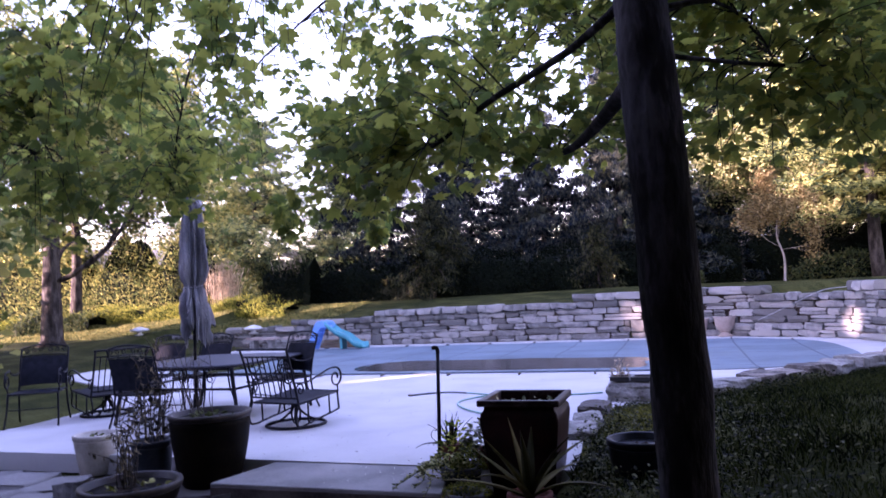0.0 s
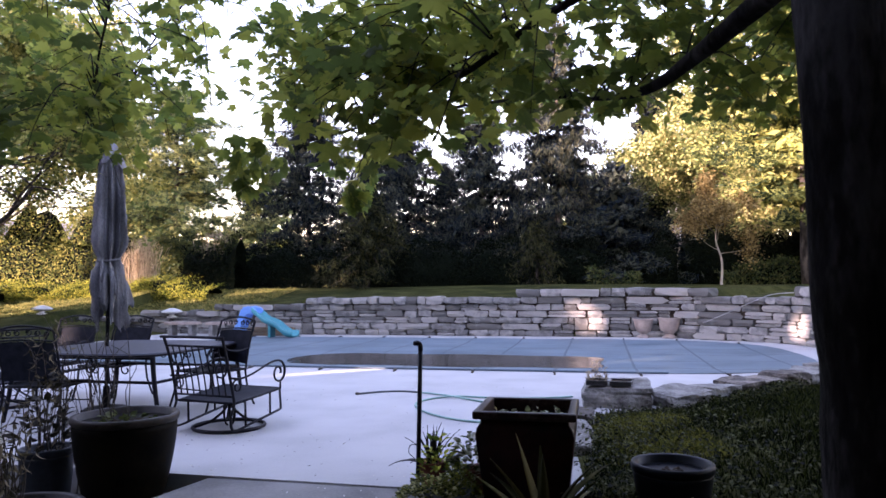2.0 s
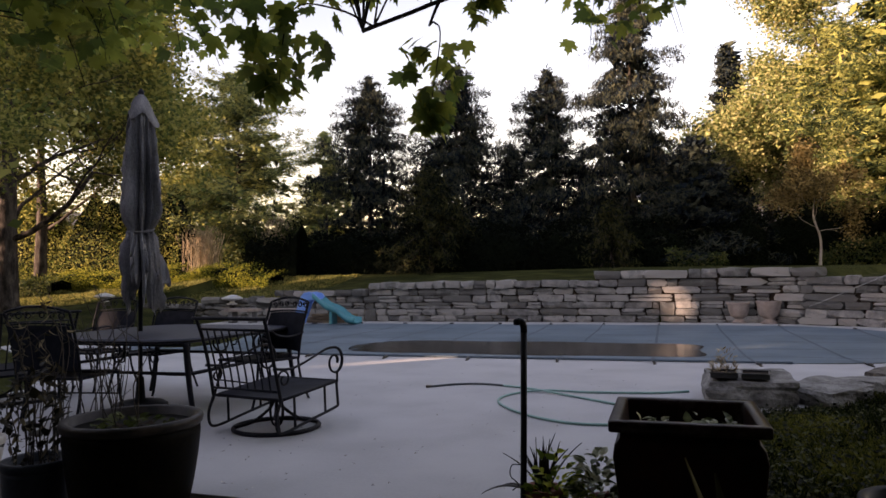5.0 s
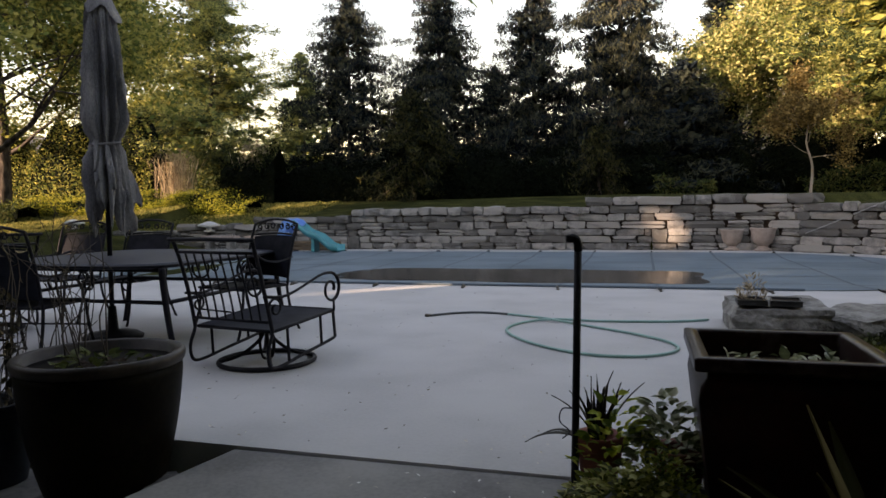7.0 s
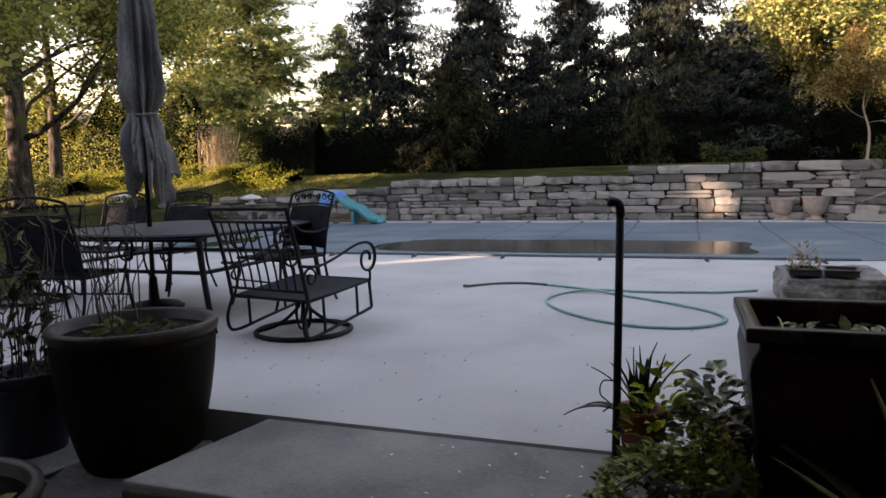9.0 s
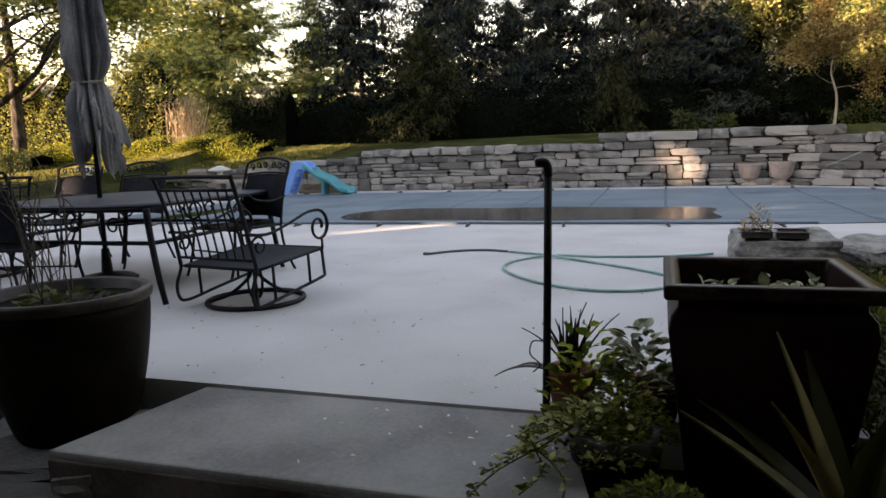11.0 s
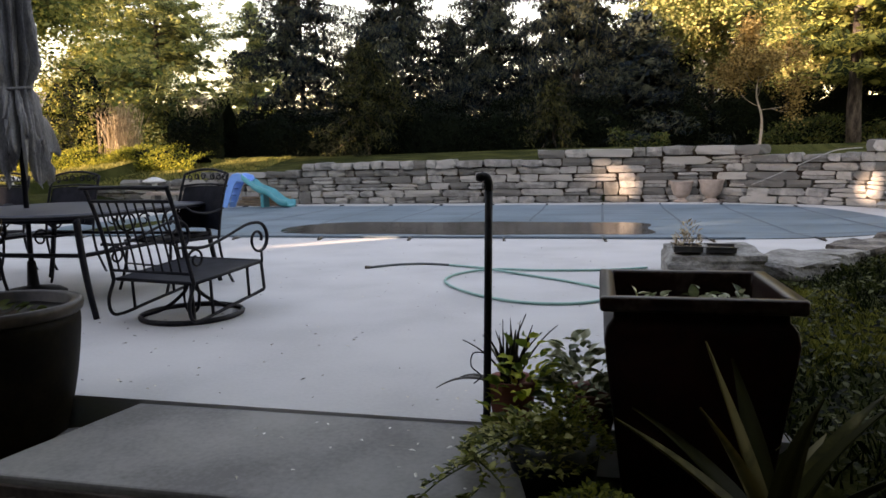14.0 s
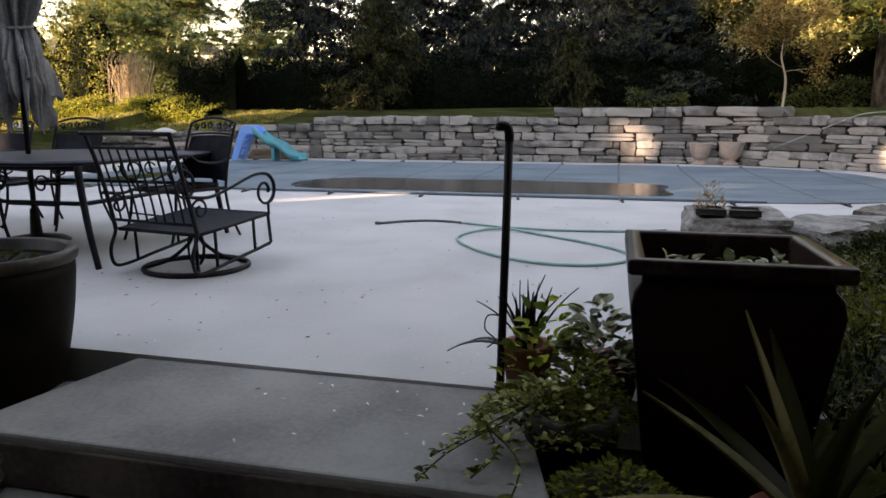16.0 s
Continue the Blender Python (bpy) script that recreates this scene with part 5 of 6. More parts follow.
def seed_tray(at, turn, label):
    root = thing("seed_tray", at, label, "seed tray", "trays on the stone block", turn)
    w, d, h = 0.12, 0.14, 0.05
    bits = []
    for x, y, a, b in ((0, -d, w * 2, 0.01), (0, d, w * 2, 0.01), (-w, 0, 0.01, d * 2), (w, 0, 0.01, d * 2)):
        V = [(x + sx * a / 2, y + sy * b / 2, z) for z in (0, h) for sx, sy in ((-1, -1), (1, -1), (1, 1), (-1, 1))]
        bits.append((V, [[0, 3, 2, 1], [4, 5, 6, 7], [0, 1, 5, 4], [1, 2, 6, 5], [2, 3, 7, 6], [3, 0, 4, 7]]))
    part("tray", as_mesh(join(*bits), smooth=False), BLACK_PLASTIC, root)
    part("soil", slab((w * 2 - 0.01, d * 2 - 0.01, 0.03), (0, 0, 0.02), 0.003), SOIL, root)
    for y in (-d - 0.012, d + 0.012):
        part("lip", slab((w * 2 + 0.04, 0.022, 0.006), (0, y, h), 0.002), BLACK_PLASTIC, root)


seed_tray((1.66, 8.82, 0.262), -8, "black plastic seed tray with dry seedlings")
seed_tray((1.94, 8.76, 0.262), -12, "black plastic seed tray of bare soil")
tagged(part("dry_seedlings", foliage(tuft((1.66, 8.8, 0.29), 130, (0.13, 0.12, 0.28), 0.05, 61, 1.0), leaf_mesh(1, 0.3)), STRAW), "feathery dry seedlings standing in a tray", "plant")

# ---- by the wall ----
for k, (x, y, s) in enumerate(((4.12, 20.98, 0.98), (4.80, 20.72, 1.06))):
    root = thing("urn_planter", (x, y, 0.0), "pinkish cast-stone urn on a round foot", "urn", "urns along the wall")
    P = [(0.19, 0.0), (0.20, 0.03), (0.15, 0.06), (0.10, 0.09), (0.115, 0.12), (0.20, 0.2), (0.255, 0.33), (0.265, 0.44), (0.285, 0.50), (0.30, 0.53), (0.29, 0.55), (0.25, 0.55), (0.23, 0.50)]
    part("bowl", as_mesh(lathe([(r * s, z * s) for r, z in P[4:]], 36)), PINK_STONE, root)
    part("foot", as_mesh(lathe([(r * s, z * s) for r, z in P[:5]], 36)), PINK_STONE, root)


def pool_slide():
    root = thing("toy_slide", (-7.62, 21.0, 0.0), "small plastic slide with a blue ladder and teal chute", "toy slide", turn=-6)
    # broad ladder cheeks with treads between them, chute running down beyond
    cheek = [(-0.67, 0.0), (-0.50, 0.0), (-0.40, 0.22), (-0.24, 0.60), (-0.14, 0.74), (0.10, 0.72), (0.17, 0.80), (0.10, 0.90), (-0.10, 0.955), (-0.27, 0.93), (-0.37, 0.82), (-0.46, 0.60), (-0.58, 0.27)]
    m = len(cheek)
    for y in (-0.22, 0.22):
        V = [(x * g + (1 - g) * -0.25, y + w, z * g + (1 - g) * 0.45 if z > 0.01 else z) for w, g in ((-0.03, 0.96), (-0.018, 1.0), (0.018, 1.0), (0.03, 0.96)) for x, z in cheek]
        F = [[j * m + k, j * m + (k + 1) % m, j * m + m + (k + 1) % m, j * m + m + k] for j in range(3) for k in range(m)]
        F += [[k for k in range(m)][::-1], [3 * m + k for k in range(m)]]
        part("ladder_cheek", as_mesh((V, F), smooth=False), PLASTIC_BLUE, root)
    for k in range(4):
        t = 0.14 + 0.19 * k
        part("tread", slab((0.15, 0.40, 0.045), (-0.62 + 0.42 * t, 0, t), 0.012), PLASTIC_BLUE, root)
    part("platform", slab((0.30, 0.40, 0.05), (-0.06, 0, 0.74), 0.02), PLASTIC_BLUE, root)
    path = curve([(0.02, 0, 0.80), (0.18, 0, 0.68), (0.38, 0, 0.52), (0.58, 0, 0.45), (0.76, 0, 0.37), (0.95, 0, 0.22), (1.13, 0, 0.11), (1.36, 0, 0.085)], 5)
    prof = [(-0.24, 0.12), (-0.235, 0.0), (-0.16, -0.03), (0, -0.04), (0.16, -0.03), (0.235, 0.0), (0.24, 0.12), (0.275, 0.115), (0.27, -0.03), (0.18, -0.075), (0, -0.085), (-0.18, -0.075), (-0.27, -0.03), (-0.275, 0.115)]
    V, F, n = [], [], len(prof)
    for p in path:
        V += [(p.x, p.y + a, p.z + b) for a, b in prof]
    for j in range(len(path) - 1):
        for k in range(n):
            F.append([j * n + k, j * n + (k + 1) % n, (j + 1) * n + (k + 1) % n, (j + 1) * n + k])
    F += [[k for k in range(n)][::-1], [(len(path) - 1) * n + k for k in range(n)]]
    part("chute", as_mesh((V, F)), PLASTIC_TEAL, root)
    part("prop", slab((0.10, 0.34, 0.40), (0.56, 0, 0.20), 0.02), PLASTIC_TEAL, root)


pool_slide()
hose = thing("wall_hose", (0, 0, 0), "pale grey hose hanging over the stone wall", "garden hose")
part("tube", as_mesh(tube(curve([(5.55, 19.98, 0.46), (5.85, 19.75, 0.62), (6.3, 19.48, 0.86), (6.7, 19.2, 1.08), (7.1, 19.1, 1.24), (7.6, 19.0, 1.28)], 8), 0.013, 8)), PALE_HOSE, hose)
for k, z in enumerate((0.04, 0.13, 0.22)):
    ob = part("timber", slab((1.7 - 0.1 * k, 0.14, 0.085), (0, 0, 0), 0.012), WOOD, at=pose(-7.3, 21.55 + 0.06 * k, z + 0.005, 0, 0, -6))
    tagged(ob, "weathered brown timber stacked by the slide", "timber", group="timbers by the wall")


def statue(at):
    P = [(0.05, 0.0), (0.055, 0.02), (0.042, 0.05), (0.05, 0.09), (0.038, 0.13), (0.022, 0.145), (0.034, 0.17), (0.032, 0.20), (0.012, 0.215)]
    ob = part("garden_statue", as_mesh(lathe(P, 20, 0.2)), WHITE_STONE, at=pose(*at))
    tagged(ob, "small white weathered garden figure by the pots", "statue")


statue((0.71, 4.02, -0.2))
# low stone lantern and slabs on the short end of the wall
for at, label in (((-11.1, 22.4, 0.55), "small white stone lantern on the low wall"), ((-15.7, 22.2, float(height(-15.7, 22.2)) - 0.01), "small white stone lantern standing on the lawn")):
    root = thing("stone_lantern", at, label, "stone lantern")
    part("lantern_base", as_mesh(lathe([(0.16, 0), (0.17, 0.03), (0.08, 0.06), (0.08, 0.12), (0.10, 0.14)], 24)), WHITE_STONE, root)
    part("lantern_cap", as_mesh(lathe([(0.12, 0.13), (0.33, 0.17), (0.34, 0.21), (0.18, 0.28), (0.05, 0.32)], 24)), WHITE_STONE, root)
for k, (x, y, w) in enumerate(((-10.3, 21.6, 1.1), (-8.9, 21.4, 0.9))):
    root = thing("stone_bench", (x, y, 0.0), "low pale stone bench before the wall", "stone bench", "stone benches by the wall", -5)
    part("bench_top", slab((w, 0.38, 0.09), (0, 0, 0.40), 0.015), PINK_STONE, root)
    for s in (-1, 1):
        part("bench_leg", slab((0.14, 0.32, 0.355), (s * w * 0.32, 0, 0.1775), 0.015), LIMESTONE, root)

# ---- trees and shrubs ----
def rough_tube(points, radii, segs=14, seed=0, amount=0.08):
    V, F = tube(points, radii, segs)
    out = []
    for p in V:
        q = noise.noise(Vector((p[0] * 3, p[1] * 3, p[2] * 1.2 + seed))) * amount
        out.append(Vector(p) + Vector((noise.noise(Vector(p) * 4), noise.noise(Vector(p) * 4 + Vector((9, 0, 0))), 0)) * q * 0.6)
    return out, F


def grow(start, way, length, radius, levels, r, bend=0.35, split=(2, 4), rise=0.15, lines=None, tips=None):
    """Branches that fork; fills lines with (points, radii) and tips with leaf-bearing places."""
    steps = 5
    P, R = [start], [radius]
    d = way.normalized()
    for k in range(steps):
        d = (d + Vector(r.normal(0, bend * 0.4, 3)) + Vector((0, 0, rise * 0.3))).normalized()
        P.append(P[-1] + d * length / steps)
        R.append(radius * (1 - 0.55 * (k + 1) / steps))
    lines.append((P, R, levels))
    if levels <= 1:
        tips.extend(P[2:])
    if levels > 0:
        for _ in range(int(r.integers(split[0], split[1] + 1))):
            i = int(r.integers(2, steps + 1))
            side_way = (d + Vector((r.normal(0, 0.75), r.normal(0, 0.75), r.normal(0, 0.4)))).normalized()
            grow(P[i], side_way, length * r.uniform(0.55, 0.8), R[i] * 0.62, levels - 1, r, bend, split, rise, lines, tips)


def in_gap(p):
    """Openings in the crowns through which the low sun reaches the wall and the terrace."""
    for q, wide in GAPS:
        v = Vector(p) - q
        if (v - SUN_FROM * v.dot(SUN_FROM)).length < wide:
            return True
    return False


GAPS = [(Vector((2.16, 21.1, 0.58)), 0.42), (Vector((-2.3, 12.2, 0.0)), 0.21), (Vector((2.9, 14.7, 0.0)), 0.14), (Vector((4.85, 14.4, 0.0)), 0.10),
        (Vector((4.3, 14.0, 0.0)), 0.15), (Vector((-3.6, 14.1, 0.0)), 0.13), (Vector((-2.0, 15.6, 0.0)), 0.10), (Vector((7.35, 18.1, 0.45)), 0.24),
        (Vector((-5.2, 14.4, 0.0)), 0.10), (Vector((-4.4, 15.3, 0.0)), 0.10), (Vector((5.9, 16.4, 0.0)), 0.10)]


def broadleaf(name, at, h, crown_r, trunk_r, leaf_mat, bark, label, seed, clear=0.3, leaf=0.13, per=7, levels=4, limbs=7, rise=0.2, spread=0.35, sink=0.1, lean=(0, 0), category="tree", skirt=0.0):
    r = np.random.default_rng(seed)
    root = thing(name, (at[0], at[1], float(height(at[0], at[1])) - sink), label, category)
    top = Vector((lean[0] * h, lean[1] * h, h * 0.78))
    P = curve([(0, 0, 0), (lean[0] * h * 0.2 + r.normal(0, .05), lean[1] * h * 0.2 + r.normal(0, .05), h * 0.25), (lean[0] * h * 0.6 + r.normal(0, .12), lean[1] * h * 0.6, h * 0.5), top], 6)
    n = len(P)
    part("trunk", as_mesh(rough_tube(P, [trunk_r * (1.35 if k == 0 else 1.0 - 0.8 * k / n) for k in range(n)], 14, seed)), bark, root)
    lines, tips = [], []
    for k in range(limbs):
        t = clear + (1 - clear) * (k + 0.3) / limbs
        i = min(int(t * (n - 1)), n - 2)
        a = k * 2.4 + r.uniform(-0.4, 0.4)
        tilt = 0.25 + 0.9 * t
        reach = crown_r * (0.62 - 0.25 * t) * r.uniform(0.8, 1.15)
        grow(P[i], Vector((math.cos(a), math.sin(a), tilt * 0.55)), reach, trunk_r * (0.34 - 0.19 * t), levels - 1, r, rise=rise, lines=lines, tips=tips)
    for p, q, lv in lines:
        if lv == levels - 1:
            part("limb", as_mesh(tube(p, q, 7)), bark, root)
    base = root.matrix_basis.translation
    part("branchwork", as_mesh(join(*[tube(p, q, 5 if lv > 1 else 4) for p, q, lv in lines if lv < levels - 1 and not any(in_gap(v + base) for v in p)])), bark, root)["kind"] = "stuff"
    keep = [tuple(p) for p in tips if p[2] > skirt]
    keep = [keep[i] for i in r.permutation(len(keep))[:5200]]
    V, F = leaf_cloud(keep, leaf, spread, per, 0.6, 0.15, 0.62, seed)
    V = np.array(V)
    shut = np.ones(len(V), bool)
    for q, wide in GAPS:
        off = V + np.array(base) - np.array(q)
        off -= np.outer(off @ np.array(SUN_FROM), np.array(SUN_FROM))
        shut &= np.linalg.norm(off, axis=1) > wide
    F = [f for f in F if all(shut[v] for v in f)]
    ob = part("crown", mesh_of("crown", V, F, False), leaf_mat, root)
    ob["kind"] = "stuff"
    return root, len(F)


def conifer(name, at, h, base_r, trunk_r, mat, label, seed, start=0.12, droop=0.25, gap=0.36, per=9, leaf=0.24, power=0.8, ragged=0.25, curtain=0.5, up=0.25, sink=0.1, heart=0):
    """Whorls of boughs on a straight stem, hung with small sprays of needles."""
    r = np.random.default_rng(seed)
    root = thing(name, (at[0], at[1], float(height(at[0], at[1])) - sink), label, "conifer")
    P = [Vector((r.normal(0, 0.02), r.normal(0, 0.02), h * k / 10)) for k in range(11)]
    part("trunk", as_mesh(rough_tube(P, [trunk_r * (1 - 0.93 * k / 10) for k in range(11)], 10, seed)), BARK_PINE, root)
    bits, centers, hang = [], [], []
    z = h * start
    while z < h * 0.985:
        t = z / h
        L = base_r * (1 - (t - start) / (1 - start)) ** power + 0.12
        if t < start + 0.12:
            L *= 0.8
        for k in range(int(r.integers(5, 8))):
            a = r.uniform(0, 2 * math.pi)
            l = L * r.uniform(1 - ragged, 1 + ragged * 0.7)
            c, s = math.cos(a), math.sin(a)
            dz = -droop * l * (1 - t * 1.1)
            Q = [Vector((0, 0, z)), Vector((c * l * 0.35, s * l * 0.35, z + 0.03 * l)), Vector((c * l * 0.7, s * l * 0.7, z + dz * 0.55)), Vector((c * l, s * l, z + dz + up * 0.12 * l))]
            bits.append(tube(Q, [0.028, 0.02, 0.012, 0.004], 4))
            m = max(2, int(l / 0.16))
            for q in range(m):
                w = (q + r.uniform(0.2, 1.0)) / m
                if w < 0.14:
                    continue
                p = Q[0].lerp(Q[1], w / 0.35) if w < 0.35 else Q[1].lerp(Q[2], (w - 0.35) / 0.35) if w < 0.7 else Q[2].lerp(Q[3], (w - 0.7) / 0.3)
                side_off = r.normal(0, 0.125 * l * (1 - 0.7 * abs(w - 0.5)))
                centers.append((p.x - s * side_off, p.y + c * side_off, p.z + r.normal(0, 0.05) - abs(side_off) * 0.18))
        z += gap * (1 - 0.45 * t) * r.uniform(0.75, 1.25)
    centers += [(r.normal(0, 0.05), r.normal(0, 0.05), h * w + 0.12) for w in np.linspace(0.88, 1.0, 16)]
    part("branchwork", as_mesh(join(*bits)), BARK_PINE, root)["kind"] = "stuff"
    clouds = [leaf_cloud(centers, leaf * 1.3, (0.13, 0.13, 0.10), int(per * 1.2), 0.6, curtain, 0.17, seed)]
    if heart:
        old = [p for p in centers if math.hypot(p[0], p[1]) < 0.62 * (base_r * max(0.05, 1 - p[2] / h) ** power)]
        clouds.append(leaf_cloud(old, leaf * 2.8, (0.16, 0.16, 0.12), heart, 0.4, curtain * 0.6, 0.34, seed + 500))
    V, F = merged(clouds)
    ob = part("crown", mesh_of("crown", V, F, False), mat, root)
    ob["kind"] = "stuff"
    return root, len(F)


for at, h, rad, tr, st, lab, sd in (((-11.17, 37.33), 10.608, 4.309, 0.188, 0.14, "dark spruce with a gap between its lower boughs", 11),
                                    ((-6.42, 37.55), 10.94, 4.641, 0.199, 0.06, "dense dark spruce with a sunlit tip", 12),
                                    ((-1.67, 37.33), 10.277, 4.53, 0.199, 0.06, "dark bluish spruce in the tree row", 13),
                                    ((-8.85, 41.2), 6.409, 2.652, 0.166, 0.06, "dark spruce standing behind the row", 16),
                                    ((-3.99, 41.2), 7.072, 2.763, 0.166, 0.06, "dark spruce half hidden behind the row", 17),
                                    ((0.21, 40.42), 5.746, 2.652, 0.166, 0.06, "dark spruce behind the tall one", 18)):
    conifer("spruce_tree", at, h, rad, tr, SPRUCE, lab, sd, st, 0.34, 0.50, 20, 0.18, 0.66, 0.44, 1.2, heart=2)
conifer("spruce_tree", (2.36, 35.56), 13.702, 4.42, 0.243, LIT_SPRUCE, "tall airy spruce with drooping boughs, sunlight put in their colour", 14, 0.08, 0.44, 0.52, 24, 0.18, 0.72, 0.46, 1.5, heart=3)
conifer("spruce_tree", (4.85, 33.57), 5.5, 3.5, 0.155, SPRUCE, "low broad dark spruce beside the hedge", 15, 0.04, 0.2, 0.34, 12, 0.25, 0.65, 0.3, 0.5, heart=5)
conifer("spruce_tree", (8.0, 42.0), 12.2, 1.7, 0.16, SPRUCE, "narrow dark spruce top behind the autumn trees", 26, 0.06, 0.2, 0.5, 12, 0.29, 0.5, 0.3, 0.8, heart=5)
conifer("weeping_spruce", (1.2, 31.36), 2.763, 1.216, 0.088, OLIVE_SPRUCE, "small yellowish weeping conifer in front of the row", 19, 0.03, 0.75, 0.24, 12, 0.2, 0.5, 0.35, 1.2)
# its olive tone stands for sunlight on low spruce boughs
conifer("weeping_spruce", (-6.64, 32.13), 4.641, 2.21, 0.111, OLIVE_SPRUCE, "spruce with hanging boughs before the hedge, sunlight in its olive colour", 20, 0.18, 0.5, 0.3, 12, 0.22, 0.55, 0.35, 0.9)
conifer("pine_tree", (-19.6, 38.6), 12.2, 6.4, 0.221, SUNLIT_PALE_PINE, "airy pale green pine with sky between its boughs", 22, 0.10, 0.02, 0.66, 14, 0.21, 0.42, 0.45, -0.2, 0.6, heart=2)
conifer("pine_tree", (-15.04, 40.64), 8.398, 3.757, 0.199, SUNLIT_PALE_PINE, "airy grey-green pine at the lawn end", 23, 0.10, 0.02, 0.80, 9, 0.24, 0.62, 0.4, -0.2, 0.6, heart=2)
conifer("pine_tree", (12.03, 29.93), 13.812, 5.083, 0.265, SUNLIT_GOLD_PINE, "tall white pine with long level boughs", 24, 0.20, 0.06, 0.75, 22, 0.20, 0.38, 0.3, 0.1, 0.5, heart=4)
conifer("pine_tree", (15.3, 32.3), 14.365, 5.304, 0.287, SUNLIT_GOLD_PINE, "white pine with a bare lower trunk", 25, 0.22, 0.06, 0.75, 22, 0.20, 0.38, 0.3, 0.1, 0.5, heart=4)

broadleaf("locust_tree", (-19.5, 22.1), 12.155, 8.177, 0.42, LOCUST_LEAF, BARK_PINE, "large locust tree with fine sunlit yellow-green leaves", 31, 0.27, 0.17, 17, 5, 9, 0.1, 0.34, skirt=3.4)
broadleaf("locust_tree", (-24.88, 29.59), 12.707, 8.287, 0.309, LOCUST_LEAF, BARK_PINE, "locust tree glowing yellow-green in low sun", 32, 0.27, 0.19, 14, 5, 9, 0.1, 0.38, skirt=3.2)
broadleaf("locust_tree", (-22.78, 41.75), 9.945, 5.083, 0.243, LOCUST_LEAF, BARK_PINE, "smaller yellow-green tree at the lawn end", 33, 0.15, 0.18, 10, 5, 8, 0.1, 0.4, skirt=1.8)
broadleaf("autumn_tree", (11.6, 35.8), 13.2, 6.6, 0.276, GOLD_LEAF, BARK_PINE, "golden-green autumn tree lit by low sun", 34, 0.13, 0.16, 24, 5, 9, 0.2, 0.34)
broadleaf("autumn_tree", (17.0, 35.0), 13.26, 8.287, 0.298, GOLD_LEAF, BARK_PINE, "tall golden autumn tree behind the pines", 35, 0.13, 0.16, 24, 5, 9, 0.2, 0.34)
broadleaf("autumn_tree", (22.09, 32.91), 13.26, 8.287, 0.298, GOLD_LEAF, BARK_PINE, "golden autumn tree at the garden corner", 36, 0.13, 0.165, 11, 5, 9, 0.2, 0.42)
broadleaf("autumn_tree", (9.6, 41.0), 9.5, 6.6, 0.22, GOLD_LEAF, BARK_PINE, "lower autumn tree half hidden behind the spruces", 38, 0.06, 0.19, 14, 5, 9, 0.15, 0.42)
broadleaf("autumn_tree", (15.5, 42.5), 9.5, 7.0, 0.22, GOLD_LEAF, BARK_PINE, "lower autumn tree behind the hedge", 39, 0.06, 0.19, 14, 5, 9, 0.15, 0.42)
broadleaf("ornamental_tree", (8.11, 27.83), 3.646, 2.099, 0.051, RUSSET_LEAF, BARK_PALE, "small russet-leaved tree with a pale thin trunk", 37, 0.46, 0.10, 9, 4, 8, 0.25, 0.15, 0.03)
# unseen trees, added to keep low sun and side sky light off the garden
broadleaf("added_shade_tree", (-38.8, 10.2), 17.0, 8.0, 0.4, LOCUST_LEAF, BARK_PINE, "unseen tall tree with a high crown, added to shade the spruces", 80, 0.58, 0.34, 12, 5, 10, 0.15, 0.5, skirt=8.8)
for k, (x, y, h, full) in enumerate(((-24, 9.0, 11, 17), (-24, 2.0, 11, 17), (-23, -5.0, 11, 15), (-31, 4.0, 12, 13), (-30, -3.0, 12, 13), (14, -2.0, 10, 7), (19.0, 4.5, 10, 7))):
    broadleaf("added_shade_tree", (x, y), h, 8.0, 0.3, LOCUST_LEAF, BARK_PINE, "unseen broad leafy tree added to block low sun and sky", 60 + k, 0.13, 0.34, full, 5, 10, 0.15, 0.5)


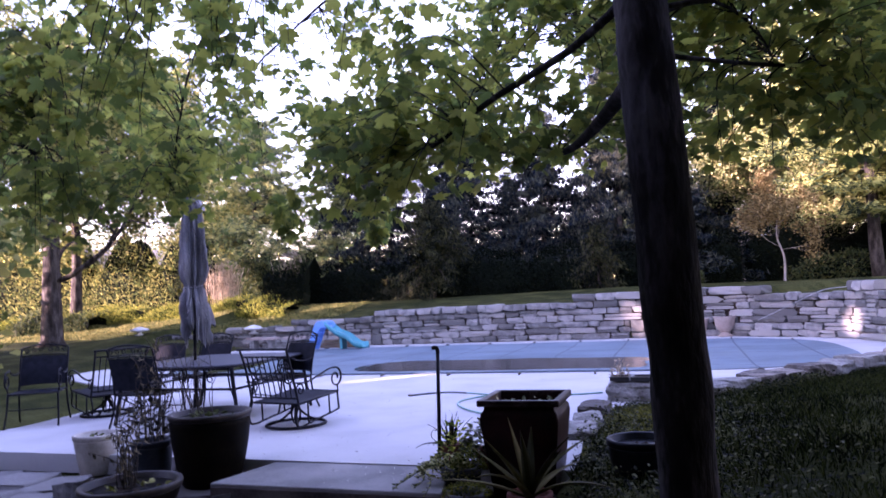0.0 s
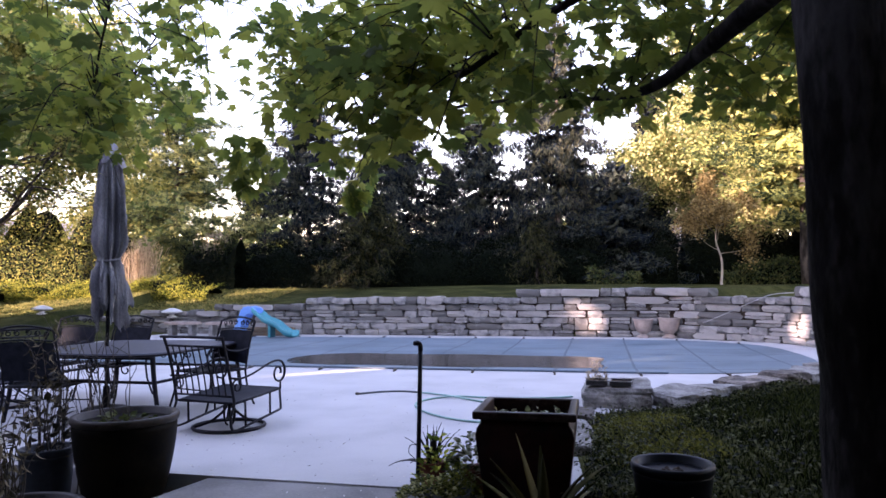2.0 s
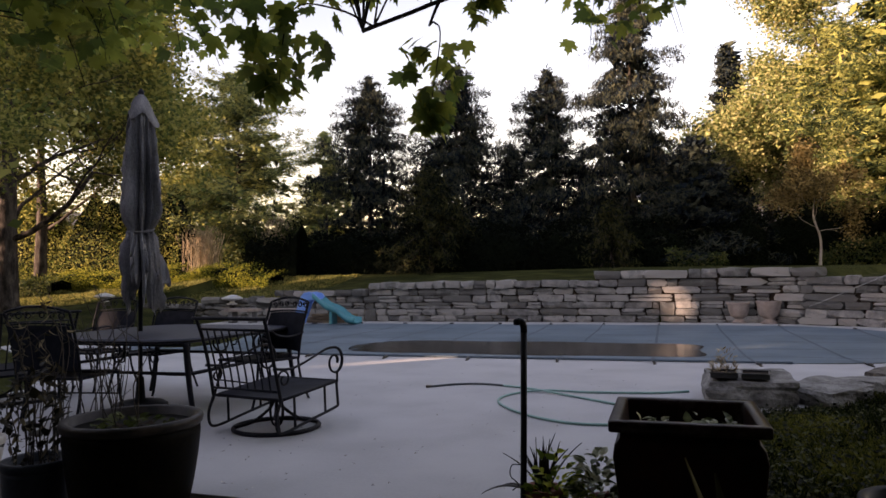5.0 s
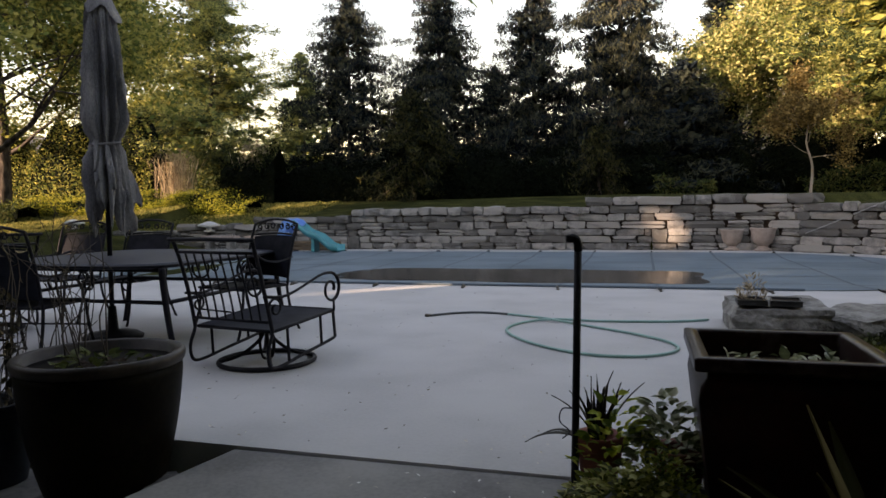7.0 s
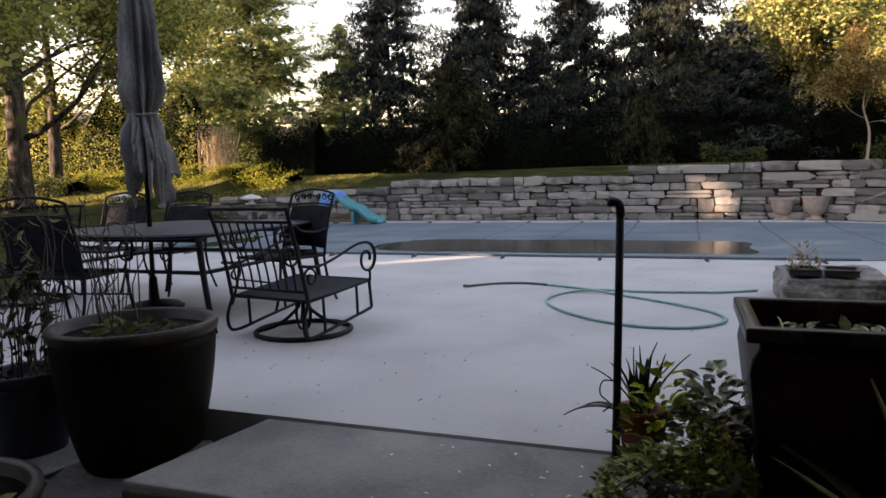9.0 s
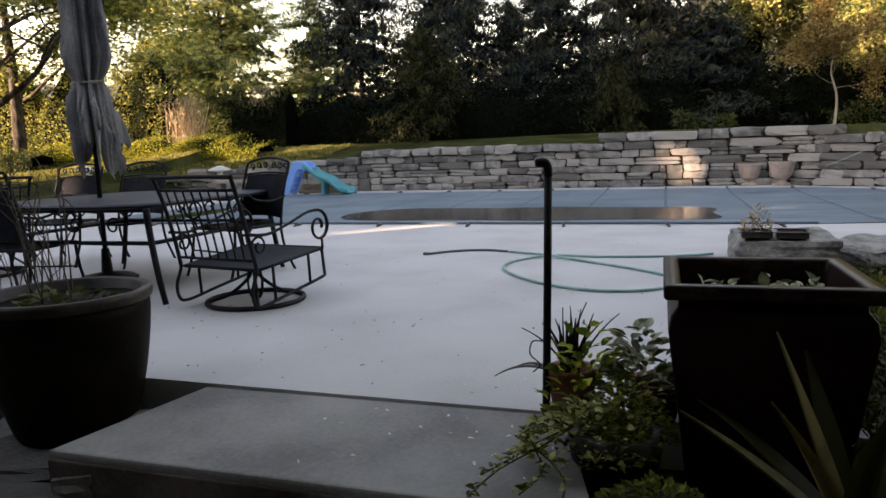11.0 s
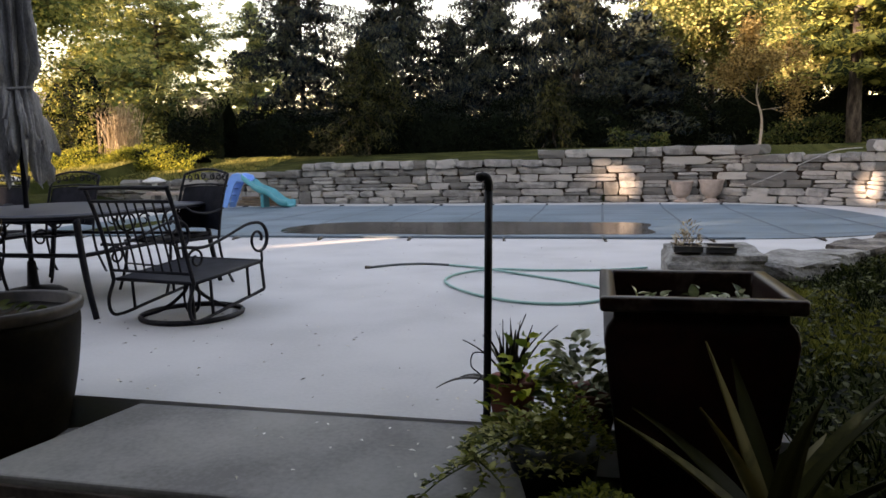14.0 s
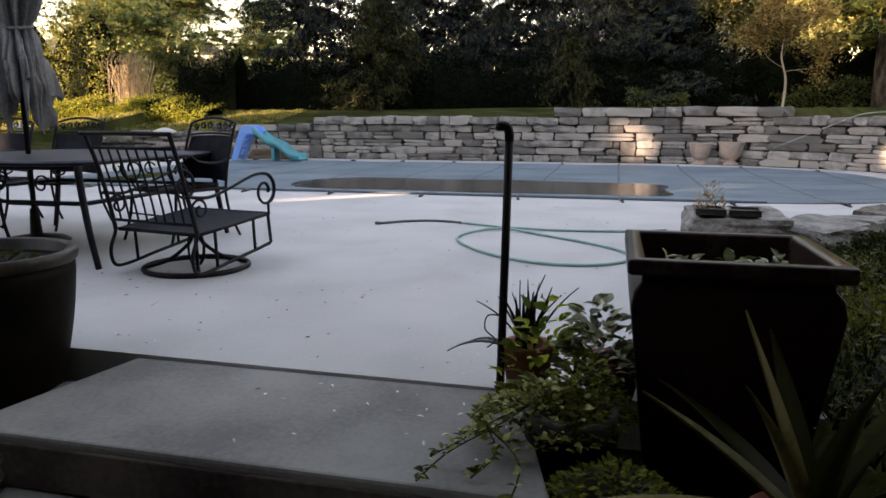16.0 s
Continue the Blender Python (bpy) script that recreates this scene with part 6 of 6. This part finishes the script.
def hedge(name, x0, x1, y0, y1, deep, tall, mat, label, seed, leaf=0.14, dense=950, rag=0.35):
    """A clipped-out evergreen mass with an uneven top."""
    r = np.random.default_rng(seed)
    n = int(abs(x1 - x0) * dense)
    t = r.uniform(0, 1, n)
    x, y = x0 + (x1 - x0) * t, y0 + (y1 - y0) * t
    top = tall * (1 + rag * (np.sin(x * 1.7 + seed) * 0.5 + np.sin(x * 3.9) * 0.3 + r.normal(0, 0.10, n)))
    face = r.uniform(0, 1, n)
    z = np.where(face < 0.7, r.uniform(0.02, 1.0, n) * top, top * r.uniform(0.88, 1.04, n))
    yy = y + np.where(face < 0.7, -deep / 2 * np.sqrt(np.clip(1 - (z / top) ** 4, 0, 1)) + r.normal(0, 0.10, n), r.uniform(-0.5, 0.5, n) * deep)
    V, F = leaf_cloud(np.stack([x, yy, z + height(x, yy) - 0.04], 1), leaf, 0.05, 1, 0.8, 0.2, 0.4, seed)
    V2, F2 = [], []
    m = int(abs(x1 - x0) * 2) + 1
    for k in range(m + 1):
        q = k / m
        px, py = x0 + (x1 - x0) * q, y0 + (y1 - y0) * q
        g = float(height(px, py)) - 0.05
        tp = tall * (1 + rag * (math.sin(px * 1.7 + seed) * 0.5 + math.sin(px * 3.9) * 0.3)) * 0.86
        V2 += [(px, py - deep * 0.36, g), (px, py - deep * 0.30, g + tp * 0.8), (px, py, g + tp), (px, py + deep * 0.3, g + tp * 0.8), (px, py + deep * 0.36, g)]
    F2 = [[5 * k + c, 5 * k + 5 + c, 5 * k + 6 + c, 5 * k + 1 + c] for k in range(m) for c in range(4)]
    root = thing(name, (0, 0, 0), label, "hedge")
    # near-black inner sheet: painted shade in the gaps between the leaves
    part("heart", as_mesh((V2, F2)), YEW_AND_SHADE, root)
    ob = part("sprays", mesh_of("sprays", V, F, False), mat, root)
    ob["kind"] = "stuff"


hedge("yew_hedge", -13.9, 0.43, 33.24, 32.91, 2.65, 1.93, YEW_AND_SHADE, "dark clipped evergreen hedge below the spruces", 71)
hedge("yew_hedge", 1.98, 7.28, 32.91, 32.47, 2.65, 1.88, YEW_AND_SHADE, "dark evergreen hedge beside the low spruce", 72)
hedge("yew_hedge", 8.2, 26.0, 35.12, 30.7, 2.65, 2.5, YEW_AND_SHADE, "dark evergreen hedge behind the pine trunks", 73)
hedge("shrub_bank", -17.69, -13.05, 33.46, 32.47, 1.99, 1.9, SHRUB, "mixed green shrubs at the lawn end", 74, 0.18, 2200, 0.6)
hedge("shrub_bank", -37.58, -19.68, 32.91, 34.01, 2.65, 4.4, LOCUST_LEAF, "green shrubs along the lawn", 75, 0.15, 1400, 0.5)
hedge("shrub_bank", -29.85, -12.61, 28.05, 28.93, 1.99, 0.55, GOLD_SHRUB, "sunlit yellow-green perennials along the lawn", 76, 0.08, 1500, 0.7)
hedge("shrub_bank", -15.04, -12.61, 31.36, 31.58, 1.99, 2.1, YEW_AND_SHADE, "dark rounded evergreens at the hedge end", 79, 0.14, 900, 0.5)
hedge("shrub_bank", -24.88, -21.23, 26.28, 26.72, 1.77, 0.83, SHRUB, "dark green mounded shrub on the lawn", 80, 0.12, 800, 0.5)
hedge("shrub_bank", 8.83, 14.35, 31.36, 30.92, 1.55, 0.88, SHRUB, "low green shrubs under the pines", 77, 0.16, 500, 0.6)
hedge("shrub_bank", 3.3, 5.51, 30.59, 30.59, 1.1, 0.55, SHRUB, "spreading juniper by the lawn", 78, 0.16, 500, 0.4)


def plume_grass(at, h, n, seed):
    r = np.random.default_rng(seed)
    root = thing("plume_grass", (at[0], at[1], float(height(*at)) - 0.03), "tan ornamental grass clump with feathery plumes", "ornamental grass")
    V, F = [], []
    for k in range(n):
        a = r.uniform(0, 6.28)
        lean, l = abs(r.normal(0.12, 0.17)), h * r.uniform(0.3, 1.0)
        c, s = math.cos(a), math.sin(a)
        x, y = r.normal(0, 0.34), r.normal(0, 0.30)
        w = 0.006
        b = len(V)
        for t in (0, 0.5, 1.0):
            o = lean * l * t ** 1.6
            q = w * (1.0 if t < 0.9 else 2.6)
            V += [(x + c * o - s * q, y + s * o + c * q, l * t), (x + c * o + s * q, y + s * o - c * q, l * t)]
        F += [[b, b + 1, b + 3, b + 2], [b + 2, b + 3, b + 5, b + 4]]
    ob = part("blades", mesh_of("blades", V, F), STRAW, root)
    ob["kind"] = "stuff"
    cl = leaf_cloud([(r.normal(0, 0.36), r.normal(0, 0.36), h * r.uniform(0.62, 1.06)) for _ in range(150)], 0.15, (0.05, 0.05, 0.12), 6, 1.0, -0.6, 0.22, seed)
    ob = part("plumes", mesh_of("plumes", *cl, False), STRAW, root)
    ob["kind"] = "stuff"


plume_grass((-16.7, 30.04), 2.15, 330, 81)
plume_grass((-14.1, 32.13), 2.5, 60, 82)

def far_house(at, turn, w, d, eaves, ridge, label):
    """A gabled house glimpsed between the trees."""
    root = thing("house", (at[0], at[1], float(height(*at)) - 0.1), label, "house", "houses beyond the garden", turn)
    part("wall", mesh_of("wall", [(x, y, z) for z in (0, eaves) for x, y in ((-w, -d), (w, -d), (w, d), (-w, d))] + [(-w, 0, ridge), (w, 0, ridge)],
                         [[0, 1, 5, 4], [1, 2, 6, 9, 5], [2, 3, 7, 6], [3, 0, 4, 8, 7]], False), STUCCO, root)
    over, t = 0.45, 0.22
    for s in (-1, 1):
        slope = (ridge - eaves) / d
        edge = [(0.0, ridge), (s * (d + over), eaves - slope * over)]
        V = [(x, y, z + k) for k in (0.02, t) for x in (-w - over, w + over) for y, z in edge]
        part("roof", mesh_of("roof", V, [[0, 1, 3, 2], [4, 6, 7, 5], [0, 4, 5, 1], [2, 3, 7, 6], [1, 5, 7, 3], [0, 2, 6, 4]], False), SHINGLE, root)
    for z in (1.7, 4.2):
        if z + 0.8 < eaves:
            for k in range(4):
                x = w * (-0.72 + 0.48 * k)
                frame_part = part("window", slab((1.2, 0.10, 1.5), (x, -d - 0.02, z), 0.02), WHITE_STONE, root)
                part("pane", slab((1.0, 0.06, 1.3), (x, -d - 0.06, z), 0.01), DARK_GLASS, frame_part)


far_house((11.5, 58.0), -8, 7.0, 4.5, 5.6, 8.6, "peach stucco house behind the autumn trees")
far_house((-36.0, 48.0), 35, 5.0, 4.0, 2.9, 5.2, "low house with a pale grey gable roof beyond the lawn")

# far woods close the horizon
r = np.random.default_rng(90)
pts = []
for k in range(2600):
    a = r.uniform(-2.6, 2.6)
    d = r.uniform(62, 78)
    pts.append((d * math.sin(a), d * math.cos(a), r.uniform(0.2, 1.0) ** 0.8 * (5.0 + 1.6 * math.sin(a * 13) + 1.2 * math.sin(a * 31))))
wood = part("distant_woods", mesh_of("distant_woods", *leaf_cloud(pts, 1.3, 0.9, 9, 0.7, 0.1, 0.7, 91), False), SHRUB)
tagged(wood, "line of distant green woods", "woods", kind="stuff")

# ---- grass and ground cover on the bank beside the terrace ----
def blades(name, n, x0, x1, y0, y1, tall, keep, mat, label, seed, wide=1.0):
    r = np.random.default_rng(seed)
    x, y = r.uniform(x0, x1, n), r.uniform(y0, y1, n)
    ok = keep(x, y)
    x, y = x[ok], y[ok]
    z = height(x, y) - 0.005
    a, l = r.uniform(0, 6.28, len(x)), tall * r.uniform(0.45, 1.25, len(x))
    l *= 0.75 + 0.35 * np.sin(x * 3.1 + 1.3 * np.sin(y * 2.3)) * np.sin(y * 2.7 + seed) + 0.2 * np.sin(x * 9.7) * np.sin(y * 8.3)
    w, lean = wide * (0.0035 + 0.003 * r.uniform(0, 1, len(x))), r.normal(0, 0.35, (2, len(x))) * l
    c, s = np.cos(a) * w, np.sin(a) * w
    A = np.stack([x - c, y - s, z], 1)
    B = np.stack([x + c, y + s, z], 1)
    C = np.stack([x + lean[0] * 0.4 + c * 0.7, y + lean[1] * 0.4 + s * 0.7, z + l * 0.6], 1)
    D = np.stack([x + lean[0], y + lean[1], z + l], 1)
    V = np.stack([A, B, C, D], 1).reshape(-1, 3)
    ob = part(name, mesh_of(name, V, np.arange(len(V)).reshape(-1, 4), False), mat)
    tagged(ob, label, "grass", kind="stuff")


def on_bank(x, y):
    d, _, _ = side(x, y, KX, KN)
    w, _, _ = side(x, y, WX, WN)
    return (d > 0.08) & (w < -0.1)


blades("bank_grass", 100000, 1.2, 8.0, 4.2, 13.0, 0.085, on_bank, SHADED_BLADES, "unmown green grass on the bank, shade put in its colour", 95)
blades("bank_grass", 30000, 1.3, 7.5, -1.0, 4.2, 0.08, on_bank, SHADED_BLADES, "grass below the maple, its shade put in the dark colour", 96)
blades("bank_grass", 13000, 1.15, 2.4, 5.7, 8.0, 0.07, on_bank, LOW_GRASS, "yellow-green grass behind the planter", 98)
blades("lawn_grass", 60000, -26, -9.5, 22.9, 31.0, 0.11, lambda x, y: side(x, y, WX, WN)[0] > 0.5, SUNNY_GRASS, "yellow-green lawn beyond the low wall, sunlight put in its colour", 99, 3.0)
r = np.random.default_rng(97)
rows = []
for k in range(9000):
    x, y = r.uniform(0.95, 3.4), r.uniform(3.0, 7.9)
    if side(np.array([x]), np.array([y]), KX, KN)[0][0] < -0.12 or r.uniform() < (x - 1.2) / 2.2 or (x < 1.22 and 4.55 < y < 5.4):
        continue
    if (x - 1.74) ** 2 + (y - 4.68) ** 2 < 0.08:
        continue
    z = float(height(x, y)) + r.uniform(0.02, 0.14)
    s = r.uniform(0.02, 0.048)
    rows.append(Matrix.LocRotScale((x, y, z), Euler((r.normal(0.3, 0.4), r.normal(0, 0.4), r.uniform(0, 6.28))), (s, s, s)))
ob = part("ground_cover", foliage(rows, LEAF), GROUND_IVY)
tagged(ob, "variegated ground cover spilling beside the planter", "ground cover", kind="stuff")
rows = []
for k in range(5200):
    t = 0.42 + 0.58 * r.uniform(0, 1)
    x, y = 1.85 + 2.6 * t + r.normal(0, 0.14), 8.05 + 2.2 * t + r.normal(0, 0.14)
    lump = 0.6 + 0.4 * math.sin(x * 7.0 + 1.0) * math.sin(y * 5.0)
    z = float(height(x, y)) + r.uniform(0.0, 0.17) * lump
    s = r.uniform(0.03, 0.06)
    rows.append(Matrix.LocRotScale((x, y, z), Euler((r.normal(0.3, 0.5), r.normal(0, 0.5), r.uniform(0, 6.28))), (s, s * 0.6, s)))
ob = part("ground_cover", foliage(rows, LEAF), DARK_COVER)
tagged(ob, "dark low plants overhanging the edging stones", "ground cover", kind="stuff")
rows = []
for k in range(260):
    x, y = r.uniform(-3.2, 1.0), 5.2 + 6.3 * r.uniform(0, 1) ** 1.6
    s = r.uniform(0.014, 0.034)
    rows.append(Matrix.LocRotScale((x, y - 0.11 * x, 0.004), Euler((r.normal(0.0, 0.15), r.normal(0, 0.15), r.uniform(0, 6.28))), (s, s, s)))
tagged(part("leaf_litter", foliage(rows, leaf_mesh(1, 0.5, 0.2, 0.1)), PETALS), "scattered dry leaf scraps and seeds on the concrete", "leaf litter", kind="stuff")
rows = []
for k in range(40):
    s = r.uniform(0.018, 0.032)
    u, v = r.uniform(-1.6, 0.0), r.uniform(4.35, 5.0)
    rows.append(Matrix.LocRotScale(loc(u, v, -0.007), Euler((r.normal(0.0, 0.15), r.normal(0, 0.15), r.uniform(0, 6.28))), (s, s, s)))
tagged(part("leaf_litter", foliage(rows, leaf_mesh(1, 0.4, 0.2, 0.1)), PALE_SCRAPS), "pale winged seeds scattered on the step", "leaf litter", kind="stuff")

# ---- the maple that overhangs the walkway ----
def maple_leaf():
    """A five-lobed leaf of size 1, stalk at the origin, tip at +y."""
    pts = [(0.0, 0.0), (0.16, -0.06), (0.36, 0.02), (0.30, 0.14), (0.52, 0.26), (0.42, 0.34), (0.50, 0.56), (0.30, 0.50), (0.20, 0.46), (0.22, 0.74), (0.10, 0.72), (0.0, 1.0)]
    ring = pts + [(-x, y) for x, y in pts[-2:0:-1]]
    V = [(0.0, 0.36, 0.03)] + [(x, y, -0.10 * abs(x) - 0.12 * max(0, y - 0.3) ** 2) for x, y in ring]
    n = len(ring)
    return np.array(V), [[0, 1 + k, 1 + (k + 1) % n] for k in range(n)]


def lowest(x, y):
    """The underside of the maple's leafage: it lifts away from the trunk."""
    z = 1.275 + 0.36 * ((x - 0.32) * -0.186 + (y - 1.62) * 0.98)
    if x > 0.7:
        return max(2.06, 2.12 + 0.27 * (y - 3.0))
    return z + 0.28 if -0.85 < x and y < 5.2 else z


def open_sky(x, y, z):
    """The gap between the two leafy boughs."""
    mid = -0.48 - 0.45 * (y - 3.0)
    high = z > 2.72 + 0.34 * (y - 3.0)
    return mid - 0.20 < x < mid + (0.75 if high else 0.17)


def maple():
    root = thing("maple_tree", (1.93, 2.62, float(height(1.93, 2.62)) - 0.03), "maple with dark furrowed bark and low leafy boughs", "maple tree")
    base = root.matrix_basis.translation
    rel = lambda p: Vector(p) - base
    r = np.random.default_rng(55)
    stem = curve([rel(p) for p in ((1.865, 2.29, 0.0), (1.86, 2.285, 0.8), (1.845, 2.28, 1.6), (1.81, 2.27, 2.5), (1.78, 2.25, 3.3), (1.7, 2.2, 4.6), (1.64, 2.2, 6.2))], 8)
    n = len(stem)
    part("trunk", as_mesh(rough_tube(stem, [0.131 * (1.15 - 0.15 * min(1, k / 3)) * (1 - 0.5 * max(0, k / n - 0.45)) for k in range(n)], 32, 3, 0.06)), BARK_MAPLE, root)
    limbs = [((1.79, 2.30, 2.50), (1.71, 2.6, 2.46), (1.56, 3.0, 2.39), (1.40, 3.2, 2.315), (1.22, 3.5, 2.36), (0.9, 3.8, 2.46), (0.2, 4.2, 2.5), (-0.6, 4.5, 2.42)),
             ((1.78, 2.28, 2.85), (1.45, 2.7, 2.75), (0.95, 3.0, 2.6), (0.55, 3.3, 2.45), (0.2, 3.6, 2.44), (-0.06, 4.0, 2.44), (-0.26, 4.4, 2.38)),
             ((1.82, 2.3, 2.55), (2.4, 2.9, 2.62), (3.1, 3.4, 2.66), (3.9, 4.0, 2.6)),
             ((1.78, 2.28, 3.1), (1.5, 3.3, 3.35), (1.1, 4.4, 3.45), (0.5, 5.4, 3.4)),
             ((1.76, 2.26, 3.3), (0.2, 2.7, 3.75), (-1.1, 3.4, 3.5), (-1.7, 3.9, 2.95), (-1.9, 4.1, 2.4)),
             ((1.82, 2.28, 2.75), (2.7, 2.5, 2.85), (3.7, 2.8, 2.8), (4.5, 3.2, 2.7)),
             ((1.76, 2.25, 3.4), (2.6, 3.2, 3.6), (3.3, 4.4, 3.6)),
             ((1.74, 2.25, 3.5), (0.4, 3.4, 3.9), (-1.4, 4.6, 3.6), (-2.5, 5.2, 2.9)),
             ((1.74, 2.25, 3.4), (-0.4, 2.5, 3.8), (-2.0, 3.0, 3.4), (-2.7, 3.5, 2.75)),
             ((1.80, 2.28, 2.7), (2.2, 2.8, 2.95), (2.6, 3.6, 3.0), (2.9, 4.4, 2.9))]
    spine = []
    owner = []
    for k, pts in enumerate(limbs):
        L = curve([rel(p) for p in pts], 8)
        m = len(L)
        fat = 0.055 if k == 0 else 0.022 if k == 1 else 0.011
        limb = part("limb", as_mesh(rough_tube(L, [fat * max(0.12, 1 - (1.5 if k == 0 else 0.9) * q / m) + 0.003 for q in range(m)], 9, k, 0.06)), BARK_MAPLE, root)
        for q in range(m // 6 if k > 1 else m // 4, m):
            spine.append(L[q] + base)
            owner.append(limb)
    S = np.array([tuple(p) for p in spine])
    leaves, spray, shoots = [], {}, 0
    quota = {-1: 115, 0: 135, 1: 190, -2: 70, 2: 95, 3: 100}
    while any(quota.values()):
        x, y = r.uniform(-3.7, 4.2), r.uniform(2.2, 5.9)
        zone = -1 if x < -0.85 else 1 if x > 1.7 else 0
        upper = not quota[zone]
        if upper:
            zone = {-1: -2, 0: 2, 1: 3}[zone]
        if not quota[zone]:
            continue
        if x > 0.9 and y < 2.7:
            continue
        z0 = lowest(x, y)
        z = z0 + 0.10 + (0.75 if zone == 0 else 1.25) * r.uniform(0, 1) ** 1.4
        if upper:
            z = z0 + 0.85 + 1.0 * r.uniform(0, 1)
        clump = noise.noise(Vector((x * 1.35, y * 1.35, z * 1.9 + 4)))
        if clump < (-0.15 if zone == 1 else 0.08) + (0.1 if y > 5.0 else 0) or (open_sky(x, y, z) and r.uniform() < 0.8):
            continue
        p = np.array((x, y, z))
        d2 = ((S - p) ** 2).sum(1)
        i = int(d2.argmin())
        if d2[i] > (1.1 if upper else 0.85) ** 2:
            continue
        shoots += 1
        quota[zone] -= 1
        a, b = Vector(S[i]), Vector(p)
        mid = (a + b) / 2 + Vector((0, 0, 0.06 + 0.08 * (b - a).length)) + Vector(r.normal(0, 0.04, 3))
        T = [q for q in curve([a, mid, b], 4)]
        way = (b - mid).normalized()
        T += [b + way * 0.12 + Vector((0, 0, -0.03)), b + way * 0.22 + Vector((0, 0, -0.09))]
        spray.setdefault(owner[i], []).append(tube([q - base for q in T], list(np.linspace(0.0055, 0.0016, len(T))), 4))
        for q in T[4:]:
            for _ in range(2 if (q - b).length > 0.3 else 3):
                s = r.uniform(0.06, 0.125)
                o = Vector((r.normal(0, 0.075), r.normal(0, 0.075), r.normal(-0.02, 0.06)))
                at = q + o
                if at.z < lowest(at.x, at.y) - 0.05 or (open_sky(*at) and r.uniform() < 0.45):
                    continue
                leaves.append((at.y - abs(at.x) * 0.2 + at.z, Matrix.LocRotScale(at - base, Euler((r.normal(-0.55, 0.4), r.normal(0, 0.4), r.uniform(0, 6.28))), (s, s, s))))
    # the hanging ends of the low boughs
    r2 = np.random.default_rng(8)
    for foot, wide, tall, n in (((-0.34, 4.63, 1.86), 0.22, 0.44, 66), ((-0.80, 4.02, 1.93), 0.30, 0.32, 66), ((-0.02, 4.36, 2.30), 0.24, 0.26, 36)):
        top = Vector(foot) + Vector((0.10, -0.10, tall + 0.05))
        i = int(((S - np.array(top)) ** 2).sum(1).argmin())
        T = curve([Vector(S[i]), (Vector(S[i]) + top) / 2 + Vector((0, 0, 0.05)), top, Vector(foot) + Vector((0, 0, 0.06))], 5)
        spray.setdefault(owner[i], []).append(tube([q - base for q in T], list(np.linspace(0.006, 0.0016, len(T))), 4))
        for k in range(n):
            up = r2.uniform(0, 1) ** 0.8
            q = wide * (0.18 + 0.82 * up) * math.sqrt(r2.uniform(0, 1))
            a = r2.uniform(0, 6.28)
            size = r2.uniform(0.07, 0.12)
            at = Vector(foot) + Vector((q * math.cos(a) + 0.1 * up, q * math.sin(a) - 0.1 * up, 0.07 + tall * up))
            leaves.append((0, Matrix.LocRotScale(at - base, Euler((r2.normal(-0.95, 0.4), r2.normal(0, 0.35), r2.uniform(0, 6.28))), (size, size, size))))
    for limb, bits in spray.items():
        part("twig_spray", as_mesh(join(*bits)), BARK_MAPLE, limb)["kind"] = "stuff"
    order = sorted(range(len(leaves)), key=lambda i: leaves[i][1].translation.z - lowest(*(leaves[i][1].translation + base)[:2]))
    tmpl = maple_leaf()
    one = mesh_of("leaf", tmpl[0], tmpl[1])
    for i in order[:300]:
        part("leaf", one, MAPLE_LEAF, root, at=leaves[i][1])
    crown = part("crown", foliage([leaves[i][1] for i in order[300:]], tmpl), MAPLE_LEAVES, root)
    crown["kind"] = "stuff"
    # the unseen upper crown, added over walkway and house side to block sky light
    pts = []
    while len(pts) < 420:
        q = Vector((r.uniform(-1, 1), r.uniform(-1, 1), r.uniform(-1, 1)))
        if q.length < 1 and q.length > 0.35:
            w = Vector((1.6 + q.x * 4.0, 0.8 + q.y * 3.0, 6.0 + q.z * 2.0))
            pts.append(tuple(w - base))
    upper = part("upper_crown", mesh_of("upper_crown", *leaf_cloud(pts, 0.15, 0.25, 9, 0.5, 0.1, 0.75, 56), False), MAPLE_LEAVES, root)
    upper["kind"] = "stuff"


maple()
